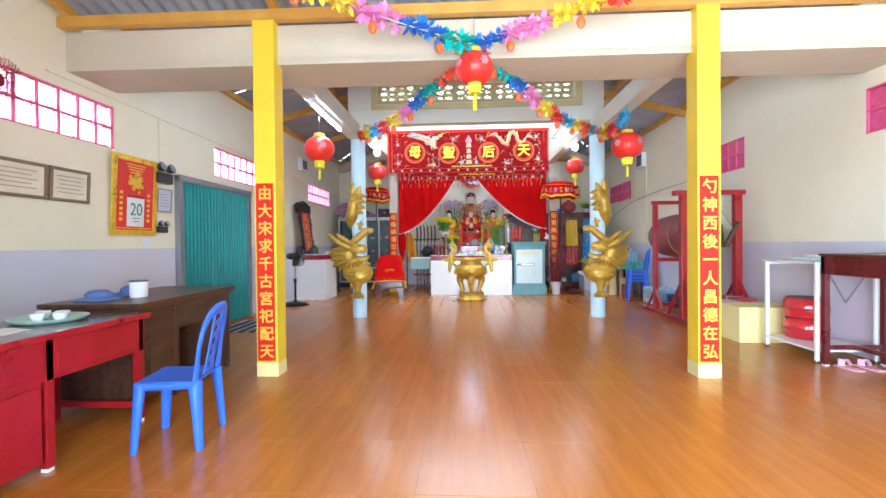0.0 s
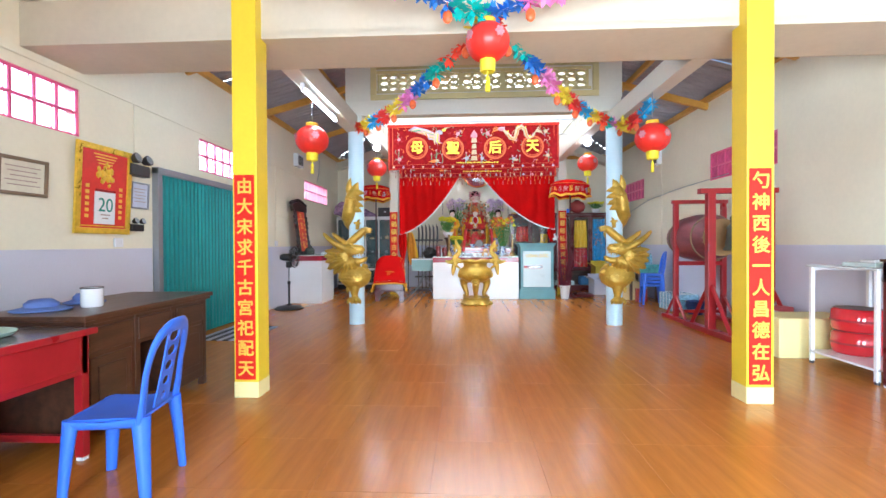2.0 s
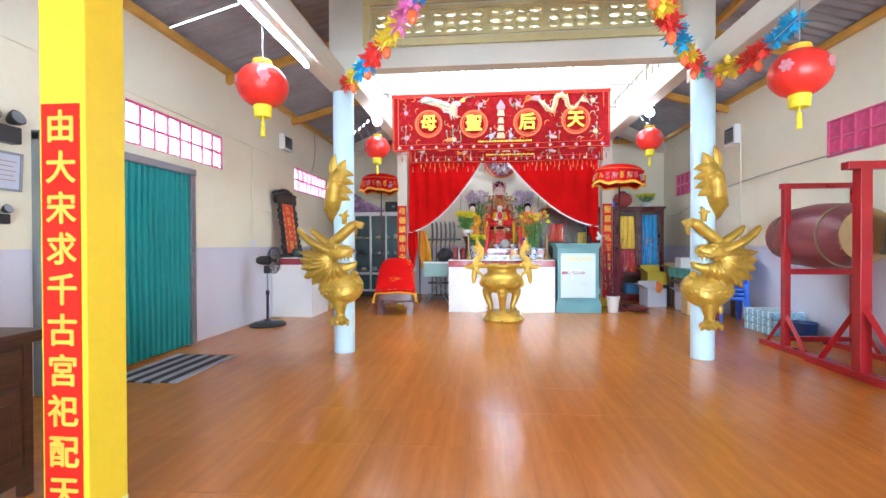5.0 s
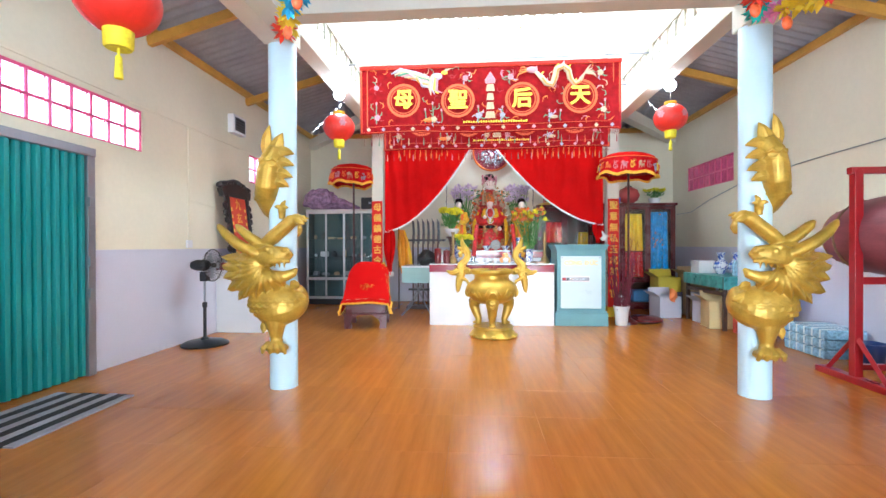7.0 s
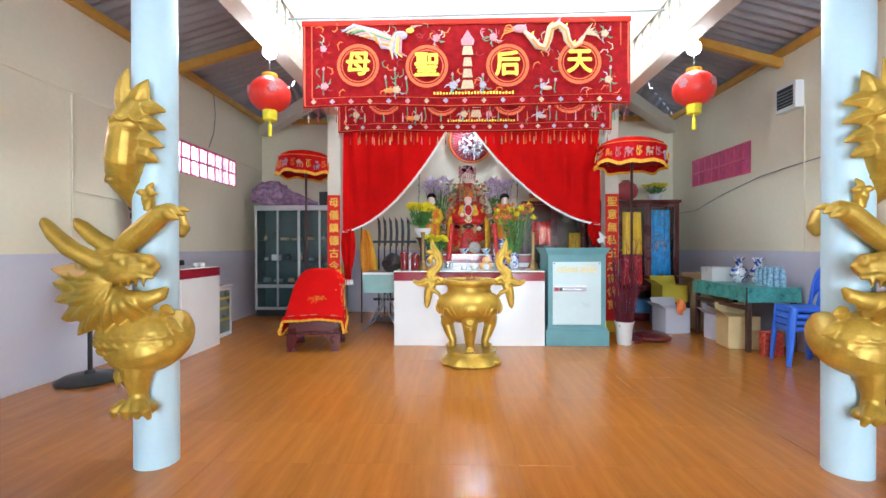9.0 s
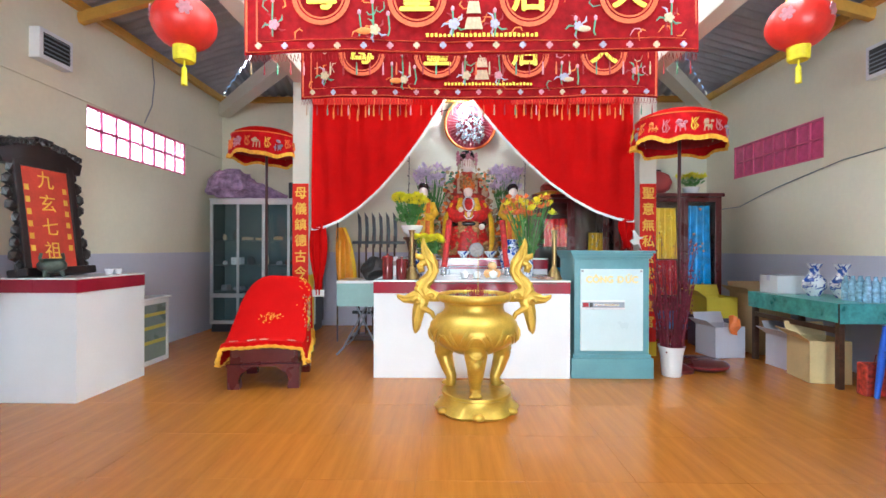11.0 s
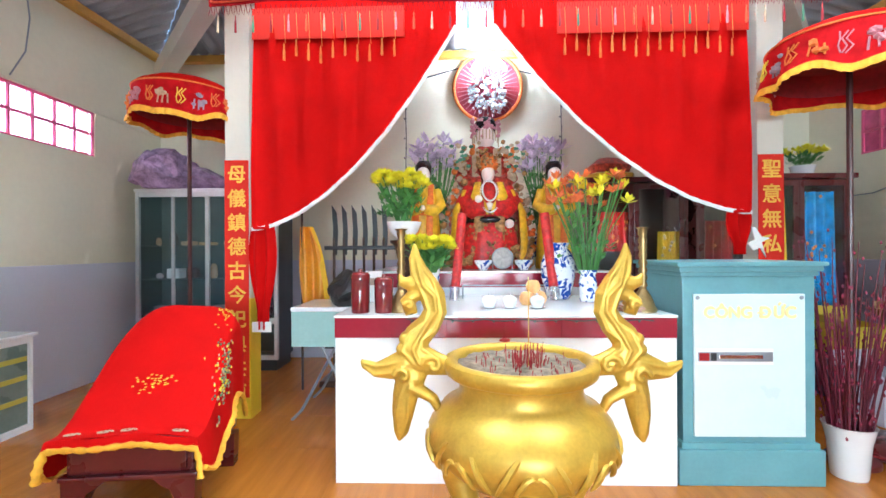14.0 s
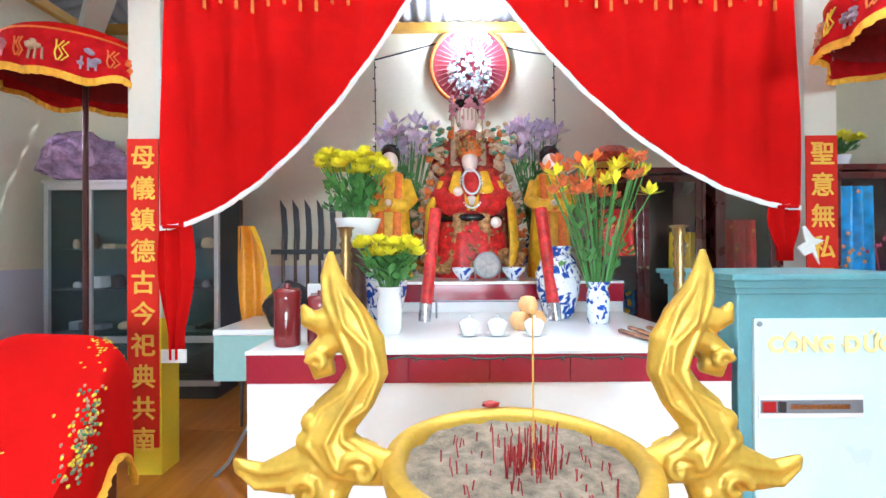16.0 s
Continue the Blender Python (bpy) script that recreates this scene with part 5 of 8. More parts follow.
def red_desk():
    d = thing("office_desk", (-2.27, 1.45, 0), "red painted wooden desk with drawers and grey top", "desk")
    L, W = 1.62, 0.68
    part("top", bx(-W, 0.03, -0.02, L + 0.03, 0.735, 0.76, 0.006), mat("worn dark varnish", (0.16, 0.14, 0.15), 0.22, var=0.2, coat=0.3), d, "dark glossy top")
    part("top_edge", bx(0.028, 0.04, -0.02, L + 0.03, 0.725, 0.762, 0.004), M_REDPAINT, d)
    part("rail", bx(-0.02, 0.0, 0.0, L, 0.50, 0.735), M_REDPAINT, d)
    for a, b in ((0.06, 0.86), (0.94, 1.56)):
        part("drawer", bx(-0.002, 0.012, a, b, 0.53, 0.72, 0.006), M_REDPAINT, d)
    part("pedestal", bx(-W + 0.03, -0.004, 0.02, 0.86, 0.06, 0.50, 0.006), M_REDPAINT, d)
    part("door", bx(-0.002, 0.012, 0.06, 0.84, 0.10, 0.48, 0.006), M_REDPAINT, d)
    for y in (0.02, 0.88, L - 0.04):
        leg = part("leg", bx(-0.05, 0.0, y, y + 0.05, 0.02, 0.735, 0.004), M_REDPAINT, d)
        part("foot_cap", bx(-0.045, -0.005, y + 0.005, y + 0.045, 0.0, 0.02), M_TILE, leg, "white foot cap")
        leg = part("leg", bx(-W + 0.01, -W + 0.06, y, y + 0.05, 0.0, 0.735, 0.004), M_REDPAINT, d)
    part("stretcher", bx(-W + 0.06, -0.05, L - 0.035, L - 0.005, 0.10, 0.14), M_REDPAINT, d)
    part("stretcher", bx(-W + 0.02, -W + 0.05, 0.86, L, 0.10, 0.14), M_REDPAINT, d)
    part("back_panel", bx(-W + 0.0, -W + 0.015, 0.0, L, 0.45, 0.735), M_REDPAINT, d)
    return d


red_desk()


def wood_desk():
    d = thing("wooden_desk", (-2.37, 3.14, 0), "dark brown wooden desk with panelled front behind the red desk", "desk", "", 92)
    W, D, H = 1.36, 0.68, 0.815
    part("top", bx(-0.02, W + 0.07, -0.04, D + 0.03, H - 0.035, H, 0.008), M_WOOD, d)
    part("top_moulding", bx(0.0, W + 0.05, -0.025, D + 0.01, H - 0.06, H - 0.035, 0.006), M_WOOD, d)
    part("body", bx(W - 0.46, W, 0.0, D, 0.10, H - 0.06, 0.004), M_WOOD, d)
    part("body", bx(0.0, 0.46, 0.0, D, 0.10, H - 0.06, 0.004), M_WOOD, d)
    part("back_panel", bx(0.46, W - 0.46, D - 0.03, D, 0.12, H - 0.06), M_WOOD, d)
    for i in range(3):
        part("drawer", bx(0.04 + i * 0.445, 0.42 + i * 0.445, -0.014, 0.0, H - 0.24, H - 0.085, 0.008), M_WOOD, d)
    for a in (0.05, W - 0.42):
        dr = part("door", bx(a, a + 0.36, -0.014, 0.0, 0.15, H - 0.27, 0.008), M_WOOD, d)
        part("panel", bx(a + 0.06, a + 0.30, -0.02, -0.013, 0.21, H - 0.33, 0.006), M_WOOD, dr)
    part("rail", bx(0.46, W - 0.46, 0.0, 0.03, H - 0.27, H - 0.06), M_WOOD, d)
    for x in (W - 0.04, W - 0.5, 0.46, 0.0):
        for y in (-0.004, D - 0.046):
            part("leg", bx(x, x + 0.05, y, y + 0.05, 0, H - 0.06, 0.005), M_WOOD, d)
    part("end_panel", bx(W, W + 0.008, 0.06, D - 0.06, 0.16, H - 0.12, 0.004), M_WOOD, d)
    part("foot_rail", bx(W - 0.46, W + 0.004, 0.0, D, 0.075, 0.105, 0.004), M_WOOD, d)
    return d


wood_desk()


def small_box(name, x0, x1, y0, y1, z0, z1, m, label, category, rz=0, flaps=False, bars=None):
    t = thing(name, ((x0 + x1) / 2, (y0 + y1) / 2, z0), label, category, "", rz)
    w, d, h = (x1 - x0) / 2, (y1 - y0) / 2, z1 - z0
    if flaps:
        bm = bx(-w, w, -d, d, 0, 0.006)
        bx(-w, -w + 0.006, -d, d, 0, h, bm=bm), bx(w - 0.006, w, -d, d, 0, h, bm=bm), bx(-w, w, -d, -d + 0.006, 0, h, bm=bm), bx(-w, w, d - 0.006, d, 0, h, bm=bm)
        part("carton", bm, m, t)
        f = part("flap", bx(-0.003, 0.003, -d, d, 0, 0.14), m, t)
        f.matrix_basis = pose(-w + 0.003, 0, h, 0, -55, 0)
        f = part("flap", bx(-w, w, -0.003, 0.003, 0, 0.14), m, t)
        f.matrix_basis = pose(0, d - 0.003, h, -25, 0, 0)
    else:
        part("carton", bx(-w, w, -d, d, 0, h, 0.008), m, t)
        part("tape", bx(-w - 0.001, w + 0.001, -0.025, 0.025, h - 0.06, h + 0.0015), M_WHITECLOTH if m is M_CARD else M_BAND, t, "packing tape")
    if bars:
        for k in range(3):
            part("printed_line", bx(-w * 0.7, w * (0.5 - 0.2 * k), -d - 0.002, -d, h * (0.65 - 0.15 * k), h * (0.73 - 0.15 * k)), bars, t)
    return t


tin = thing("enamel_mug", (-2.66, 3.56, 0.815), "white enamel mug with a dark rim on the wooden desk", "mug")
part("cup", lathe([(0.06, 0), (0.066, 0.01), (0.066, 0.125), (0.068, 0.13), (0.062, 0.13), (0.06, 0.02), (0.01, 0.015)], 28), M_TILE, tin, "", True)
part("rim", lathe([(0.067, 0.126), (0.0695, 0.13), (0.067, 0.134), (0.061, 0.133)], 28, caps=False), M_BLACK, tin, "dark rim", True)
for x, y, r in ((-2.83, 3.36, 0.15), (-2.87, 3.74, 0.12)):
    hat = thing("cloth_cap", (x, y, 0.815), "blue cloth cap lying on the wooden desk", "cap")
    part("crown", lathe([(r * 0.62, 0.01), (r * 0.6, 0.05), (r * 0.4, 0.075), (0.01, 0.08)], 24, wave=lambda a, i: 1 + 0.06 * math.sin(3 * a + i)), mat("blue cloth", (0.10, 0.16, 0.42), 0.85, bump=0.2), hat, "", True)
    part("brim", lathe([(r, 0.004), (r * 1.02, 0.012), (r * 0.6, 0.03)], 24, wave=lambda a, i: 1 + 0.06 * math.sin(2 * a)), mat("blue cloth brim", (0.12, 0.2, 0.5), 0.85, bump=0.2), hat, "", True)
tray = thing("plastic_tray", (-2.62, 2.72, 0.76), "shallow pale green plastic tray with cups on the red desk", "tray")
part("dish", lathe([(0.15, 0.0), (0.19, 0.012), (0.205, 0.03), (0.198, 0.03), (0.17, 0.014), (0.01, 0.01)], 32), mat("pale green plastic", (0.45, 0.68, 0.62), 0.35), tray, "", True)
for k, (x, y) in enumerate(((0.05, 0.04), (-0.07, 0.03), (0.0, -0.08), (0.10, -0.03))):
    part("cup", lathe([(0.025, 0.012), (0.04, 0.05), (0.042, 0.06), (0.037, 0.058), (0.02, 0.02), (0.004, 0.018)], 16, (x, y, 0)), M_TILE, tray, "small white tea cup", True)
paper = thing("paper_sheet", (-2.55, 2.30, 0.76), "loose sheets of paper on the red desk", "paper")
part("page", sheet(lambda u, v: Vector((0.21 * (u - .5), 0.3 * (v - .5), 0.004 + 0.004 * math.sin(5 * u))), 6, 6, 0.002), M_WHITECLOTH, paper)


def framed(name, y0, y1, z0, z1, frame_m, face_m, label, category, wide=0.03, lines=None, tilt=3):
    t = thing(name, (XL + 0.004, (y0 + y1) / 2, z0), label, category)
    t.matrix_basis = pose(XL + 0.004, (y0 + y1) / 2, z0, 0, tilt, 0)
    w, h = (y1 - y0) / 2, z1 - z0
    part("backing", bx(0.004, 0.014, -w + 0.005, w - 0.005, 0.005, h - 0.005), face_m, t, "sheet behind glass")
    for a, b, c, d in ((-w, w, 0, wide), (-w, w, h - wide, h), (-w, -w + wide, wide, h - wide), (w - wide, w, wide, h - wide)):
        part("frame", bx(0.0, 0.028, a, b, c, d, 0.005), frame_m, t)
    if lines:
        for k in range(5):
            part("printed_line", bx(0.014, 0.0155, -w * (0.7 - 0.1 * (k % 3)), w * (0.7 - 0.15 * (k % 2)), h * (0.74 - 0.12 * k), h * (0.765 - 0.12 * k)), lines, t)
    return t


M_BRONZEF = mat("brown picture frame", (0.22, 0.15, 0.09), 0.4, var=0.2)
M_PAPER = mat("aged paper", (0.72, 0.68, 0.54), 0.7, var=0.1, scale=6)
M_INK = mat("faded ink", (0.40, 0.30, 0.26), 0.8)
framed("framed_certificate", 3.30, 3.965, 1.665, 1.985, M_BRONZEF, M_PAPER, "brown framed paper certificate on the wall", "picture frame", 0.03, M_INK)
framed("framed_certificate", 3.985, 4.43, 1.665, 1.985, M_BRONZEF, M_PAPER, "small brown framed certificate on the wall", "picture frame", 0.03, M_INK)
framed("framed_certificate", 5.44, 5.72, 1.66, 1.96, M_STEEL, mat("bluish paper", (0.55, 0.58, 0.70), 0.6), "grey framed notice beside the calendar", "picture frame", 0.018, M_INK)
M_GOLDFRAME = mat("gold moulding", (0.85, 0.58, 0.06), 0.3, metal=0.5, var=0.2, scale=20, bump=0.2)
cal = framed("wall_calendar", 4.70, 5.41, 1.36, 2.26, M_GOLDFRAME, mat("red calendar board", (0.68, 0.03, 0.02), 0.45, var=0.12, scale=8), "red wall calendar with gold frame and tear-off date pad", "calendar", 0.06)
part("inner_frame", sheet(lambda u, v: Vector((0.018, -0.28 + 0.56 * u, 0.075 + 0.012 * v)), 8, 1, 0.004), M_GOLDFRAME, cal)
pad = part("date_pad", bx(0.015, 0.03, -0.13, 0.13, 0.10, 0.43, 0.004), M_TILE, cal, "white tear-off pad")
writing("date", "20", 0.20, mat("green print", (0.02, 0.25, 0.20), 0.6), pad, pose(0.031, 0, 0.29, 0, 0, 90), 0.001, "green number")
for k, z in enumerate((0.19, 0.155)):
    part("printed_line", bx(0.03, 0.0315, -0.06 + 0.02 * k, 0.06 - 0.02 * k, z, z + 0.012), M_INK, pad)
part("pad_clip", bx(0.015, 0.034, -0.12, 0.12, 0.43, 0.455, 0.004), M_REDPAINT, cal)
rng = random.Random(8)
bm = bmesh.new()
for k in range(26):
    a = rng.random() * 6.28
    q = 0.11 * math.sqrt(rng.random())
    ball((0.018, q * math.cos(a), 0.60 + 1.1 * q * math.sin(a)), 0.02 + 0.02 * rng.random(), bm, 1, (0.25, 1, 1))
part("emblem", bm, M_GOLDFRAME, cal, "gold relief emblem", True)
for k in range(4):
    part("printed_line", bx(0.014, 0.017, -0.15 + 0.02 * k, 0.15 - 0.02 * k, 0.80 - 0.03 * k, 0.812 - 0.03 * k), M_GOLDINK, cal)
for s in (-1, 1):
    for k in range(6):
        part("printed_mark", bx(0.014, 0.017, s * 0.215 - 0.022, s * 0.215 + 0.022, 0.16 + 0.06 * k, 0.195 + 0.06 * k), M_GOLDINK, cal)
for z, s in ((2.02, 1.0), (1.40, 0.6)):
    dv = thing("wall_lamp", (XL, 5.52, z), "black emergency lamp with two heads on the wall", "lamp")
    part("housing", bx(0.0, 0.09 * s, -0.15 * s, 0.15 * s, 0, 0.13 * s, 0.01), M_BLACK, dv)
    for q in (-0.09, 0.09):
        hd = part("lamp_head", lathe([(0.03 * s, 0), (0.055 * s, 0.05 * s), (0.06 * s, 0.08 * s), (0.05 * s, 0.085 * s)], 16), M_BLACK, dv, "", True)
        hd.matrix_basis = pose(0.05 * s, q * s, 0.17 * s, 0, 70, 0)
        part("lens", lathe([(0.052 * s, 0.086 * s), (0.001, 0.09 * s)], 16), M_STEEL, hd)
sw = thing("switch_plate", (XL, 5.27, 1.22), "white electrical switch plate on the wall", "switch")
part("plate", bx(0, 0.022, -0.06, 0.06, 0, 0.10, 0.005), M_TILE, sw)
for q in (-0.03, 0.0, 0.03):
    part("rocker", bx(0.022, 0.028, q - 0.011, q + 0.011, 0.03, 0.07, 0.003), M_TILE, sw)
sw = thing("switch_plate", (XL, 9.34, 1.22), "white socket plate under the wall conduit", "switch")
part("plate", bx(0, 0.03, -0.05, 0.05, 0, 0.10, 0.005), M_TILE, sw)
cd = thing("wall_conduit", (XL, 0, 0), "cream painted cable conduit along the wall", "conduit")
part("run", tube([(0.012, 4.0, 2.86), (0.012, 6.5, 2.83), (0.012, 9.3, 2.80), (0.012, YB - 0.02, 2.74)], 0.009, 6), M_WALL, cd)
part("drop", tube([(0.012, 9.34, 2.80), (0.012, 9.34, 1.32)], 0.011, 6), M_WALL, cd)
part("drop", tube([(0.012, 5.52, 2.84), (0.012, 5.52, 2.17)], 0.008, 6), M_WALL, cd)
part("branch", tube([(0.012, 9.34, 1.83), (0.012, 9.95, 1.80)], 0.008, 6), M_WALL, cd)
cb = thing("loose_cable", (XL, 11.7, 2.8), "thin grey cable hanging on the wall", "cable")
part("wire", tube([(0.02, 0.25, 0.85), (0.03, 0.28, 0.55), (0.02, 0.25, 0.25), (0.012, 0.12, 0.0)], 0.006, 6), M_STEEL, cb)
cb = thing("loose_cable", (XR, 9.6, 2.0), "thin grey cable sagging along the wall", "cable")
part("wire", tube([(-0.012, -1.6, 0.34), (-0.015, 0.2, 0.30), (-0.012, 1.6, 0.22), (-0.015, 2.6, 0.05), (-0.015, 3.3, -0.12), (-0.02, 3.9, -0.12)], 0.006, 6), M_STEEL, cb)
cb = thing("wall_conduit", (XR, 10.46, 1.2), "cream painted cable conduit below the vent", "conduit")
part("drop", tube([(-0.012, 0, 0), (-0.012, 0, 1.75)], 0.010, 6), M_WALL, cb)
for x, y0, y1, z0, z1, s in ((XL, 10.30, 10.66, 2.97, 3.25, 1), (XR, 10.48, 10.83, 2.93, 3.25, -1)):
    v = thing("wall_vent", (x, (y0 + y1) / 2, z0), "small white ventilation box with dark louvres", "vent")
    w, h = (y1 - y0) / 2, z1 - z0
    part("frame", bx(0, s * 0.10, -w, w, 0, h, 0.006), M_TILE, v)
    part("opening", bx(s * 0.10, s * 0.104, -w + 0.04, w - 0.04, 0.04, h - 0.04), M_BLACK, v, "dark opening")
    for k in range(5):
        part("slat", bx(s * 0.103, s * 0.112, -w + 0.04, w - 0.04, 0.06 + k * 0.04, 0.07 + k * 0.04), M_STEEL, v)
mt = thing("striped_rug", (-3.26, 6.74, 0), "grey and black striped woven rug before the folding door", "rug")
cols = (mat("grey rug yarn", (0.36, 0.34, 0.38), 0.95, fine=200, bump=0.5, scale=20), mat("black rug yarn", (0.03, 0.028, 0.03), 0.95, fine=200, bump=0.5, scale=20))
for k in range(9):
    part("stripe", bx(-0.35 + k * 0.078, -0.274 + k * 0.078, -0.5 + 0.01 * math.sin(k), 0.5 + 0.012 * math.cos(2 * k), 0.0, 0.012 + 0.001 * (k % 2), 0.004), cols[k % 2], mt)

# standing fan


def stand_fan():
    f = thing("standing_fan", (-3.50, 9.15, 0), "black standing electric fan by the wall", "fan")
    part("base", lathe([(0.27, 0), (0.275, 0.02), (0.22, 0.05), (0.05, 0.07), (0.035, 0.10)], 32), M_BLACK, f, "", True)
    part("pole", tube([(0, 0, 0.08), (0, 0, 0.50)], 0.02, 10), M_BLACK, f)
    part("pole", tube([(0, 0, 0.50), (0, 0, 0.90)], 0.014, 10), M_STEEL, f, "steel inner pole")
    part("collar", lathe([(0.028, 0.47), (0.03, 0.53), (0.018, 0.54)], 12), M_BLACK, f, "", True)
    part("control_box", bx(-0.04, 0.05, -0.045, 0.045, 0.80, 0.92, 0.01), M_BLACK, f)
    part("motor", tube([(-0.16, 0, 1.0), (-0.10, 0, 1.0), (0.02, 0, 1.0), (0.05, 0, 1.0)], [0.05, 0.07, 0.07, 0.05], 16), M_BLACK, f, "", True)
    bm = bmesh.new()
    for k in range(28):
        a = 2 * math.pi * k / 28
        c, s = math.cos(a), math.sin(a)
        tube([(0.06, 0.04 * c, 1 + 0.04 * s), (0.06, 0.17 * c, 1 + 0.17 * s), (0.11, 0.2 * c, 1 + 0.2 * s), (0.16, 0.17 * c, 1 + 0.17 * s), (0.17, 0.04 * c, 1 + 0.04 * s)], 0.0025, 4, bm)
    tube([(0.11, 0.2 * math.cos(q), 1 + 0.2 * math.sin(q)) for q in [2 * math.pi * k / 32 for k in range(33)]], 0.006, 5, bm)
    tagged(part("cage", bm, M_BLACK, f, "wire guard"), kind="stuff")
    for k in range(3):
        b = part("blade", sheet(lambda u, v: Vector((0.02 * (u - 0.5), 0.03 + 0.13 * v, (u - 0.5) * (0.06 + 0.08 * v))), 4, 6, 0.003), M_STEEL, f, "", True)
        b.matrix_basis = pose(0.11, 0, 1.0, 120 * k, 0, 0)
    part("hub", lathe([(0.035, -0.03), (0.03, 0.03), (0.005, 0.045)], 14), M_BLACK, f).matrix_basis = pose(0.11, 0, 1.0, 0, 90, 0)


stand_fan()
wfan = thing("wall_fan", (XL, 3.30, 2.52), "dark red wall fan above the pictures", "fan")
part("bracket", tube([(0, 0, -0.15), (0.12, 0, -0.12), (0.18, 0, 0.0)], 0.025, 8), M_BLACK, wfan)
part("motor", tube([(0.16, 0, 0), (0.28, 0, 0)], 0.06, 14), M_BLACK, wfan)
bm = bmesh.new()
for k in range(30):
    a = 2 * math.pi * k / 30
    tube([(0.28, 0.03 * math.cos(a), 0.03 * math.sin(a)), (0.30, 0.15 * math.cos(a), 0.15 * math.sin(a)), (0.36, 0.15 * math.cos(a), 0.15 * math.sin(a)), (0.39, 0.03 * math.cos(a), 0.03 * math.sin(a))], 0.003, 4, bm)
tagged(part("cage", bm, M_DARKRED, wfan, "dark red wire guard"), kind="stuff")

# ---- drum, bell and tables on the other side ----


def drum_stand():
    d = thing("drum_stand", (3.62, 7.98, 0), "red painted wooden frame holding the temple drum", "stand")
    for x in (-0.34, 0.40):
        part("post", bx(x - 0.035, x + 0.035, -0.035, 0.035, 0.05, 1.90, 0.005), M_REDPAINT, d)
        part("foot", bx(x - 0.05, x + 0.05, -0.42, 0.42, 0.0, 0.06, 0.008), M_REDPAINT, d)
        for s in (-1, 1):
            part("brace", tube([(x, s * 0.32, 0.06), (x, 0.0, 0.42)], 0.025, 4), M_REDPAINT, d)
    part("top_bar", bx(-0.40, 0.46, -0.03, 0.03, 1.86, 1.92, 0.005), M_REDPAINT, d)
    part("cross_bar", bx(-0.34, 0.40, -0.03, 0.03, 0.88, 0.945, 0.005), M_REDPAINT, d)
    part("stretcher", bx(-0.34, 0.40, -0.025, 0.025, 0.12, 0.17, 0.005), M_REDPAINT, d)


drum_stand()
M_DRUM = mat("faded purple red drum wood", (0.22, 0.06, 0.075), 0.42, var=0.25, scale=3, fine=20, bump=0.1, stretch=(4, 4, 1))
dr = thing("temple_drum", (3.64, 7.92, 0.945), "large faded red barrel drum hanging in the red frame", "drum")
prof = [(0.265, -0.60), (0.31, -0.45), (0.355, -0.22), (0.37, 0.0), (0.355, 0.22), (0.31, 0.45), (0.265, 0.60)]
b = part("barrel", lathe(prof, 40), M_DRUM, dr, "", True)
b.matrix_basis = pose(0, 0, 0.37, 90)
for z in (-0.36, 0.36):
    part("band", lathe([(0.338, z - 0.012), (0.345, z), (0.338, z + 0.012)], 40), M_BRONZEF, b, "", True)
for z, s in ((0.60, 1), (-0.60, -1)):
    part("skin", lathe([(0.268, z - s * 0.03), (0.27, z), (0.25, z + s * 0.008), (0.002, z + s * 0.01)], 40), mat("tan drum skin", (0.38, 0.24, 0.10), 0.6, var=0.25), b, "tan leather skin", True)
    for k in range(24):
        a = 2 * math.pi * k / 24
        ball_bm = ball((0.275 * math.cos(a), 0.275 * math.sin(a), z - s * 0.025), 0.009, None, 1)
        part("stud", ball_bm, M_BRONZEF, b)


def bell_stand():
    d = thing("bell_stand", (3.60, 6.86, 0), "red painted wooden bell frame with braced posts", "stand")
    for x in (-0.37, 0.40):
        part("post", bx(x - 0.05, x + 0.05, -0.05, 0.05, 0.06, 1.92, 0.006), M_REDPAINT, d)
        part("foot", bx(x - 0.055, x + 0.055, -0.66, 0.66, 0.0, 0.075, 0.008), M_REDPAINT, d)
        for s in (-1, 1):
            part("brace", tube([(x, s * 0.5, 0.07), (x, s * 0.03, 0.66)], 0.033, 4), M_REDPAINT, d)
    part("top_beam", bx(-0.52, 0.50, -0.05, 0.05, 1.90, 1.97, 0.008), M_REDPAINT, d)


bell_stand()
M_BELL = mat("dark green bronze", (0.11, 0.13, 0.11), 0.45, metal=0.7, var=0.3, scale=12, bump=0.25)
be = thing("bronze_bell", (3.62, 6.86, 1.13), "dark green bronze temple bell hung from the red frame", "bell")
part("body", lathe([(0.19, 0.0), (0.195, 0.02), (0.175, 0.06), (0.16, 0.20), (0.15, 0.32), (0.11, 0.37), (0.02, 0.385)], 36), M_BELL, be, "", True)
for z in (0.08, 0.19, 0.30):
    part("band", lathe([(0.178 - 0.07 * z, z), (0.182 - 0.07 * z, z + 0.008), (0.176 - 0.07 * z, z + 0.016)], 36), M_BELL, be)
part("crown_loop", tube([(-0.10, 0, 0.37), (-0.11, 0, 0.44), (-0.05, 0, 0.50), (0.05, 0, 0.50), (0.11, 0, 0.44), (0.10, 0, 0.37)], 0.025, 8), M_BELL, be, "dragon shaped loop", True)
part("rope", tube([(0, 0, 0.49), (-0.03, 0, 0.62), (0, 0, 0.77)], 0.012, 6), M_STEEL, be)
part("rope", tube([(0, 0, 0.49), (0.03, 0, 0.62), (0, 0, 0.77)], 0.012, 6), M_STEEL, be)
ml = part("mallet", tube([(0.10, -0.21, 0.02), (0.28, -0.21, 0.36)], 0.035, 12), M_WOOD, be, "brown wooden striker")
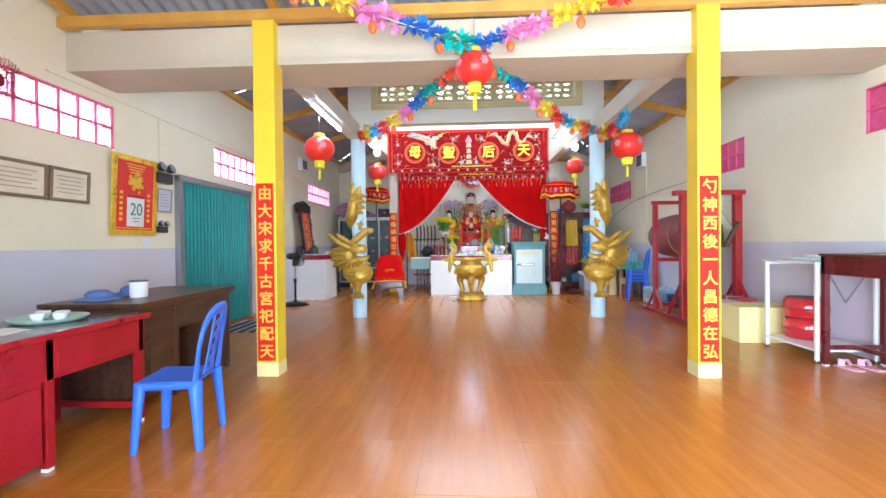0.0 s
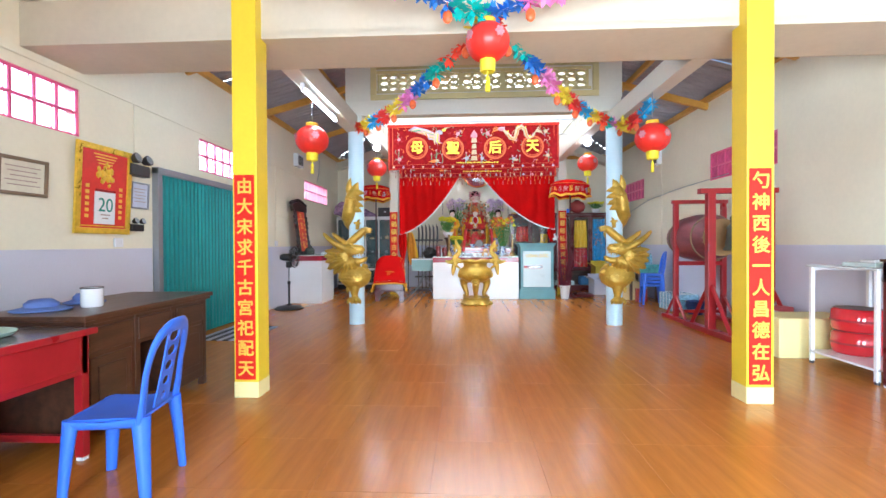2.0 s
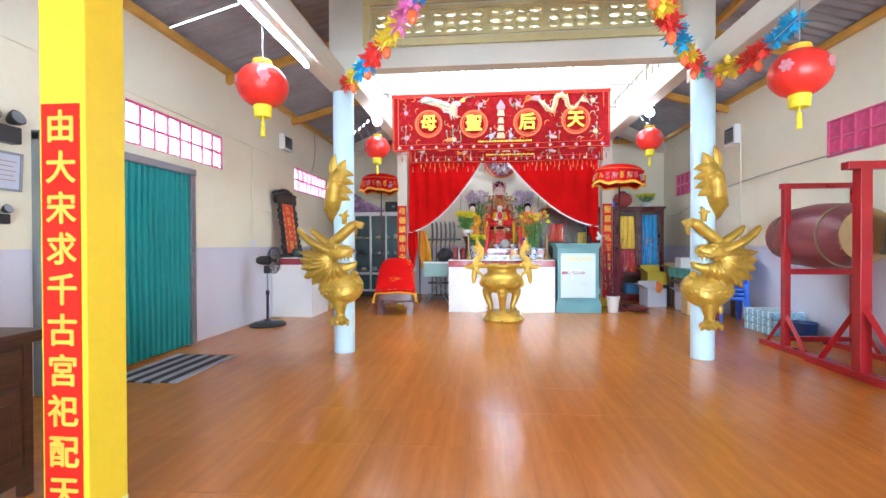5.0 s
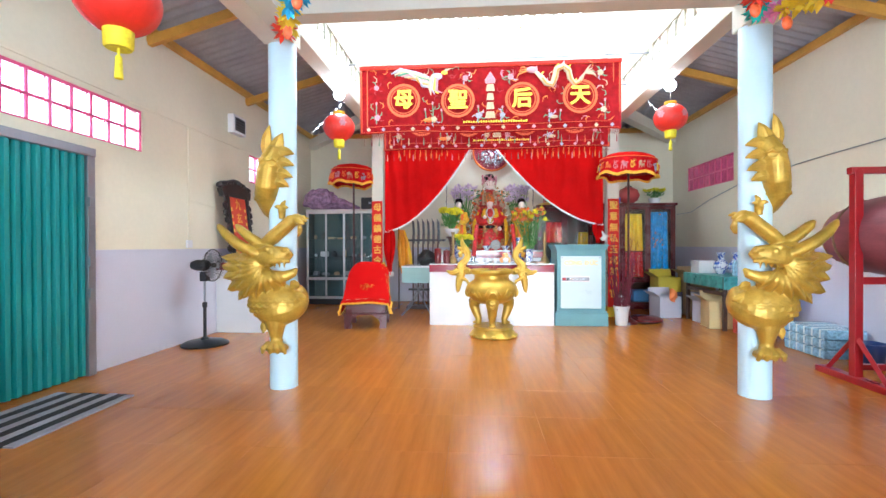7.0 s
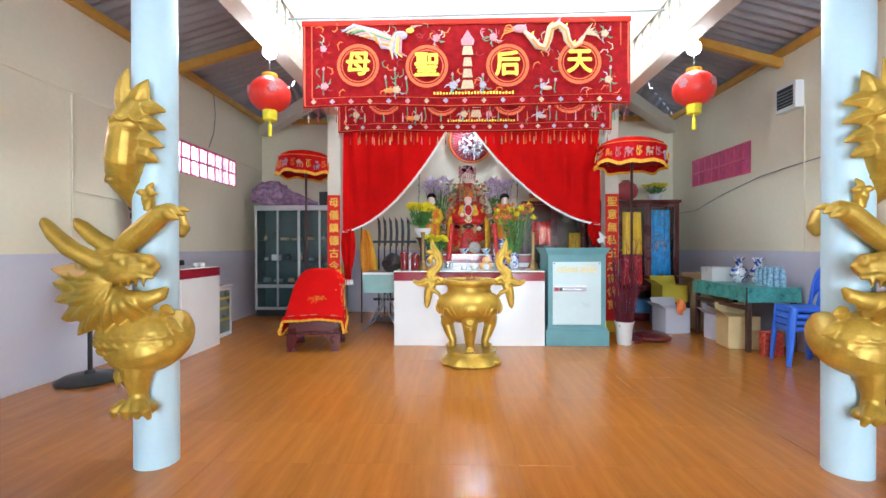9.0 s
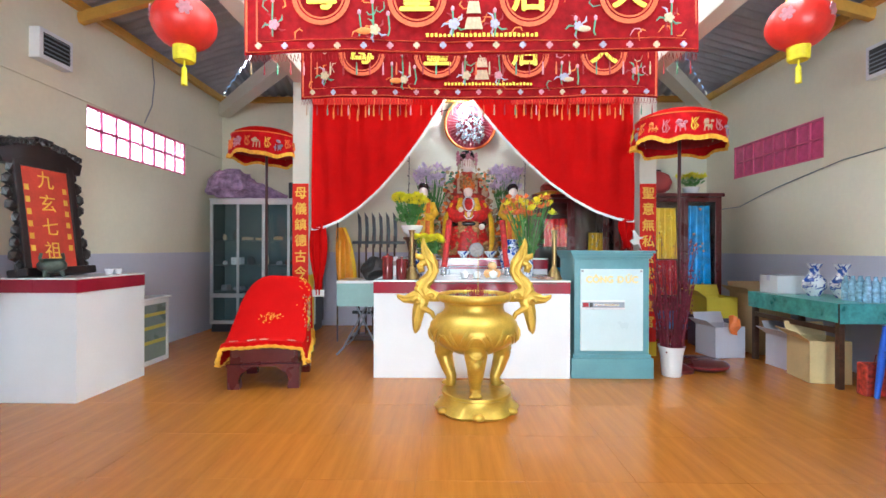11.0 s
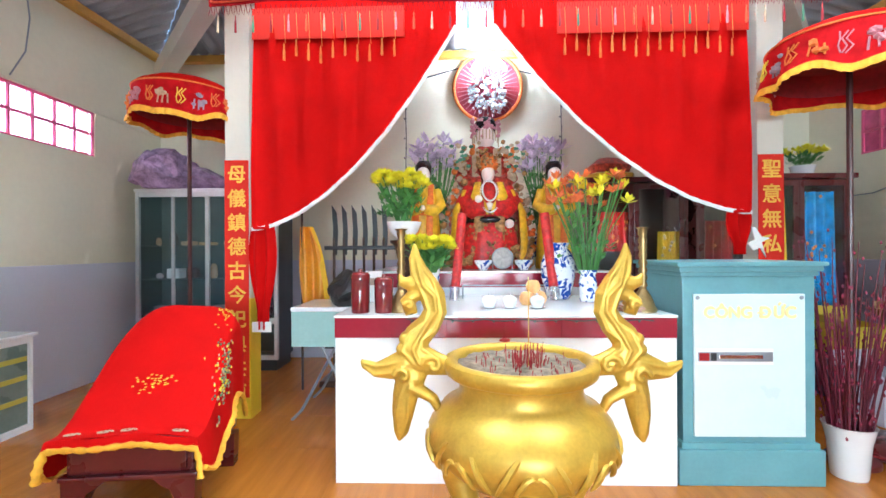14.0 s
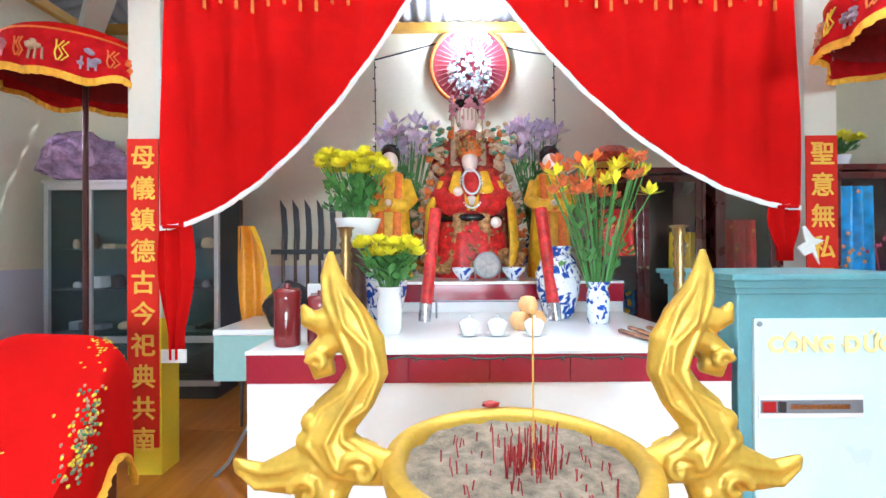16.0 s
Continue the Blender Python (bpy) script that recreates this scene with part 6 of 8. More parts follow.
part("rope", tube([(0.22, -0.2, 0.26), (0.12, -0.1, 0.5), (0.0, 0, 0.76)], 0.006, 6), M_STEEL, be)
small_box("carton", 3.42, 3.72, 6.25, 6.60, 0.0, 0.40, mat("pale carton", (0.62, 0.48, 0.40), 0.8), "cardboard carton with blue print under the bell", "box", 6, False, mat("blue print", (0.1, 0.2, 0.5), 0.7))
small_box("carton", 3.76, 4.04, 6.45, 6.95, 0.0, 0.42, mat("red carton", (0.55, 0.09, 0.10), 0.6), "red carton under the bell frame", "box")
yb = thing("plinth_block", (3.26, 5.55, 0), "pale yellow painted concrete block by the wall", "block")
part("block", bx(0, 0.84, 0, 0.50, 0, 0.425, 0.008), M_YFOOT, yb)


def folding_table():
    t = thing("metal_table", (3.45, 4.62, 0), "tall white metal table with a grey glass top and low shelf", "table")
    part("top", bx(-0.02, 0.62, -0.02, 0.80, 0.985, 1.005, 0.004), mat("pale grey laminate", (0.62, 0.66, 0.68), 0.2), t)
    for x in (0.0, 0.56):
        for y in (0.0, 0.74):
            leg = part("leg", bx(x, x + 0.035, y, y + 0.035, 0.02, 0.985, 0.004), M_TILE, t)
            part("foot_cap", lathe([(0.02, 0), (0.02, 0.03)], 10, (x + 0.018, y + 0.018, 0)), M_BLACK, leg)
    part("shelf", bx(0.0, 0.595, 0.0, 0.775, 0.115, 0.135, 0.003), M_TILE, t, "white low shelf")
    for y in (0.01, 0.75):
        part("rail", bx(0.03, 0.57, y, y + 0.02, 0.95, 0.985), M_TILE, t)
    part("brace", tube([(0.58, 0.05, 0.97), (0.58, 0.38, 0.55)], 0.008, 6), M_STEEL, t)
    part("brace", tube([(0.58, 0.70, 0.97), (0.58, 0.38, 0.55)], 0.008, 6), M_STEEL, t)


folding_table()
M_LACQ = mat("red lacquer", (0.62, 0.02, 0.03), 0.14, var=0.1, coat=0.6, bump=0.02)
for z in (0.135, 0.36):
    q = thing("hand_drum", (3.80, 5.24, z), "flat round red lacquered drum stacked on the shelf", "drum", "stacked drums")
    part("shell", lathe([(0.185, 0), (0.205, 0.02), (0.212, 0.10), (0.205, 0.20), (0.185, 0.222)], 40), M_LACQ, q, "", True)
    part("skin", lathe([(0.19, 0.212), (0.186, 0.2235), (0.01, 0.2245)], 40), mat("dark drum skin", (0.10, 0.05, 0.05), 0.5), q, "dark skin", True)
    part("band", lathe([(0.2135, 0.095), (0.215, 0.105), (0.2135, 0.115)], 40), M_DARKRED, q)


def red_table():
    t = thing("altar_table", (3.46, 3.45, 0), "tall dark red wooden table with stretchers", "table")
    L, W, H = 1.13, 0.60, 1.09
    part("top", bx(-0.02, W, -0.02, L + 0.01, H - 0.025, H, 0.006), M_WOOD, t, "dark top")
    part("apron", bx(0.0, 0.02, 0, L, H - 0.20, H - 0.025, 0.003), M_REDWOOD, t)
    part("apron", bx(0.0, W, L - 0.02, L - 0.001, H - 0.201, H - 0.025, 0.003), M_REDWOOD, t)
    for x in (0.0, W - 0.05):
        for y in (0.0, L - 0.05):
            leg = part("leg", bx(x, x + 0.05, y, y + 0.049, 0.015, H - 0.03, 0.004), M_REDWOOD, t)
            part("foot_cap", bx(x + 0.005, x + 0.045, y + 0.005, y + 0.045, 0, 0.015), M_TILE, leg)
    part("stretcher", bx(0.05, W - 0.05, L - 0.04, L - 0.01, 0.16, 0.20), M_REDWOOD, t)
    part("stretcher", bx(W / 2 - 0.02, W / 2 + 0.02, 0.0, L - 0.04, 0.16, 0.20), M_REDWOOD, t)
    part("stretcher", bx(0.05, W - 0.05, 0.01, 0.04, 0.16, 0.20), M_REDWOOD, t)


red_table()
for x in (3.62, 3.80):
    s = thing("pink_slipper", (x, 4.62, 0.0), "pink plastic slipper by the table legs", "slipper", "pink slippers")
    s.matrix_basis = pose(x, 4.45, 0.0, 0, 0, 8)
    part("sole", sheet(lambda u, v: Vector(((u - .5) * (0.08 + 0.02 * math.sin(v * 3.1)), (v - .5) * 0.24, 0.012)), 8, 10, 0.02), mat("pink plastic", (0.85, 0.45, 0.55), 0.5), s, "", True)
    part("strap", tube([(-0.048, 0.03, 0.02), (-0.03, 0.05, 0.07), (0.03, 0.05, 0.07), (0.048, 0.03, 0.02)], 0.028, 8, None, 0.3), mat("pink strap", (0.88, 0.50, 0.60), 0.5), s, "", True)
gl = thing("glass_jar", (3.86, 3.72, 1.09), "small glass jar standing on the red table", "jar")
part("jar", lathe([(0.04, 0.0), (0.045, 0.01), (0.045, 0.13), (0.03, 0.15), (0.03, 0.17)], 20), mat("pale glass jar", (0.6, 0.68, 0.7), 0.1), gl, "", True)
part("lid", lathe([(0.034, 0.16), (0.034, 0.185), (0.002, 0.19)], 20), M_STEEL, gl)
pl = thing("plastic_tray", (3.70, 4.95, 1.005), "clear plastic tray with packets on the metal table", "tray")
part("dish", bx(-0.14, 0.14, -0.18, 0.18, 0, 0.04, 0.01), mat("clear plastic tray", (0.6, 0.72, 0.72), 0.15), pl)
part("packet", bx(-0.08, 0.06, -0.10, 0.05, 0.04, 0.065, 0.008), M_TILE, pl)

# ---- left side of the altar ----


def covered_bench():
    b = thing("covered_chaise", (-1.75, 10.36, 0), "dark carved wooden chaise covered with a red embroidered cloth", "chaise", "", 7)
    part("frame", bx(-0.30, 0.30, 0.02, 0.62, 0.22, 0.38, 0.01), M_REDWOOD, b)
    part("rail", bx(-0.325, 0.325, -0.01, 0.05, 0.20, 0.225, 0.008), M_REDWOOD, b, "moulded front rail")
    part("front_panel", bx(-0.27, 0.27, 0.008, 0.03, 0.24, 0.36, 0.006), M_REDWOOD, b)
    for x in (-0.25, 0.25):
        for y in (0.04, 0.57):
            t = 1 if x > 0 else -1
            out = [(x + t * 0.06, 0.0), (x + t * 0.065, 0.20), (x - t * 0.14, 0.20), (x - t * 0.10, 0.165), (x - t * 0.055, 0.14), (x - t * 0.03, 0.08), (x - t * 0.04, 0.035), (x - t * 0.04, 0.0)]
            part("leg", prism(out, y - 0.04, y + 0.04), M_REDWOOD, b, "bracket leg")
    part("backrest", prism([(-0.27, 0.38), (0.27, 0.38), (0.25, 0.78), (0.14, 0.90), (-0.14, 0.90), (-0.25, 0.78)], 0.60, 0.66), M_REDWOOD, b)

    def top(y):
        k = min(1, max(0, (y - 0.02) / 0.62))
        return 0.44 + 0.54 * (0.35 * k + 0.65 * k * k * (3 - 2 * k)) - 0.9 * max(0, y - 0.68)

    def f(u, v):
        y = -0.05 + 0.80 * v
        a = (u - 0.5) * 2
        half = 0.345 - 0.07 * max(0, v - 0.3)
        x = half * math.copysign(min(1, abs(a) / 0.62), a)
        over = max(0, (abs(a) - 0.62) / 0.38)
        drop = 0.15 + 0.38 * v ** 0.8
        z = top(y) - over * drop * (0.95 + 0.05 * math.sin(v * 17 + u * 3)) - (0.02 + 0.13 * v * v) * min(1, abs(a) / 0.62) ** 4
        x += math.copysign(over, a) * (0.03 * (1 - v) + 0.012 * math.sin(15 * v))
        z += 0.005 * math.sin(14 * u + 3 * v) * (1 - over)
        return Vector((x, y, z))

    def front(u, v):
        p = f(u, 0)
        return p + Vector((0, -0.012 - 0.01 * math.sin(u * 20), -0.05 * v))

    part("cloth", sheet(f, 48, 40, 0.004), M_CURTAIN, b, "red embroidered cover", True)
    part("cloth_front", sheet(front, 48, 2, 0.004), M_CURTAIN, b, "", True)
    bm = tube([front(k / 48, 1) + Vector((0, -0.004, 0)) for k in range(49)], [0.02 + 0.005 * math.sin(k * 2) for k in range(49)], 6, None, 0.6)
    for s in (0, 1):
        tube([f(s, k / 40) + Vector((0.006 if s else -0.006, 0, -0.006)) for k in range(41)], [0.02 + 0.005 * math.sin(k * 2) for k in range(41)], 6, bm, 0.6)
    part("fringe", bm, M_FRINGE, b, "orange yellow fringe", True)
    # embroidery: scrolls along the front, a phoenix on the side
    for cx in (-0.24, -0.10, 0.0, 0.22):
        bm = bmesh.new()
        for k in range(14):
            a = k * 0.55
            p = f(0.5 + (cx + 0.035 * math.cos(a) * (1 - k / 20)) / 0.335 * 0.33, 0.06 + 0.02 * math.sin(a) * (1 - k / 20))
            ball(p + Vector((0, 0, 0.004)), 0.008, bm, 1, (1, 1, 0.4))
        part("scroll_motif", bm, M_CREAM, b, "cream stitched scroll")
    rng = random.Random(3)
    bm, bm2, bm3 = bmesh.new(), bmesh.new(), bmesh.new()
    for k in range(150):
        u, v = 0.83 + 0.035 * rng.gauss(0, 1), 0.50 + 0.09 * rng.gauss(0, 1)
        p = f(min(0.97, max(0.6, u)), v)
        ball(p + Vector((0.004, 0, 0.002)), 0.0085, (bm, bm2, bm3)[k % 3], 1, (0.5, 1.2, 1))
    for q, m in ((bm, M_CREAM), (bm2, M_GREENT), (bm3, M_YTHREAD)):
        tagged(part("bird_motif", q, m, b), kind="stuff")
    bm = bmesh.new()
    for k in range(40):
        p = f(0.5 + 0.09 * rng.gauss(0, 0.6), 0.36 + 0.03 * rng.gauss(0, 0.8))
        ball(p + Vector((0, 0, 0.004)), 0.008, bm, 1, (1, 1, 0.4))
    for k in range(30):
        p = f(0.74 + 0.03 * rng.gauss(0, 0.8), 0.82 + 0.07 * rng.gauss(0, 0.8))
        ball(p + Vector((0, 0, 0.004)), 0.007, bm, 1, (1, 1, 0.5))
    tagged(part("spray_motif", bm, M_YTHREAD, b, "yellow stitched spray"), kind="stuff")
    return b


covered_bench()


def aluminium_cabinet():
    c = thing("display_cabinet", (-3.70, 13.10, 0), "aluminium framed glass display cabinet with shelves", "cabinet")
    W, D, H = 1.60, 0.46, 1.99
    ALU = mat("brushed aluminium", (0.62, 0.63, 0.64), 0.35, metal=0.8, var=0.1)
    TEALB = mat("dark teal backing", (0.035, 0.075, 0.08), 0.5)
    for x in (0.0, 0.79, W - 0.04):
        part("post", bx(x, x + 0.04, 0, 0.04, 0.12, H, 0.003), ALU, c)
    for z in (0.12, 0.52, H - 0.06):
        part("rail", bx(0.04, W - 0.04, 0.002, 0.04, z, z + 0.06 if z > 0.2 else z + 0.05, 0.003), ALU, c)
    part("back", bx(0, W, D - 0.02, D, 0.12, H), TEALB, c, "dark teal back")
    part("side", bx(0.0, 0.012, 0.04, D - 0.02, 0.12, H), TEALB, c)
    part("side", bx(W - 0.012, W, 0.04, D - 0.02, 0.12, H), M_BLACK, c)
    part("top", bx(-0.01, W + 0.01, -0.01, D, H, H + 0.03, 0.004), ALU, c)
    part("base", bx(0.02, W - 0.02, 0.02, D - 0.02, 0.0, 0.12, 0.004), M_BLACK, c)
    for z in (0.60, 1.00, 1.38):
        part("shelf", bx(0.014, W - 0.014, 0.06, D - 0.02, z, z + 0.010), TEALB, c, "dark glass shelf")
    for k in range(4):
        x = 0.04 + k * 0.385
        if k in (1, 3):
            part("stile", bx(x - 0.02, x + 0.012, 0.006, 0.03, 0.18, H - 0.06), ALU, c)
        p = part("pane", bx(x, x + 0.37, 0.018, 0.022, 0.18, H - 0.06), M_GLASS, c, "glass door")
        p.visible_shadow = False
    rng = random.Random(11)
    ms = (M_CREAM, M_WOOD, M_RED, M_STEEL, M_BLACK, M_TILE, M_CARD)
    for z in (0.612, 1.012, 1.392):
        x = 0.08
        while x < W - 0.2:
            w, h = 0.05 + 0.1 * rng.random(), 0.06 + 0.13 * rng.random()
            if rng.random() < 0.5:
                part("stored_item", lathe([(w * .35, 0), (w * .5, h * .3), (w * .4, h * .8), (w * .2, h)], 14, (x + w / 2, 0.24, z)), rng.choice(ms), c, "", True)
            else:
                part("stored_item", bx(x, x + w, 0.18, 0.32, z, z + h * 0.6, 0.008), rng.choice(ms), c)
            x += w + 0.05 + 0.1 * rng.random()


aluminium_cabinet()
M_PURPLE = mat("purple plastic wrap", (0.34, 0.22, 0.36), 0.22, var=0.45, scale=14, bump=0.5)
bun = thing("wrapped_bundle", (-3.42, 13.22, 2.02), "purple plastic wrapped bundle lying on the cabinet", "bundle")
bm = ball((0, -0.05, 0.2), 0.30, None, 4, (1.15, 0.8, 0.8))
tube([(0.1, 0, 0.14), (0.5, 0, 0.09), (0.85, 0, 0.05)], [0.15, 0.10, 0.05], 12, bm)
for v in bm.verts:
    v.co += Vector(noise.noise_vector(v.co * 7)) * 0.09
    v.co.z = max(0.002, v.co.z)
part("wrap", bm, M_PURPLE, bun, "", False)
bb = thing("black_case", (-2.35, 13.30, 2.02), "black case leaning on top of the cabinet", "case")
part("case", bx(-0.2, 0.2, -0.08, 0.1, 0, 0.26, 0.015), M_BLACK, bb)
part("latch", bx(-0.03, 0.03, -0.09, -0.078, 0.12, 0.16, 0.004), M_STEEL, bb)


def ancestor_tablet():
    t = thing("ancestor_tablet", (-3.62, 10.30, 1.02), "black carved frame with red board and gold characters", "tablet")
    t.matrix_basis = pose(-3.60, 10.30, 1.02, 0, -7, 0)
    EB = mat("carved ebony", (0.018, 0.013, 0.013), 0.35, var=0.3, scale=14, bump=0.3)
    part("board", bx(-0.01, 0.015, -0.25, 0.25, 0.06, 0.97), mat("orange red board", (0.60, 0.06, 0.035), 0.5, var=0.2, scale=6), t, "red board")
    for y in (-0.27, 0.27):
        part("frame_side", bx(-0.02, 0.035, y - 0.035, y + 0.035, 0.0, 1.0, 0.012), EB, t)
    part("frame_base", bx(-0.08, 0.10, -0.36, 0.36, 0.0, 0.07, 0.012), EB, t)
    bm = bmesh.new()
    out = [(-0.38, 0.95), (0.38, 0.95), (0.42, 1.06), (0.30, 1.10), (0.24, 1.17), (0.12, 1.16), (0.06, 1.23), (-0.06, 1.23), (-0.12, 1.16), (-0.24, 1.17), (-0.30, 1.10), (-0.42, 1.06)]
    prism(out, -0.03, 0.04, bm)
    rng = random.Random(5)
    for k in range(26):
        a = k / 25 * 2 - 1
        ball((0.40 * a, 0.0, 1.10 + 0.09 * (1 - abs(a)) + 0.02 * rng.random()), 0.035 + 0.015 * rng.random(), bm, 1, (1, 1.3, 1))
    cr = part("crest", bm, EB, t, "carved crest", False)
    cr.matrix_basis = pose(0, 0, 0, 0, 0, 90)
    for s in (-1, 1):
        bm = bmesh.new()
        for k in range(9):
            ball((0.01, s * (0.33 + 0.03 * math.sin(k * 1.3)), 0.08 + k * 0.105), 0.055, bm, 1, (0.5, 0.9 + 0.3 * (k % 2), 1.1))
        tagged(part("side_carving", bm, EB, t, "carved scrollwork"), kind="stuff")
    for i, c in enumerate("九玄七祖"):
        writing("character", c, 0.17, M_GOLDINK, t, pose(0.017, 0, 0.84 - 0.21 * i, 0, 0, 90), 0.001, "gold character")
    for s in (-1, 1):
        for k in range(6):
            part("small_character", bx(0.015, 0.018, s * 0.19 - 0.02, s * 0.19 + 0.02, 0.22 + 0.105 * k, 0.27 + 0.105 * k), M_GOLDINK, t)


ancestor_tablet()
pot = thing("bronze_censer", (-3.40, 10.05, 1.02), "small green bronze incense pot on the side altar", "censer")
part("bowl", lathe([(0.05, 0.04), (0.095, 0.07), (0.10, 0.11), (0.08, 0.14), (0.09, 0.155), (0.08, 0.155), (0.07, 0.12)], 24), M_BELL, pot, "", True)
for a in (0.5, 2.6, 4.7):
    part("leg", tube([(0.06 * math.cos(a), 0.06 * math.sin(a), 0.07), (0.075 * math.cos(a), 0.075 * math.sin(a), 0.0)], [0.02, 0.012], 8), M_BELL, pot)
for s in (-1, 1):
    part("handle", tube([(0, s * 0.09, 0.13), (0, s * 0.115, 0.16), (0, s * 0.10, 0.20)], 0.012, 8), M_BELL, pot)
cup = thing("tea_cup_stack", (-3.26, 10.50, 1.02), "stack of small white cups on the side altar", "cups")
for k, (x, y) in enumerate(((0, 0), (0.05, 0.05), (0.0, 0.09))):
    part("cup", lathe([(0.025, 0), (0.04, 0.05), (0.035, 0.05), (0.02, 0.01), (0.003, 0.008)], 14, (x, y, 0)), M_TILE, cup, "", True)
sc = thing("low_cabinet", (-3.826, 10.86, 0), "low white framed cabinet with green glass and yellow tape", "cabinet")
part("body", bx(0, 0.50, 0, 0.62, 0.0, 0.70, 0.004), mat("grey green panel", (0.20, 0.26, 0.24), 0.3, var=0.2), sc)
part("top", bx(-0.0, 0.54, -0.02, 0.64, 0.70, 0.725, 0.004), M_TILE, sc)
for a, b, c, d in ((0, 0.62, 0, 0.05), (0, 0.62, 0.65, 0.70), (0, 0.03, 0.05, 0.65), (0.59, 0.62, 0.05, 0.65)):
    part("frame", bx(0.50, 0.515, a, b, c, d), M_TILE, sc)
for z in (0.22, 0.38, 0.52):
    part("tape_strip", bx(0.5, 0.506, 0.04, 0.58, z, z + 0.035), mat("yellow tape", (0.6, 0.5, 0.08), 0.4), sc)
bt = thing("water_bottle", (-3.55, 11.62, 0), "blue plastic water bottle standing on the floor", "bottle")
part("bottle", lathe([(0.055, 0), (0.06, 0.02), (0.06, 0.16), (0.035, 0.2), (0.02, 0.22)], 18), mat("blue plastic bottle", (0.10, 0.3, 0.6), 0.2), bt, "", True)
part("cap", lathe([(0.022, 0.22), (0.022, 0.245), (0.002, 0.246)], 14), M_TILE, bt)

# knife rack, flag, folding table, black bag behind the altar
kn = thing("halberd_rack", (-1.02, 12.66, 0), "rack of dark ceremonial halberds standing by the wall", "rack")
for k in range(6):
    x = -0.33 + k * 0.10
    bm = tube([(x, 0, 0.02), (x, 0, 1.45)], 0.014, 8)
    part("shaft", bm, M_WOOD, kn)
    part("blade", prism([(x - 0.012, 1.28), (x + 0.03, 1.28), (x + 0.04, 1.5), (x + 0.028, 1.70), (x - 0.022, 1.78), (x - 0.008, 1.55)], -0.006, 0.006), M_BLACK, kn)
for z in (0.35, 1.33):
    part("rail", bx(-0.42, 0.32, -0.03, 0.03, z, z + 0.04, 0.004), M_BLACK, kn)
part("base", bx(-0.44, 0.34, -0.15, 0.15, 0, 0.06, 0.006), M_WOOD, kn)
fl = thing("folded_flag", (-1.60, 12.45, 0), "orange and yellow folded flag hanging on a pole", "flag")
part("pole", tube([(0, 0, 0), (0.0, 0, 1.75)], 0.012, 8), M_WOOD, fl)
part("flag", sheet(lambda u, v: Vector((0.03 + (u - 0.4) * (0.10 + 0.16 * math.sin(2.6 * v)) + 0.10 * v, -0.03 + 0.03 * math.sin(u * 11 + v * 4), 1.55 - 0.85 * v)), 16, 16, 0.004), mat("orange satin", (0.95, 0.34, 0.015), 0.45, var=0.3, scale=5), fl, "orange satin cloth", True)
part("flag_border", sheet(lambda u, v: Vector((0.03 + (u - 0.15) * 0.05 + 0.5 * (0.10 + 0.16 * math.sin(2.6 * v)) + 0.10 * v, -0.045 + 0.02 * math.sin(v * 9), 1.55 - 0.85 * v)), 3, 16, 0.004), M_YELLOWCLOTH, fl, "yellow border", True)
ft = thing("folding_table", (-1.12, 11.95, 0), "small folding table with white top and crossed steel legs", "table")
part("top", bx(-0.30, 0.27, -0.30, 0.30, 0.85, 0.885, 0.01), M_TILE, ft, "white top")
part("side_panel", bx(-0.29, 0.26, -0.302, -0.295, 0.58, 0.85), mat("teal panel", (0.30, 0.48, 0.46), 0.5), ft)
for y in (-0.27, 0.27):
    part("leg", tube([(-0.20, y, 0.85), (0.22, y, 0.02), (0.26, y, 0.0)], 0.011, 8), M_STEEL, ft)
    part("leg", tube([(0.20, y, 0.85), (-0.22, y, 0.08), (-0.30, y, 0.0)], 0.011, 8), M_STEEL, ft)
bag = thing("black_bag", (-0.97, 11.75, 0.885), "crumpled black cloth bag on the folding table", "bag")
bm = ball((0, 0, 0.12), 0.16, None, 3, (1, 0.8, 0.9))
for v in bm.verts:
    v.co += Vector(noise.noise_vector(v.co * 8)) * 0.06
    v.co.z = max(0.002, v.co.z)
part("bag", bm, M_BLACK, bag)

# ---- on the altar ----
M_BRASS = mat("aged brass", (0.30, 0.20, 0.08), 0.35, metal=0.8, var=0.3, scale=15, bump=0.1)
M_FACE = mat("pale painted porcelain", (0.86, 0.74, 0.68), 0.35, var=0.04)
M_HAIR = mat("black lacquer", (0.015, 0.013, 0.013), 0.25)
M_ROBEY = mat("golden yellow satin", (0.86, 0.48, 0.02), 0.4, var=0.3, scale=18, bump=0.3)
M_ROBER = mat("red satin robe", (0.56, 0.015, 0.015), 0.45, var=0.5, scale=26, bump=0.3)
M_ORNATE = mat("ornate gilt brocade", (0.40, 0.22, 0.08), 0.4, metal=0.3, var=0.7, scale=30, fine=90, bump=0.6)
M_ORNRED = mat("red gilt brocade", (0.45, 0.05, 0.03), 0.45, var=0.8, scale=26, fine=90, bump=0.5)
M_PORC = mat("white porcelain", (0.82, 0.83, 0.85), 0.08, var=0.03, bump=0)


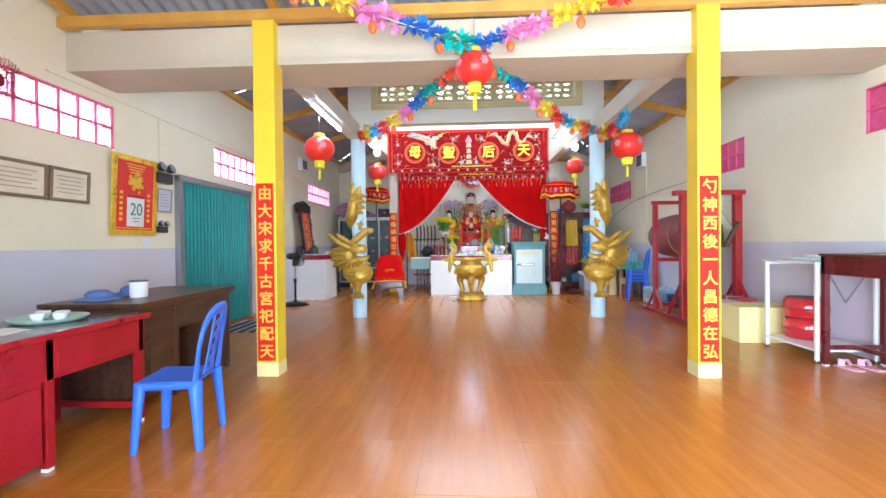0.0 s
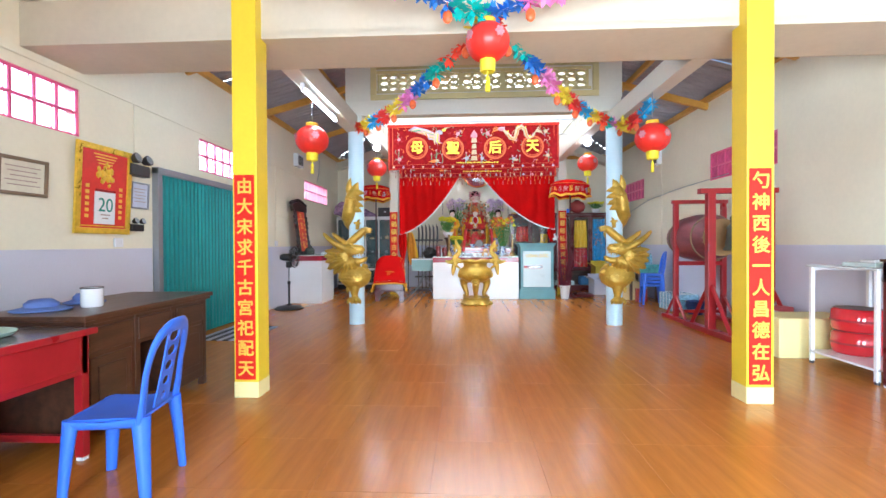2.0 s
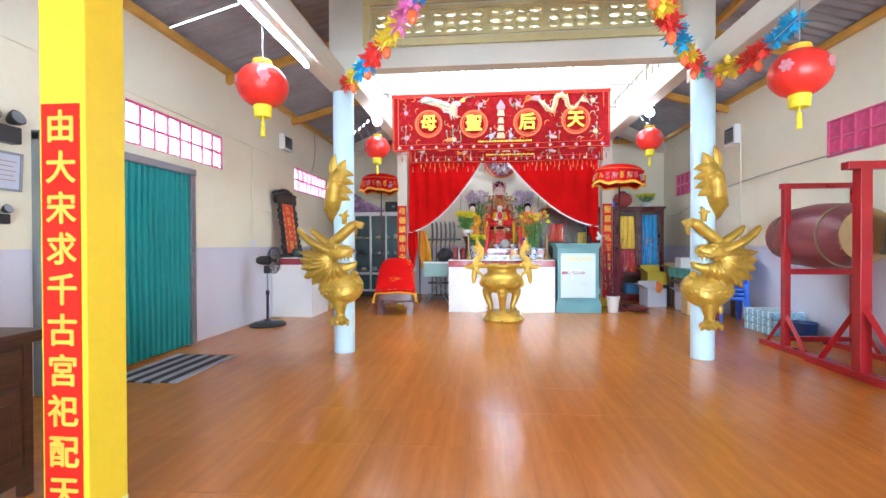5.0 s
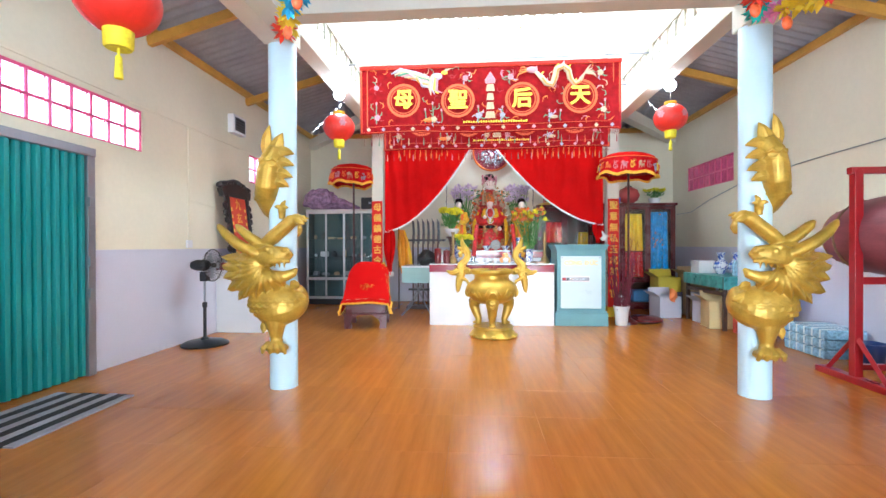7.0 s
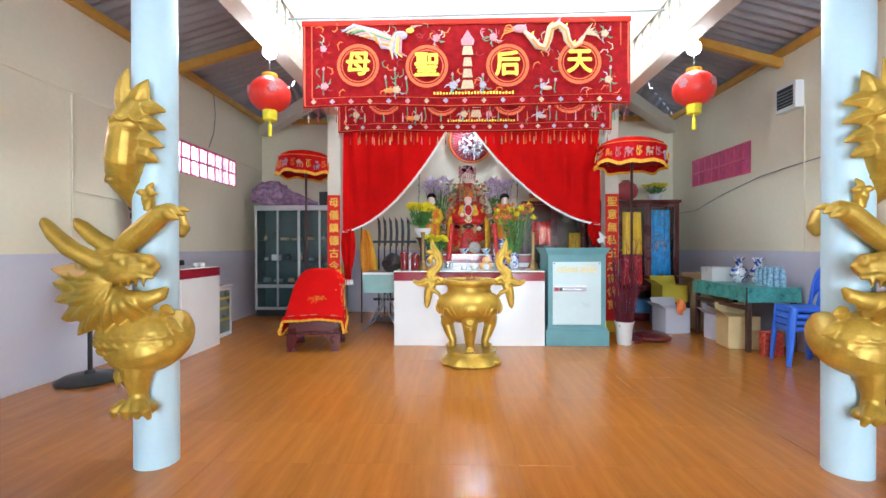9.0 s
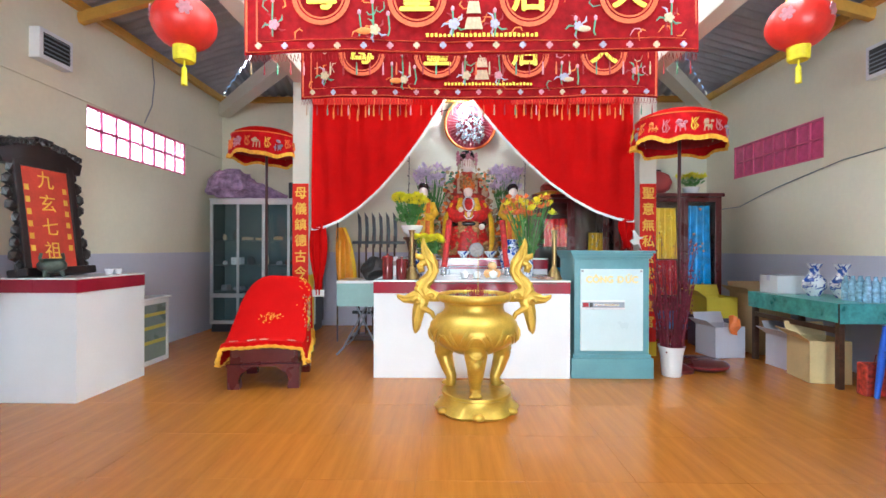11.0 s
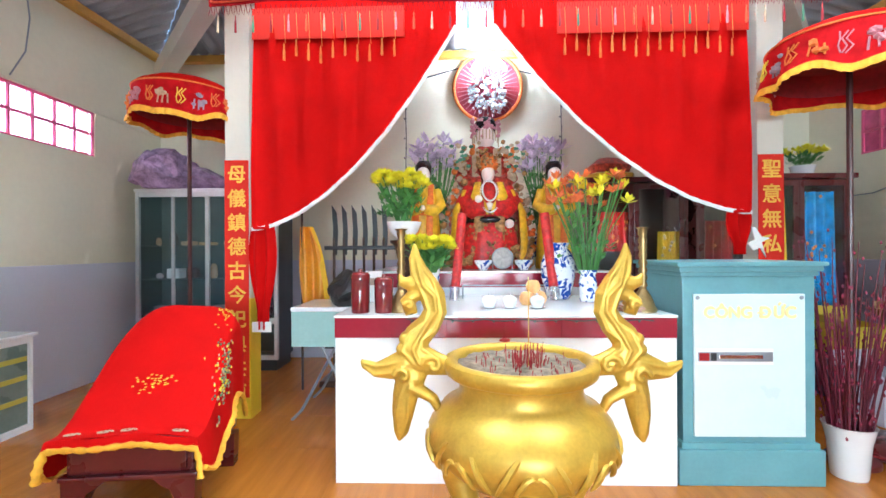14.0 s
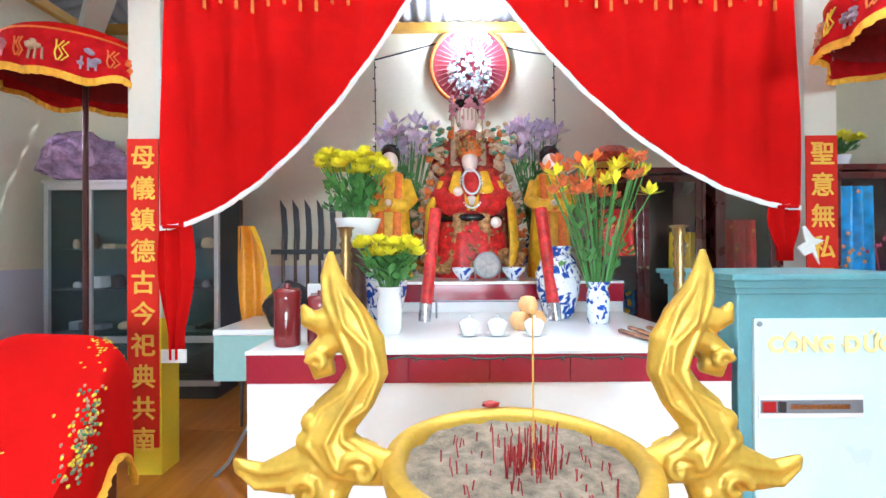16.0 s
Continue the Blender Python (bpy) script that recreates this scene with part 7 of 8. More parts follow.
def blue_white():
    m = mat("blue and white porcelain", (0.80, 0.83, 0.88), 0.08, bump=0)
    n, link = m.node_tree.nodes, m.node_tree.links.new
    b = n["Principled BSDF"]
    src = b.inputs["Base Color"].links[0].from_socket
    tc, no, ra, mx = n.new("ShaderNodeTexCoord"), n.new("ShaderNodeTexNoise"), n.new("ShaderNodeValToRGB"), n.new("ShaderNodeMixRGB")
    no.inputs["Scale"].default_value, no.inputs["Detail"].default_value, no.inputs["Distortion"].default_value = 16, 2, 1.5
    ra.color_ramp.elements[0].position, ra.color_ramp.elements[1].position = 0.50, 0.56
    link(tc.outputs["Object"], no.inputs["Vector"]), link(no.outputs[0], ra.inputs[0]), link(ra.outputs[0], mx.inputs[0])
    link(src, mx.inputs[1])
    mx.inputs[2].default_value = (0.02, 0.07, 0.36, 1)
    link(mx.outputs[0], b.inputs["Base Color"])
    return m


M_BW = blue_white()


def robed(name, at, h, robe, mantle, label, hat, w=1.0, seated=False, extras=()):
    """A plain robed figure: a turned gown, sleeves, head and headdress as one mesh."""
    r = 0.21 * h * w
    if seated:
        gown = lathe([(r * 1.25, 0), (r * 1.32, h * 0.10), (r * 1.2, h * 0.32), (r * 0.95, h * 0.42), (r * 0.85, h * 0.62), (r * 0.6, h * 0.74), (r * 0.22, h * 0.78)], 28, wave=lambda a, i: (1 + 0.05 * math.sin(9 * a)) * (0.82 + 0.18 * abs(math.cos(a))))
    else:
        gown = lathe([(r * 1.1, 0), (r * 1.0, h * 0.25), (r * 0.88, h * 0.5), (r * 0.85, h * 0.66), (r * 0.62, h * 0.77), (r * 0.2, h * 0.81)], 28, wave=lambda a, i: (1 + 0.05 * math.sin(11 * a + i)) * (0.75 + 0.25 * abs(math.cos(a))))
    for s in (-1, 1):
        tube([(s * r * 0.75, 0, h * 0.72), (s * r * 1.02, -r * 0.25, h * 0.58), (s * r * 0.6, -r * 0.8, h * 0.52), (s * r * 0.15, -r * 0.95, h * 0.54)], [r * 0.3, r * 0.36, r * 0.4, r * 0.3], 12, gown)
    over = bmesh.new()
    for s in (-1, 1):
        tube([(s * r * 0.45, -r * 0.45, h * 0.77), (s * r * 0.42, -r * 0.88, h * 0.5), (s * r * 0.35, -r * 1.0, h * 0.05)], [r * 0.18, r * 0.2, r * 0.2], 8, over, 0.4)
    tube([(math.cos(a) * r * 0.8, math.sin(a) * r * 0.85 - 0.01, h * 0.5) for a in [math.pi + math.pi * k / 12 for k in range(13)]], r * 0.10, 8, over)
    zc = h * 0.86
    head = ball((0, -0.032, zc), h * 0.068, None, 3, (0.9, 0.95, 1.2))
    ball((0, -r * 0.95, h * 0.55), r * 0.17, head, 2)
    hair = ball((0, 0.012, zc + h * 0.03), h * 0.07, None, 3, (0.98, 0.95, 1.0))
    if hat == "bun":
        ball((0, 0.0, zc + h * 0.10), h * 0.045, hair, 2)
    elif hat == "cap":
        lathe([(h * 0.07, 0), (h * 0.075, h * 0.05), (h * 0.05, h * 0.09), (0.002, h * 0.10)], 18, (0, 0.005, zc + h * 0.04), hair)
    pieces = [(gown, robe), (over, mantle), (head, M_FACE), (hair, M_HAIR if hat != "crown" else M_ORNRED)]
    if hat == "crown":
        cr = lathe([(h * 0.075, 0), (h * 0.095, h * 0.03), (h * 0.085, h * 0.10), (h * 0.04, h * 0.15), (0.002, h * 0.17)], 18, (0, 0, zc + h * 0.035))
        for k in range(9):
            ball((h * 0.09 * math.cos(k * 0.7), h * 0.09 * math.sin(k * 0.7), zc + h * 0.08), h * 0.022, cr, 1)
        pieces.append((cr, M_ORANGE))
    pieces += list(extras)
    return merged(name, pieces, label, "statue", at)


beads = bmesh.new()
for wide, drop in ((0.062, 0.10), (0.085, 0.15)):
    for k in range(34):
        q = 2 * math.pi * k / 34
        ball((wide * math.sin(q), -0.205 + 0.085 * math.cos(q), 0.80 - drop * (1 - math.cos(q))), 0.0105, beads, 1)
belt = tube([(0.225 * math.cos(a), 0.19 * math.sin(a) - 0.02, 0.44) for a in [math.pi + math.pi * k / 14 for k in range(15)]], 0.028, 8)
pale = ball((0.17, -0.25, 0.40), 0.042, None, 2, (1, 0.8, 1))
ball((-0.10, -0.25, 0.62), 0.036, pale, 2)
shawl = bmesh.new()
for side in (-1, 1):
    tube([(side * 0.10, -0.12, 0.78), (side * 0.125, -0.19, 0.66), (side * 0.06, -0.235, 0.55), (side * 0.015, -0.24, 0.49)], [0.03, 0.045, 0.04, 0.012], 10, shawl, 0.5)
    tube([(side * 0.22, -0.06, 0.72), (side * 0.30, -0.12, 0.52), (side * 0.31, -0.18, 0.25), (side * 0.29, -0.2, 0.06)], [0.03, 0.05, 0.055, 0.04], 10, shawl, 0.5)
gilt = bmesh.new()
grng = random.Random(90)
for k in range(150):
    a, z = grng.uniform(-2.95, -0.2), 0.04 + 0.40 * grng.random()
    q = 0.275 - 0.12 * max(0, z - 0.3)
    ball((q * math.cos(a), q * 0.86 * math.sin(a), z), 0.008 + 0.009 * grng.random(), gilt, 1, (1, 0.6, 1))
for k in range(44):
    a = grng.uniform(-2.9, -0.25)
    ball((0.105 * math.cos(a), 0.10 * math.sin(a) - 0.01, 0.93 + 0.17 * grng.random()), 0.011 + 0.010 * grng.random(), gilt, 1)
chest = ball((0.0, -0.19, 0.56), 0.045, None, 2, (1.3, 0.4, 0.8))
tiara, strings = bmesh.new(), bmesh.new()
rng = random.Random(77)
for k in range(60):
    a = rng.uniform(-3.1, 0.1)
    ball((0.14 * math.cos(a), 0.12 * math.sin(a), 1.38 + 0.045 * rng.gauss(0, 1)), 0.018, tiara, 1)
for k in range(13):
    a = -math.pi * k / 12
    tube([(0.13 * math.cos(a), 0.13 * math.sin(a), 1.35), (0.13 * math.cos(a), 0.13 * math.sin(a), 1.20 + 0.06 * abs(math.sin(a)))], 0.006, 5, strings)
robed("goddess_statue", (0.17, 12.42, 1.152), 1.02, M_ROBER, M_ORNATE, "seated goddess statue in red robe with white beads and crown", "crown", 1.05, True, [(beads, M_TILE), (belt, M_HAIR), (pale, M_FACE), (chest, M_YELLOWCLOTH), (shawl, M_ROBEY), (gilt, M_ORNATE)])
robed("tall_goddess_statue", (0.17, 12.74, 1.152), 1.51, M_ORNRED, M_CREAM, "tall goddess statue in ornate brocade with black hair", "cap", 0.72, False, [(tiara, M_ROSE), (strings, M_CREAM)])
robed("attendant_statue", (-0.42, 12.25, 1.152), 0.98, M_ROBEY, M_ORANGE, "standing attendant statue in a yellow satin robe", "cap", 0.72)
robed("attendant_statue", (0.76, 12.32, 1.152), 0.98, M_ROBEY, M_ORANGE, "standing attendant statue in a yellow satin robe", "cap", 0.72)
# ornate throne surround behind the seated goddess
th = thing("ornate_throne", (0.17, 12.56, 1.152), "ornate red and gilt throne with jewelled sprays", "throne")
bm = prism([(-0.36, 0), (0.36, 0), (0.37, 0.42), (0.30, 0.62), (0.18, 0.82), (0.07, 0.98), (-0.07, 0.98), (-0.18, 0.82), (-0.30, 0.62), (-0.37, 0.42)], 0.0, 0.06)
part("back", bm, M_ORNRED, th, "red gilt back")
rng = random.Random(21)
for s in (-1, 1):
    bm, bm2, bm3 = bmesh.new(), bmesh.new(), bmesh.new()
    for k in range(70):
        z = 1.2 * rng.random()
        x = s * (0.39 - 0.30 * max(0, z - 0.4) + 0.03 * rng.gauss(0, 1))
        ball((x, -0.05 - 0.06 * rng.random(), z), 0.02 + 0.02 * rng.random(), (bm, bm2, bm3)[k % 3], 1)
    for q, m in ((bm, M_ORNATE), (bm2, M_CREAM), (bm3, M_ORANGE)):
        tagged(part("side_jewelry", q, m, th), kind="stuff")
bm, bm2 = bmesh.new(), bmesh.new()
for k in range(40):
    a = rng.random() * 6.28
    s = rng.choice((-1, 1))
    ball((s * 0.26 + 0.08 * rng.gauss(0, 0.7), -0.16, 1.05 + 0.08 * rng.gauss(0, 0.8)), 0.022, (bm, bm2)[k % 2], 1, (1.2, 0.6, 0.8))
tagged(part("leaf_spray", bm, M_GREENT, th), kind="stuff"), tagged(part("flower_spray", bm2, M_CREAM, th), kind="stuff")
bm = bmesh.new()
for k in range(60):
    ball((0.38 * rng.uniform(-1, 1), -0.30 - 0.06 * rng.random(), 0.02 + 0.20 * rng.random() * rng.random() + 0.03), 0.024 + 0.02 * rng.random(), bm, 1)
part("carved_base", bm, M_ORNATE, th, "gilt carved figures at the foot")
# glory disc on the back wall
ha = thing("glory_disc", (0.26, YB - 0.02, 3.30), "round glory disc with radiating lamps and silver filigree on the wall", "disc")
part("disc", lathe([(0.41, 0.0), (0.41, 0.03), (0.39, 0.035), (0.002, 0.036)], 56), mat("dark red disc", (0.30, 0.02, 0.04), 0.35, var=0.3, scale=10), ha).matrix_basis = pose(0, 0, 0, 90)
part("rim", tube([(0.41 * math.cos(q), -0.03, 0.41 * math.sin(q)) for q in [2 * math.pi * k / 48 for k in range(49)]], 0.022, 8), M_ORANGE, ha, "orange rim", True)
M_LED = mat("white lamp", (0.9, 0.9, 1.0), 0.4, emit=(0.88, 0.92, 1.0), power=450.0, bump=0)
for k in range(40):
    a = 2 * math.pi * k / 40
    bm = tube([(0.20 * math.cos(a), -0.045, 0.20 * math.sin(a)), (0.37 * math.cos(a), -0.042, 0.37 * math.sin(a))], [0.006, 0.003], 4)
    part("ray", bm, M_ROSE, ha)
M_SILVER = mat("silver filigree", (0.62, 0.63, 0.70), 0.25, metal=0.8, var=0.5, scale=25, bump=0.5)
bm, bm2 = bmesh.new(), bmesh.new()
for k in range(150):
    a = rng.random() * 6.28
    q = 0.26 * math.sqrt(rng.random())
    ball((q * math.cos(a) * 0.9, -0.07, q * math.sin(a) - 0.10), 0.016 + 0.02 * rng.random(), bm, 1, (1, 0.7, 1))
for k in range(26):
    a = radians(20 + 140 * k / 25)
    q = 0.23 + 0.015 * (k % 2)
    ball((q * math.cos(a) * 0.85, -0.27, 0.05 + q * math.sin(a) * 0.9), 0.013, bm2, 1)
    tube([(q * math.cos(a) * 0.45, -0.08, 0.02 + q * math.sin(a) * 0.4), (q * math.cos(a) * 0.85, -0.262, 0.05 + q * math.sin(a) * 0.88)], 0.004, 4, bm)
part("filigree", bm, M_SILVER, ha, "silver filigree"), part("lamp_row", bm2, M_LED, ha, "small white lamps")
ca = thing("light_string", (0.2, YB - 0.015, 3.2), "dark cable with small lamps on the back wall", "cable")
part("wire", tube([(-0.95, 0, 0.18), (-0.6, 0, 0.27), (-0.3, 0, 0.35)], 0.008, 6), M_BLACK, ca)
part("wire", tube([(0.35, 0, 0.33), (0.65, 0, 0.26), (0.95, 0, 0.22)], 0.008, 6), M_BLACK, ca)
for x in (-0.95, 0.95):
    bm = tube([(x, 0, 0.16), (x + 0.01, 0, -0.5), (x, 0, -1.1)], 0.006, 6)
    for k in range(10):
        ball((x + 0.01 * (-1) ** k, -0.006, 0.1 - 0.12 * k), 0.012, bm, 1)
    part("wire", bm, M_BLACK, ca)


# flowers
M_STEMG = mat("green stems", (0.10, 0.27, 0.06), 0.5, var=0.3)
M_YFLOWER = mat("yellow petals", (0.92, 0.78, 0.03), 0.6, var=0.2, scale=30)
M_OFLOWER = mat("orange petals", (0.86, 0.20, 0.06), 0.55, var=0.3, scale=20)
M_PFLOWER = mat("pale purple petals", (0.68, 0.55, 0.70), 0.6, var=0.35, scale=20)


def petals(c, r, n, bm, rng, lift=0.6):
    for k in range(n):
        a = 2 * math.pi * k / n + rng.random()
        e = rng.uniform(0.1, 1.2) * lift
        d = Vector((math.cos(a) * math.cos(e), math.sin(a) * math.cos(e), math.sin(e)))
        s = d.cross(Vector((0, 0, 1))).normalized() * r * 0.22
        c0 = Vector(c)
        v = [bm.verts.new(q) for q in (c0, c0 + d * r * 0.6 + s, c0 + d * r, c0 + d * r * 0.6 - s)]
        bm.faces.new(v)


def bouquet(name, at, vase_prof, vase_m, stem, spread, blooms, bloom_m, label, seed, big=0.045, n=16, second=None, leaves=3):
    rng = random.Random(seed)
    t = thing(name, at, label, "flowers")
    part("vase", lathe(vase_prof + [(vase_prof[-1][0] * 0.9, vase_prof[-1][1]), (vase_prof[-2][0] * 0.85, vase_prof[-2][1] - 0.01), (0.002, vase_prof[-2][1] - 0.02)], 28), vase_m, t, "", True)
    z0 = vase_prof[-1][1]
    sb, fb, f2 = bmesh.new(), bmesh.new(), bmesh.new()
    for k in range(blooms):
        a, q = rng.random() * 6.28, spread * math.sqrt(rng.random())
        tip = Vector((q * math.cos(a), q * math.sin(a) * 0.7, z0 + stem * rng.uniform(0.75, 1.1)))
        tube([(0.2 * tip.x, 0.2 * tip.y, z0 - 0.03), (0.5 * tip.x, 0.5 * tip.y, z0 + stem * 0.4), tip], 0.004, 4, sb)
        for j in range(leaves):
            p = Vector((tip.x * rng.uniform(0.3, 0.9), tip.y * rng.uniform(0.3, 0.9), z0 + stem * rng.uniform(0.1, 0.7)))
            petals(p, 0.07, 3, sb, rng, 0.9)
        if second and k % 3 == 0:
            petals(tip, big * 1.1, n, f2, rng, 1.2)
        else:
            petals(tip, big, n, fb, rng, 0.9)
    tagged(part("foliage", sb, M_STEMG, t, "green stems and leaves"), kind="stuff")
    tagged(part("blossoms", fb, bloom_m, t, "flower heads"), kind="stuff")
    if second:
        part("blossoms", f2, second, t, "flower heads")
    else:
        f2.free()
    return t


VASE_BIG = [(0.06, 0), (0.075, 0.02), (0.115, 0.14), (0.12, 0.20), (0.09, 0.27), (0.06, 0.30), (0.075, 0.33)]
VASE_S = [(0.05, 0), (0.058, 0.02), (0.062, 0.14), (0.05, 0.19), (0.066, 0.225)]
VASE_BOWL = [(0.05, 0), (0.055, 0.02), (0.10, 0.06), (0.12, 0.11), (0.125, 0.13)]
bouquet("flower_vase", (-0.30, 11.13, 0.955), VASE_S, M_PORC, 0.19, 0.17, 40, M_YFLOWER, "yellow chrysanthemums in a white painted vase", 1, 0.058, 46)
bouquet("gladiolus_vase", (0.80, 11.40, 0.955), VASE_S, M_BW, 0.60, 0.28, 40, M_OFLOWER, "orange and yellow gladioli in a blue and white vase", 2, 0.075, 10, M_YFLOWER, 1)
st2 = thing("brass_pedestal", (-0.50, 11.40, 0.955), "dark pedestal stand on the altar", "stand")
part("column", lathe([(0.09, 0), (0.09, 0.02), (0.05, 0.05), (0.04, 0.28), (0.07, 0.40), (0.10, 0.425), (0.10, 0.44)], 24), M_WOOD, st2, "", True)
bouquet("flower_bowl", (-0.50, 11.40, 1.395), VASE_BOWL, M_PORC, 0.30, 0.21, 42, M_YFLOWER, "yellow chrysanthemums in a white bowl on a stand", 3, 0.062, 46)
for x in (-0.38, 0.64):
    v = thing("porcelain_vase", (x, 11.62, 0.955), "large blue and white porcelain vase on the altar", "vase", "altar vases")
    part("body", lathe([(0.075, 0), (0.09, 0.02), (0.125, 0.16), (0.13, 0.26), (0.10, 0.34), (0.07, 0.38), (0.085, 0.42), (0.075, 0.42), (0.06, 0.38)], 32), M_BW, v, "", True)
for x, y, s in ((-0.34, 12.66, 1), (0.72, 12.68, 2)):
    bouquet("lily_bouquet", (x, y, 1.152), VASE_BIG, M_BW, 0.80, 0.25, 38, M_PFLOWER, "pale purple artificial lilies in a vase behind the statues", 5 + s, 0.125, 7)
for x in (-0.46, 0.98):
    c = thing("candlestick", (x, 10.90, 0.955), "tall turned brass candlestick on the altar", "candlestick", "candlesticks")
    part("stem", lathe([(0.078, 0), (0.08, 0.015), (0.07, 0.03), (0.055, 0.075), (0.035, 0.11), (0.03, 0.12)] + [(0.019 + 0.008 * (k % 2), 0.135 + 0.022 * k) for k in range(16)] + [(0.026, 0.485), (0.032, 0.495), (0.024, 0.50)], 24), M_BRASS, c, "", True)
    part("drip_pan", lathe([(0.034, 0.490), (0.039, 0.498), (0.01, 0.502)], 24), M_BRASS, c, "", True)
for x, y, h in ((-0.70, 10.86, 0.23), (-0.56, 10.86, 0.20)):
    c = thing("lacquer_canister", (x, y, 0.955), "dark red lacquered cylinder canister on the altar", "canister", "canisters")
    part("body", lathe([(0.052, 0), (0.055, 0.005), (0.055, h - 0.03), (0.052, h - 0.025)], 28), mat("dark red lacquer", (0.16, 0.012, 0.015), 0.15, coat=0.4), c, "", True)
    part("lid", lathe([(0.057, h - 0.03), (0.057, h - 0.005), (0.045, h + 0.01), (0.012, h + 0.012), (0.012, h + 0.03), (0.002, h + 0.032)], 28), mat("dark red lacquer lid", (0.18, 0.014, 0.016), 0.15, coat=0.4), c, "", True)
for x0, x1 in ((-0.14, -0.08), (0.585, 0.535)):
    c = thing("tall_red_candle", (x0, 11.50, 0.955), "tall red carved candle with a silver foot", "candle", "red candles")
    part("shaft", tube([(0, 0, 0.06), ((x1 - x0), 0.10, 0.64)], [0.034, 0.036], 18), mat("red wax with pale relief", (0.55, 0.03, 0.03), 0.4, var=0.5, scale=25, bump=0.5), c, "", True)
    part("foot", tube([(-(x1 - x0) * 0.08, -0.01, 0.0), (0, 0, 0.10)], 0.036, 18), M_SILVER, c, "silver foot", True)
cl = thing("round_clock", (0.26, 12.0, 1.152), "small round white clock standing on the altar step", "clock")
part("case", lathe([(0.085, 0), (0.092, 0.01), (0.092, 0.03), (0.08, 0.035)], 32), M_STEEL, cl, "", True).matrix_basis = pose(0, 0.02, 0.10, 90)
part("dial", lathe([(0.078, 0), (0.002, 0.001)], 32), mat("grey dial", (0.42, 0.41, 0.40), 0.6, var=0.3, scale=30), cl).matrix_basis = pose(0, -0.018, 0.10, 90)
for s in (-1, 1):
    part("foot", tube([(s * 0.08, 0, 0.0), (s * 0.085, 0, 0.10)], 0.006, 6), M_STEEL, cl)
for x, z in ((0.10, 0), (0.44, 0)):
    b = thing("porcelain_bowl", (x, 12.02, 1.152), "small blue and white incense bowl on the altar step", "bowl", "incense bowls")
    part("bowl", lathe([(0.035, 0), (0.04, 0.015), (0.075, 0.06), (0.08, 0.085), (0.07, 0.085), (0.03, 0.03), (0.003, 0.03)], 24), M_BW, b, "", True)
rk = thing("altar_rail", (0.16, 11.60, 0.955), "thin steel rack standing before the offerings", "rack")
FRUIT = mat("pale orange peel", (0.85, 0.48, 0.20), 0.45, var=0.15, scale=20, bump=0.15)
part("bar", tube([(-0.24, 0, 0.10), (0.42, 0, 0.10)], 0.006, 6), M_STEEL, rk)
for x in (-0.24, 0.42):
    part("leg", tube([(x, 0, 0), (x, 0, 0.10)], 0.006, 6), M_STEEL, rk)
for k, (x, y, z) in enumerate(((0.34, 11.20, 0.05), (0.43, 11.24, 0.05), (0.385, 11.22, 0.125))):
    o = thing("apple", (x, y, 0.955 + z - 0.05), "pale orange fruit offered on the altar", "fruit", "fruit offering")
    part("fruit", lathe([(0.005, 0.008), (0.03, 0.002), (0.048, 0.03), (0.05, 0.055), (0.035, 0.085), (0.012, 0.092), (0.003, 0.084)], 20), FRUIT, o, "", True)
    part("stalk", tube([(0, 0, 0.082), (0.004, 0, 0.10)], 0.003, 5), M_WOOD, o)
for k, (x, y) in enumerate(((0.08, 11.05), (0.21, 11.05), (0.38, 11.04))):
    o = thing("offering_cup", (x, y, 0.955), "white porcelain lidded offering cup on the altar", "cup", "offering cups")
    part("cup", lathe([(0.028, 0), (0.032, 0.01), (0.046, 0.045), (0.047, 0.06), (0.04, 0.055), (0.02, 0.015), (0.003, 0.014)], 20), M_PORC, o, "", True)
    part("lid", lathe([(0.048, 0.06), (0.03, 0.078), (0.008, 0.082), (0.008, 0.094), (0.002, 0.096)], 20), M_PORC, o, "", True)
    part("saucer", lathe([(0.03, 0), (0.055, 0.008), (0.056, 0.011), (0.02, 0.004)], 20), M_PORC, o, "", True)
pk = thing("incense_packets", (0.90, 10.95, 0.955), "clear wrapped bundles of brown incense on the altar", "packets")
for k in range(6):
    o = part("packet", tube([(-0.05 + 0.02 * k, -0.12, 0.012 + 0.012 * (k % 2)), (-0.10 + 0.045 * k, 0.14, 0.014 + 0.012 * (k % 2))], 0.016, 8, None, 0.6), mat("brown wrapped incense", (0.30, 0.15, 0.10), 0.2, var=0.5, scale=30), pk, "", True)
lb = thing("lamp_string", (0.14, 10.725, 0.95), "string of small dark lamps along the altar edge", "lamps")
part("wire", tube([(-0.55 + 0.055 * k, -0.01, -0.012 - 0.012 * abs(math.sin(k * 0.8))) for k in range(26)], 0.004, 5), M_BLACK, lb)
for k in range(12):
    part("bulb", ball((-0.52 + 0.115 * k, -0.012, -0.025), 0.008, None, 1), M_BLACK, lb)
pp = thing("paper_box", (-0.72, 11.45, 0.955), "small white packet box on the altar", "box")
part("carton", bx(-0.06, 0.06, -0.04, 0.04, 0, 0.22, 0.004), M_TILE, pp)
part("printed_line", bx(-0.04, 0.04, -0.042, -0.04, 0.12, 0.17), M_INK, pp)


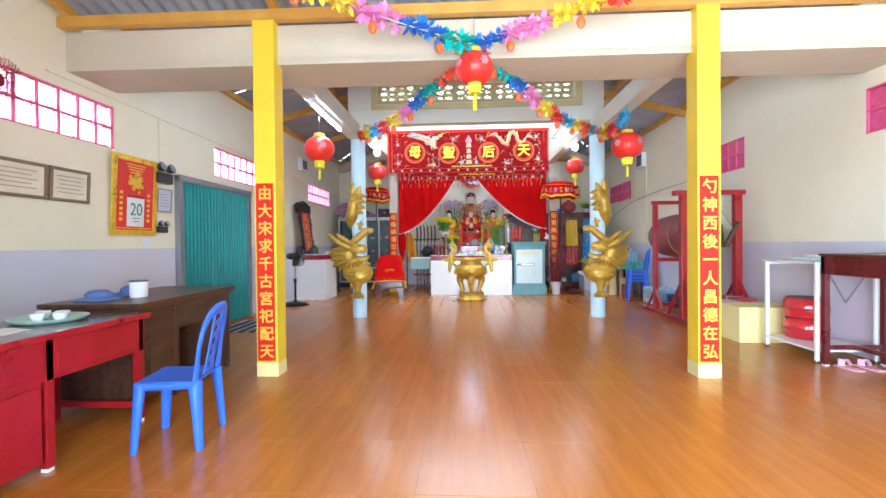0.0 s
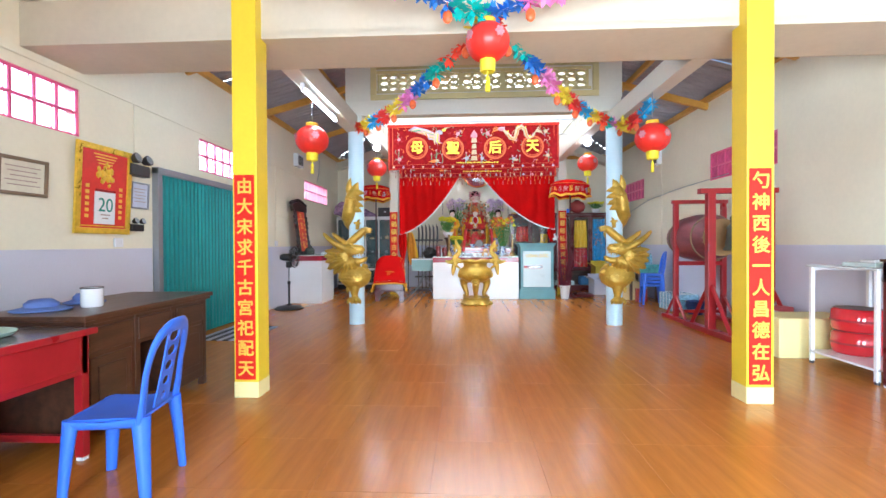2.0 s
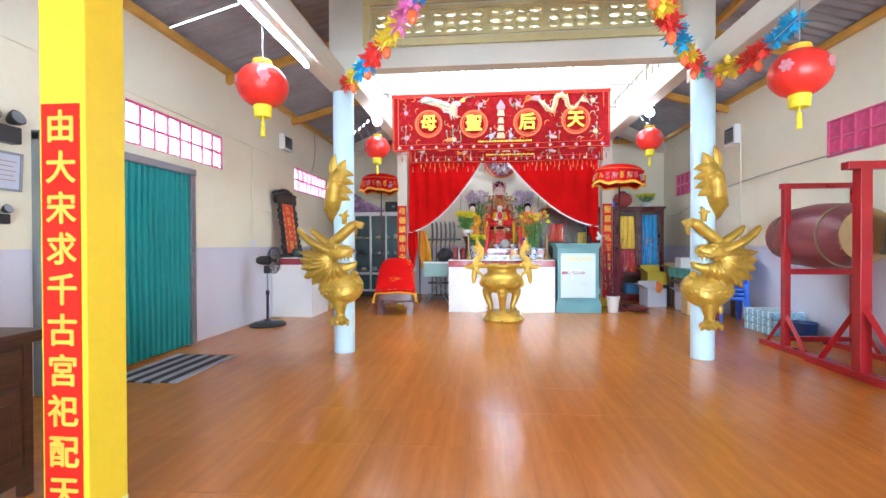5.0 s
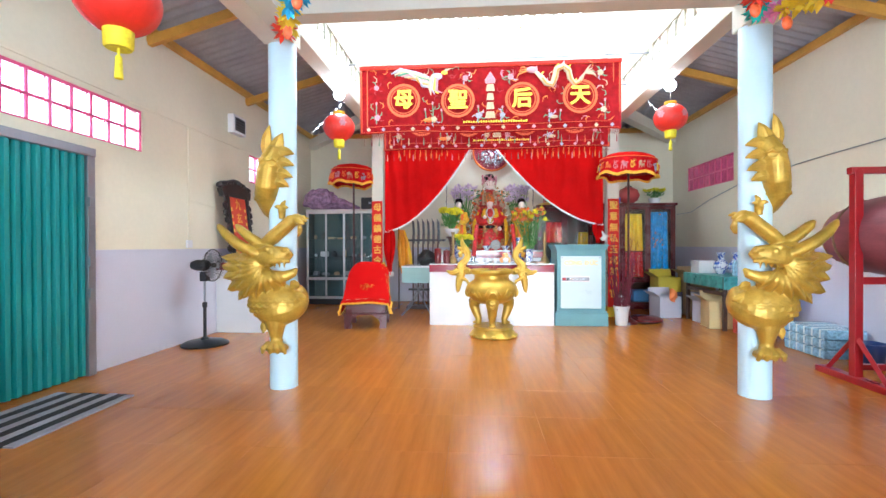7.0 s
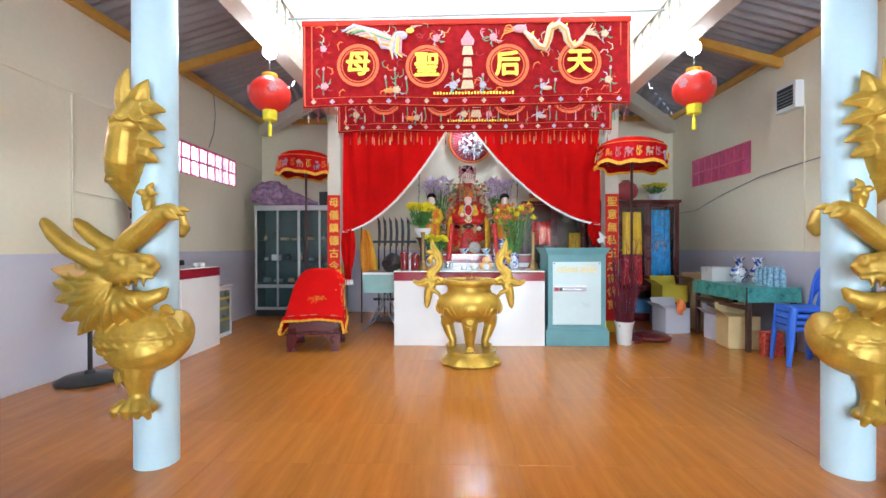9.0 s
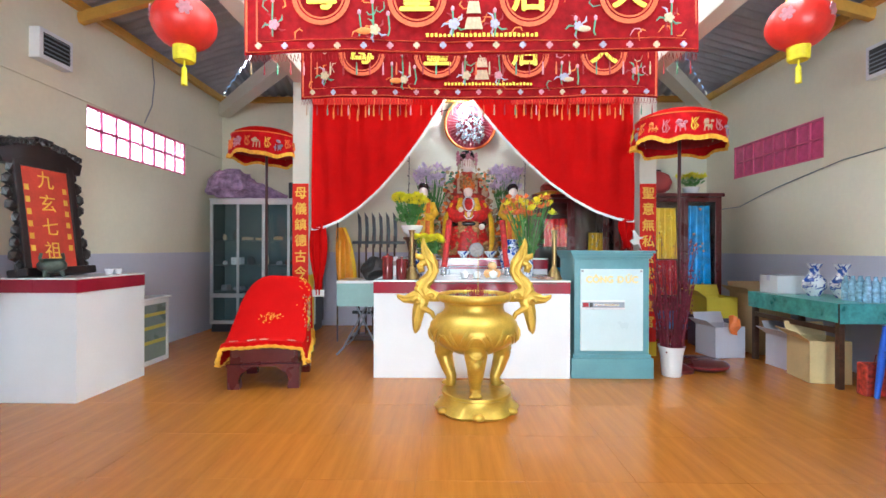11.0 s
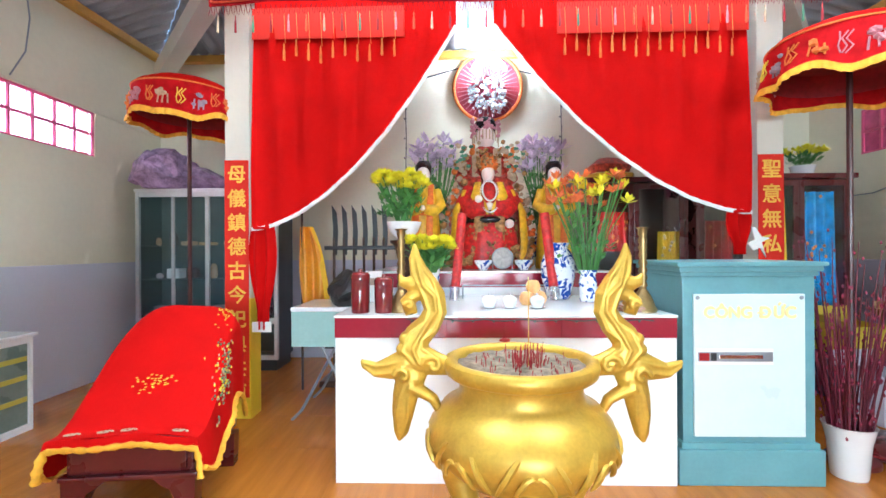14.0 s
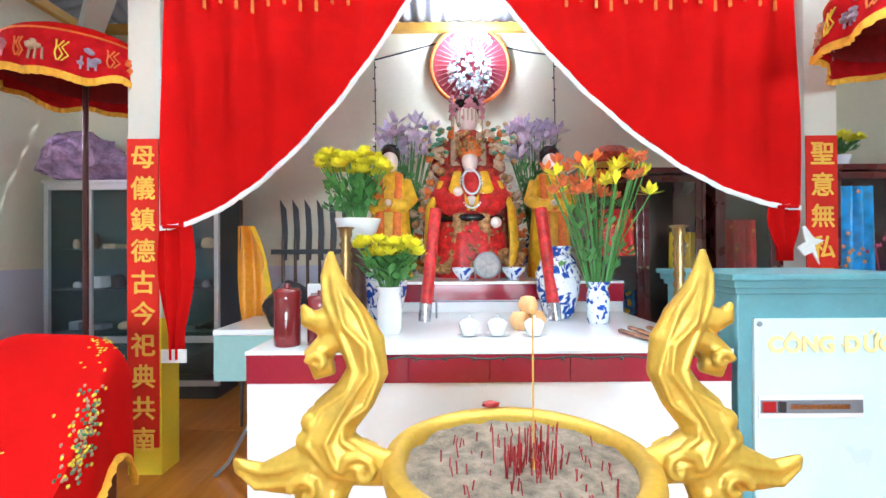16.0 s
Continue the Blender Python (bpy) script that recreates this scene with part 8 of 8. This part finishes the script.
# ---- right side of the altar ----
def red_cabinet(x, y, w, h, items, label):
    c = thing("wardrobe_cabinet", (x, y, 0), label, "cabinet", "red wooden cabinets")
    D = 0.50
    part("plinth", bx(0.02, w - 0.02, 0.02, D, 0, 0.10), M_REDWOOD, c)
    for a, b in ((0, 0.03), (w - 0.03, w)):
        part("side", bx(a, b, 0, D, 0.10, h - 0.05), M_REDWOOD, c)
    part("back", bx(0.03, w - 0.03, D - 0.015, D, 0.10, h - 0.05), M_WOOD, c)
    part("cornice", bx(-0.03, w + 0.03, -0.03, D + 0.01, h - 0.05, h, 0.01), M_REDWOOD, c)
    part("shelf", bx(0.03, w - 0.03, 0.03, D - 0.015, 0.55, 0.58), M_REDWOOD, c)
    part("shelf", bx(0.03, w - 0.03, 0.03, D - 0.015, 0.10, 0.13), M_REDWOOD, c)
    part("rail", bx(0.03, w - 0.03, 0.004, 0.03, 0.52, 0.60, 0.004), M_REDWOOD, c)
    n = 3 if w > 1.2 else 2
    for i in range(n):
        a = 0.03 + i * (w - 0.06) / n
        b = a + (w - 0.06) / n - 0.004
        d = part("door", bx(a, a + 0.05, 0.0, 0.022, 0.60, h - 0.06, 0.004), M_REDWOOD, c, "glazed door")
        part("stile", bx(b - 0.05, b, 0.0, 0.022, 0.60, h - 0.06, 0.004), M_REDWOOD, d)
        part("rail", bx(a + 0.05, b - 0.05, 0.0, 0.022, h - 0.12, h - 0.06, 0.004), M_REDWOOD, d)
        p = part("pane", bx(a + 0.05, b - 0.05, 0.010, 0.014, 0.60, h - 0.12), M_GLASS, d)
        p.visible_shadow = False
        part("handle", ball((b - 0.03 if i == 0 else a + 0.03, -0.012, 1.2), 0.014, None, 2), M_BRASS, d)
    rng = random.Random(int(x * 100))
    for k, (m, cx, z0, z1, ww) in enumerate(items):
        bm = sheet(lambda u, v: Vector((cx + (u - .5) * ww * (0.85 + 0.15 * v), 0.10 + 0.035 * math.sin(u * 22 + k), z1 - (z1 - z0) * v)), 40, 6, 0.006)
        part("hanging_robe", bm, m, c, "folded ceremonial robe", True)
        bm = bmesh.new()
        for q in range(14):
            ball((cx + ww * rng.uniform(-.35, .35), 0.06, z0 + (z1 - z0) * rng.random()), 0.018, bm, 1, (1, 0.4, 1))
        part("robe_sequins", bm, rng.choice((M_ORANGE, M_YTHREAD, M_CREAM)), c)
    part("folded_pile", bx(0.08, w * 0.4, 0.1, 0.4, 0.13, 0.24, 0.03), M_PANEL, c)
    part("folded_pile", bx(w * 0.5, w - 0.1, 0.1, 0.4, 0.13, 0.36, 0.05), mat("blue folded cloth", (0.10, 0.3, 0.6), 0.6), c)
    return c


M_ROBEB = mat("bright blue satin", (0.03, 0.30, 0.62), 0.45, var=0.6, scale=12)
red_cabinet(2.22, 12.68, 1.50, 2.05, ((M_ROBER, 0.27, 0.64, 1.6, 0.30), (M_YELLOWCLOTH, 0.75, 1.13, 1.85, 0.34), (M_ROBER, 0.75, 0.62, 1.11, 0.36), (M_ROBEB, 1.23, 0.66, 1.88, 0.36)), "dark red wooden cabinet with yellow and blue robes behind glass")
red_cabinet(1.12, 12.75, 1.06, 2.04, ((M_ROBER, 0.35, 1.3, 1.7, 0.4), (M_ROBEB, 0.40, 0.8, 1.0, 0.3), (M_YELLOWCLOTH, 0.92, 0.7, 1.5, 0.25)), "dark red wooden cabinet with folded robes behind the altar")
hb = thing("red_hat_bundle", (1.45, 12.95, 2.04), "red and gold ceremonial hat in yellow wrap on the cabinet", "bundle")
part("hat", lathe([(0.24, 0), (0.20, 0.06), (0.22, 0.14), (0.10, 0.22), (0.01, 0.24)], 20, wave=lambda a, i: 1 + 0.12 * math.sin(3 * a + i)), M_ORNRED, hb, "", True)
part("wrap", lathe([(0.27, 0.0), (0.27, 0.04), (0.21, 0.06)], 20, wave=lambda a, i: 1 + 0.1 * math.sin(5 * a)), M_GOLD, hb, "", True)
rl = thing("red_paper_lantern", (2.92, 12.92, 2.05), "round faded red lantern stored on the cabinet", "lantern")
part("globe", lathe([(0.06, 0.0), (0.17, 0.07), (0.21, 0.17), (0.17, 0.28), (0.06, 0.34)], 28, wave=lambda a, i: 1 + 0.02 * math.sin(14 * a)), mat("faded red silk", (0.40, 0.06, 0.06), 0.6), rl, "", True)
part("collar", lathe([(0.065, 0.33), (0.065, 0.36), (0.05, 0.36)], 20), M_WOOD, rl)
bl = thing("blue_plastic_box", (2.62, 12.85, 2.05), "small blue plastic box on the cabinet", "box")
part("box", bx(-0.10, 0.10, -0.08, 0.1, 0, 0.10, 0.01), M_PLASTIC, bl)
part("lid", bx(-0.105, 0.105, -0.085, 0.105, 0.10, 0.115, 0.005), M_PLASTIC, bl)
sf = bouquet("sunflower_pot", (3.42, 12.92, 2.05), [(0.08, 0), (0.085, 0.01), (0.11, 0.10), (0.115, 0.11)], M_PORC, 0.16, 0.20, 14, M_YFLOWER, "artificial sunflowers in a white pot on the cabinet", 14, 0.07, 18)
bp = thing("branch_pot", (2.15, 10.88, 0), "tall white plastic pot with dry dark red branches", "plant")
part("pot", lathe([(0.085, 0), (0.09, 0.01), (0.105, 0.20), (0.125, 0.29), (0.13, 0.30), (0.12, 0.30), (0.095, 0.2), (0.01, 0.16)], 28), M_PORC, bp, "", True)
rng = random.Random(33)
bm, bm2 = bmesh.new(), bmesh.new()
for k in range(46):
    a, q = rng.random() * 6.28, 0.09 * math.sqrt(rng.random())
    sp = rng.uniform(0.3, 1.7)
    h = rng.uniform(0.8, 1.45)
    pts = [(q * math.cos(a), q * math.sin(a), 0.17)]
    for j in range(1, 5):
        pts.append((pts[-1][0] + sp * 0.03 * math.cos(a) + rng.uniform(-.015, .015), pts[-1][1] + sp * 0.03 * math.sin(a) + rng.uniform(-.015, .015), 0.17 + (h - 0.17) * j / 4))
    tube(pts, [0.007, 0.006, 0.005, 0.004, 0.002], 5, bm)
    for j in range(8):
        p = Vector(pts[1 + j % 4])
        ball(p + Vector((rng.uniform(-.03, .03), rng.uniform(-.03, .03), rng.uniform(-.1, .05))), 0.007, bm2, 1, (1, 1, 1.8))
tagged(part("branch_cluster", bm, mat("dark red twigs", (0.14, 0.012, 0.03), 0.6, var=0.4), bp, "dark red bare twigs"), kind="stuff")
tagged(part("bud_cluster", bm2, mat("crimson buds", (0.24, 0.015, 0.05), 0.6), bp), kind="stuff")
mb = thing("red_cushion", (2.62, 11.20, 0), "flat dark red cushion on the floor behind the pot", "cushion")
part("pad", lathe([(0.20, 0), (0.26, 0.03), (0.26, 0.06), (0.2, 0.09), (0.01, 0.095)], 28), M_REDWOOD, mb, "", True)
part("welt", lathe([(0.262, 0.04), (0.267, 0.045), (0.262, 0.05)], 28), M_DARKRED, mb)


def cloth_table():
    t = thing("covered_table", (3.42, 10.42, 0), "table covered with a marbled teal plastic cloth", "table")
    L, W, H = 1.22, 0.62, 0.78
    CL = mat("marbled teal plastic cloth", (0.10, 0.36, 0.33), 0.3, var=0.45, scale=9, fine=40, bump=0.05)
    part("top", bx(0, W, 0, L, H - 0.03, H - 0.004), M_WOOD, t)
    part("cloth", bx(-0.008, W, -0.008, L + 0.006, H - 0.004, H, 0.003), CL, t, "teal cloth")
    part("cloth_drop", sheet(lambda u, v: Vector((-0.010 - 0.006 * math.sin(u * 30) * v, L * u, H - 0.002 - 0.17 * v)), 40, 4, 0.003), CL, t, "", True)
    part("cloth_drop", sheet(lambda u, v: Vector((W * u, -0.010 - 0.006 * math.sin(u * 20) * v, H - 0.002 - 0.18 * v)), 30, 4, 0.003), CL, t, "", True)
    for x in (0.02, W - 0.07):
        for y in (0.02, L - 0.07):
            part("leg", bx(x, x + 0.05, y, y + 0.05, 0, H - 0.03, 0.004), M_WOOD, t)
    part("stretcher", bx(0.02, 0.05, 0.07, L - 0.07, 0.5, 0.55), M_WOOD, t)


cloth_table()
for k, (x, y) in enumerate(((3.74, 11.10), (3.86, 10.90))):
    v = thing("porcelain_vase", (x, y, 0.78), "blue and white porcelain vase on the covered table", "vase", "table vases")
    part("body", lathe([(0.05, 0), (0.06, 0.01), (0.105, 0.10), (0.10, 0.17), (0.05, 0.23), (0.045, 0.28), (0.075, 0.34), (0.065, 0.34), (0.04, 0.27)], 28), M_BW, v, "", True)
small_box("white_carton", 3.50, 3.82, 11.30, 11.58, 0.78, 0.98, M_TILE, "white carton on the covered table", "box")
wp = thing("water_pack", (3.82, 10.62, 0.78), "shrink wrapped pack of blue water bottles on the table", "bottles")
M_WATER = mat("blue tinted bottle plastic", (0.30, 0.52, 0.74), 0.15, var=0.5, scale=30, bump=0.2)
for i in range(3):
    for j in range(4):
        part("bottle", lathe([(0.032, 0), (0.034, 0.01), (0.034, 0.06), (0.031, 0.08), (0.034, 0.10), (0.034, 0.16), (0.014, 0.21), (0.014, 0.235)], 12, (-0.08 + 0.075 * i, -0.12 + 0.075 * j, 0)), M_WATER, wp, "", True)
small_box("carton", 3.36, 3.72, 10.62, 10.98, 0.0, 0.40, mat("yellow cardboard", (0.72, 0.56, 0.28), 0.8, var=0.1), "open yellow cardboard carton of papers under the table", "box", -8, True)
small_box("white_carton", 3.45, 3.80, 11.02, 11.40, 0.0, 0.34, M_BAND, "grey carton standing under the table", "box", 4, True)
small_box("white_carton", 2.98, 3.36, 11.62, 11.96, 0.0, 0.36, M_BAND, "white open carton with toys by the table", "box", 8, True)
small_box("carton", 3.60, 4.02, 11.80, 12.30, 0.0, 0.72, M_CARD, "brown cardboard carton in the corner", "box", 0, True)
small_box("yellow_crate", 3.16, 3.55, 12.05, 12.45, 0.40, 0.66, mat("yellow plastic crate", (0.62, 0.50, 0.04), 0.5), "yellow plastic crate on a dark bin", "crate", 0, True)
small_box("dark_bin", 3.14, 3.57, 12.03, 12.47, 0.0, 0.40, mat("dark purple bin", (0.07, 0.05, 0.09), 0.5), "dark storage bin in the corner", "bin")
og = thing("orange_bag", (3.22, 11.60, 0.30), "orange plastic bag hanging from the carton", "bag")
bm = ball((0, 0, 0.08), 0.09, None, 3, (0.6, 0.6, 1.3))
for v in bm.verts:
    v.co += Vector(noise.noise_vector(v.co * 14)) * 0.04
part("bag", bm, mat("orange plastic", (0.85, 0.22, 0.05), 0.4), og)
for k in range(4):
    c = copy_thing(chair, pose(3.70, 9.98 - 0.012 * k, 0.07 * k, 0, 0, 78))
    tagged(c, "blue plastic chair in a stack beside the covered table", "chair", "stacked chairs")
rb = thing("red_gift_bag", (3.62, 10.30, 0), "red patterned gift bag under the stacked chairs", "bag")
part("bag", bx(-0.11, 0.11, -0.05, 0.05, 0, 0.28, 0.012), M_ORNRED, rb)
part("handle", tube([(-0.05, -0.05, 0.27), (-0.03, -0.05, 0.36), (0.03, -0.05, 0.36), (0.05, -0.05, 0.27)], 0.004, 5), M_REDPAINT, rb)
for k in range(3):
    w = thing("water_case", (3.85, 9.15, 0.105 * k), "shrink wrapped case of blue and white packs on the floor", "case", "water cases")
    bm = bx(-0.22, 0.22, -0.32, 0.32, 0, 0.10, 0.02)
    part("pack", bm, M_WATER, w)
    for j in range(5):
        part("wrap_band", bx(-0.222, 0.222, -0.27 + 0.12 * j, -0.245 + 0.12 * j, 0.012, 0.102, 0.004), M_PANEL, w, "white printed band")
bk = thing("blue_bucket", (3.90, 8.62, 0), "dark blue plastic bucket by the wall", "bucket")
part("bucket", lathe([(0.11, 0), (0.12, 0.01), (0.15, 0.22), (0.16, 0.23), (0.145, 0.23), (0.11, 0.02), (0.005, 0.015)], 26), mat("dark blue plastic", (0.02, 0.06, 0.20), 0.3), bk, "", True)
part("handle", tube([(0.155, 0, 0.22), (0.12, 0.12, 0.20), (0, 0.165, 0.19), (-0.12, 0.12, 0.20), (-0.155, 0, 0.22)], 0.005, 6), M_STEEL, bk)

# ---- lanterns, lamps and paper garlands ----
M_LANT = mat("red lantern silk", (0.78, 0.03, 0.02), 0.45, var=0.12, scale=8, bump=0.06, coat=0.2)


def lantern(at, r, zhang, label):
    l = thing("red_lantern", at, label, "lantern", "red lanterns")
    prof = [(r * math.sin(math.pi * (0.13 + 0.74 * k / 14)), -r * 0.88 * math.cos(math.pi * (0.13 + 0.74 * k / 14))) for k in range(15)]
    part("globe", lathe(prof, 64, wave=lambda a, i: 1 + 0.015 * abs(math.sin(8 * a)) - 0.01), M_LANT, l, "ribbed red silk globe", True)
    zt, zb = prof[-1][1], prof[0][1]
    part("collar", lathe([(r * 0.36, zt - 0.005), (r * 0.38, zt + 0.02), (r * 0.36, zt + 0.04), (r * 0.30, zt + 0.04)], 24), M_FRINGE, l, "yellow collar", True)
    part("collar", lathe([(r * 0.36, zb + 0.005), (r * 0.34, zb - 0.08), (r * 0.30, zb - 0.09), (r * 0.05, zb - 0.085)], 24, wave=lambda a, i: 1 + 0.03 * math.sin(12 * a)), M_YFLOWER, l, "yellow paper skirt", True)
    part("tassel", lathe([(0.006, zb - 0.08), (0.006, zb - 0.12), (0.016, zb - 0.13), (0.02, zb - 0.24), (0.004, zb - 0.245)], 10), M_YFLOWER, l, "yellow tassel", True)
    part("hanger", tube([(0, 0, zt), (0, 0, zhang - at[2])], 0.004, 6), M_STEEL, l)
    for s in (-55, 30):
        o = part("emblem", blossom(0, 0, r * 0.24, 0, 6), M_ROSE, l, "faded printed emblem")
        o.matrix_basis = pose(r * 0.99 * math.sin(radians(s)), -r * 0.99 * math.cos(radians(s)), 0.02, 0, 0, s)
    return l


lantern((-1.898, 5.873, 2.484), 0.195, 2.99, "red silk lantern with yellow tassel hung from the beam")
lantern((2.09, 5.93, 2.456), 0.195, 2.99, "red silk lantern with yellow tassel hung from the beam")
lantern((0.10, 4.08, 2.79), 0.17, 3.32, "red silk lantern hung in the middle of the paper garlands")
lantern((-1.775, 9.18, 2.70), 0.19, 3.05, "red silk lantern hung below a lamp")
lantern((2.266, 9.39, 2.78), 0.19, 3.12, "red silk lantern hung below a lamp")
M_BULB = mat("glowing lamp glass", (1, 1, 1), 0.4, emit=(0.86, 0.93, 1.0), power=130.0, bump=0)
for x, y, z in ((-1.775, 9.18, 3.10), (2.266, 9.39, 3.17)):
    l = thing("ceiling_bulb", (x, y, z), "lit white bulb hanging above a lantern", "lamp", "bulbs")
    part("bulb", ball((0, 0, 0), 0.062, None, 3), M_BULB, l, "", True)
    part("socket", lathe([(0.03, 0.05), (0.03, 0.12), (0.01, 0.13)], 16), M_TILE, l)
    part("cord", tube([(0, 0, 0.12), (0.02, 0, 0.22)], 0.004, 5), M_TILE, l)
tl = thing("tube_lamp", (-1.82, 5.35, 2.90), "lit fluorescent tube fixed under the beam", "lamp")
part("housing", bx(-0.025, 0.025, 0, 1.24, 0.03, 0.08, 0.006), M_TILE, tl)
part("tube", tube([(0, 0.03, 0.01), (0, 1.21, 0.01)], 0.014, 12), M_BULB, tl, "glowing tube")
for y in (0.015, 1.225):
    part("socket", bx(-0.02, 0.02, y - 0.015, y + 0.015, -0.01, 0.03), M_TILE, tl)

PAPER = [mat("%s crepe paper" % n, c, 0.7, var=0.15, scale=30, bump=0.2) for n, c in (("yellow", (0.90, 0.70, 0.04)), ("scarlet", (0.85, 0.07, 0.03)), ("turquoise", (0.03, 0.55, 0.50)), ("blue", (0.04, 0.22, 0.72)), ("pink", (0.86, 0.30, 0.66)), ("yellow", (0.90, 0.72, 0.05)), ("red", (0.80, 0.05, 0.04)), ("sky blue", (0.05, 0.45, 0.80)))]
M_PEND = mat("orange foil pendant", (0.75, 0.14, 0.04), 0.3, var=0.3, scale=30)


def garland(pts, label, seed, step=0.10, r=0.105):
    rng = random.Random(seed)
    g = thing("paper_garland", pts[0], label, "garland", "paper garlands")
    o = Vector(pts[0])
    P = [Vector(p) - o for p in pts]
    L = sum((b - a).length for a, b in zip(P, P[1:]))
    n = int(L / step)

    def at(s):
        for a, b in zip(P, P[1:]):
            d = (b - a).length
            if s <= d:
                return a.lerp(b, s / d)
            s -= d
        return P[-1]

    part("string", tube(P, 0.004, 4), M_WHITECLOTH, g)
    run, col = 0, 0
    for k in range(n):
        c = at((k + 0.5) * L / n)
        bm = bmesh.new()
        for j in range(3):
            petals(c + Vector((rng.uniform(-.02, .02), rng.uniform(-.02, .02), rng.uniform(-.02, .02))), r * rng.uniform(0.8, 1.1), 9, bm, rng, (1.3, -1.0, 0.2)[j])
        run += 1
        if run > 3:
            run, col = 0, col + 1
        part("paper_flower", bm, PAPER[(col + seed) % 8], g)
        if k % 6 == 3:
            q = ball(c + Vector((0, 0, -0.11)), 0.042, None, 2, (0.9, 0.5, 1.25))
            tube([c, c + Vector((0, 0, -0.08))], 0.003, 4, q)
            part("pendant", q, M_PEND, g, "orange foil pendant", True)
    return g


def sag(a, b, drop, n=9):
    a, b = Vector(a), Vector(b)
    return [tuple(a.lerp(b, k / n) + Vector((0, 0, -drop * math.sin(math.pi * k / n)))) for k in range(n + 1)]


HUB = (0.10, 4.08, 3.00)
GL = "colourful crepe paper garland strung below the roof"
garland(sag(HUB, (-1.72, 7.42, 3.02), 0.16), GL, 0)
garland(sag(HUB, (2.10, 7.42, 3.02), 0.16), GL, 1)
garland(sag(HUB, (-1.7, 3.0, 3.24), 0.05), GL, 2)
garland(sag(HUB, (2.0, 3.0, 3.24), 0.05), GL, 3)
garland(sag((2.09, 7.40, 3.02), (2.09, 5.95, 2.86), 0.12), GL, 4)

# ---- floor tiles ----


def floor_tiles():
    S, x0, y0 = 0.60, XL - 0.02, -2.62
    def tile(s0=S):
        return bx(0.0006, s0 - 0.0006, 0.0006, s0 - 0.0006, -0.02, 0.0, 0.0008)
    first = part("tile", tile(), M_FLOOR, floor)
    first.matrix_basis = pose(x0, y0, 0)
    rng = random.Random(2)
    rest = bmesh.new()
    k = 0
    ny, nx = int((YB - y0) / S) + 1, int((XR - XL) / S) + 1
    for j in range(ny):
        for i in range(nx):
            x, y = x0 + i * S, y0 + j * S
            if i == j == 0:
                continue
            if y < 1.0:
                continue
            o = new("tile", first.data)
            o.parent = floor
            o.matrix_basis = pose(x, y, rng.uniform(-0.0003, 0.0003), rng.uniform(-0.015, 0.015), rng.uniform(-0.015, 0.015), 0)
            k += 1
    for j in range(ny):
        for i in range(nx):
            x, y = x0 + i * S, y0 + j * S
            if y < 1.0 and (i or j):
                bx(x + 0.0012, x + S - 0.0012, y + 0.0012, y + S - 0.0012, -0.02, 0.0, bm=rest)
    tagged(part("tile_field", rest, M_FLOOR, floor), kind="stuff")


floor_tiles()
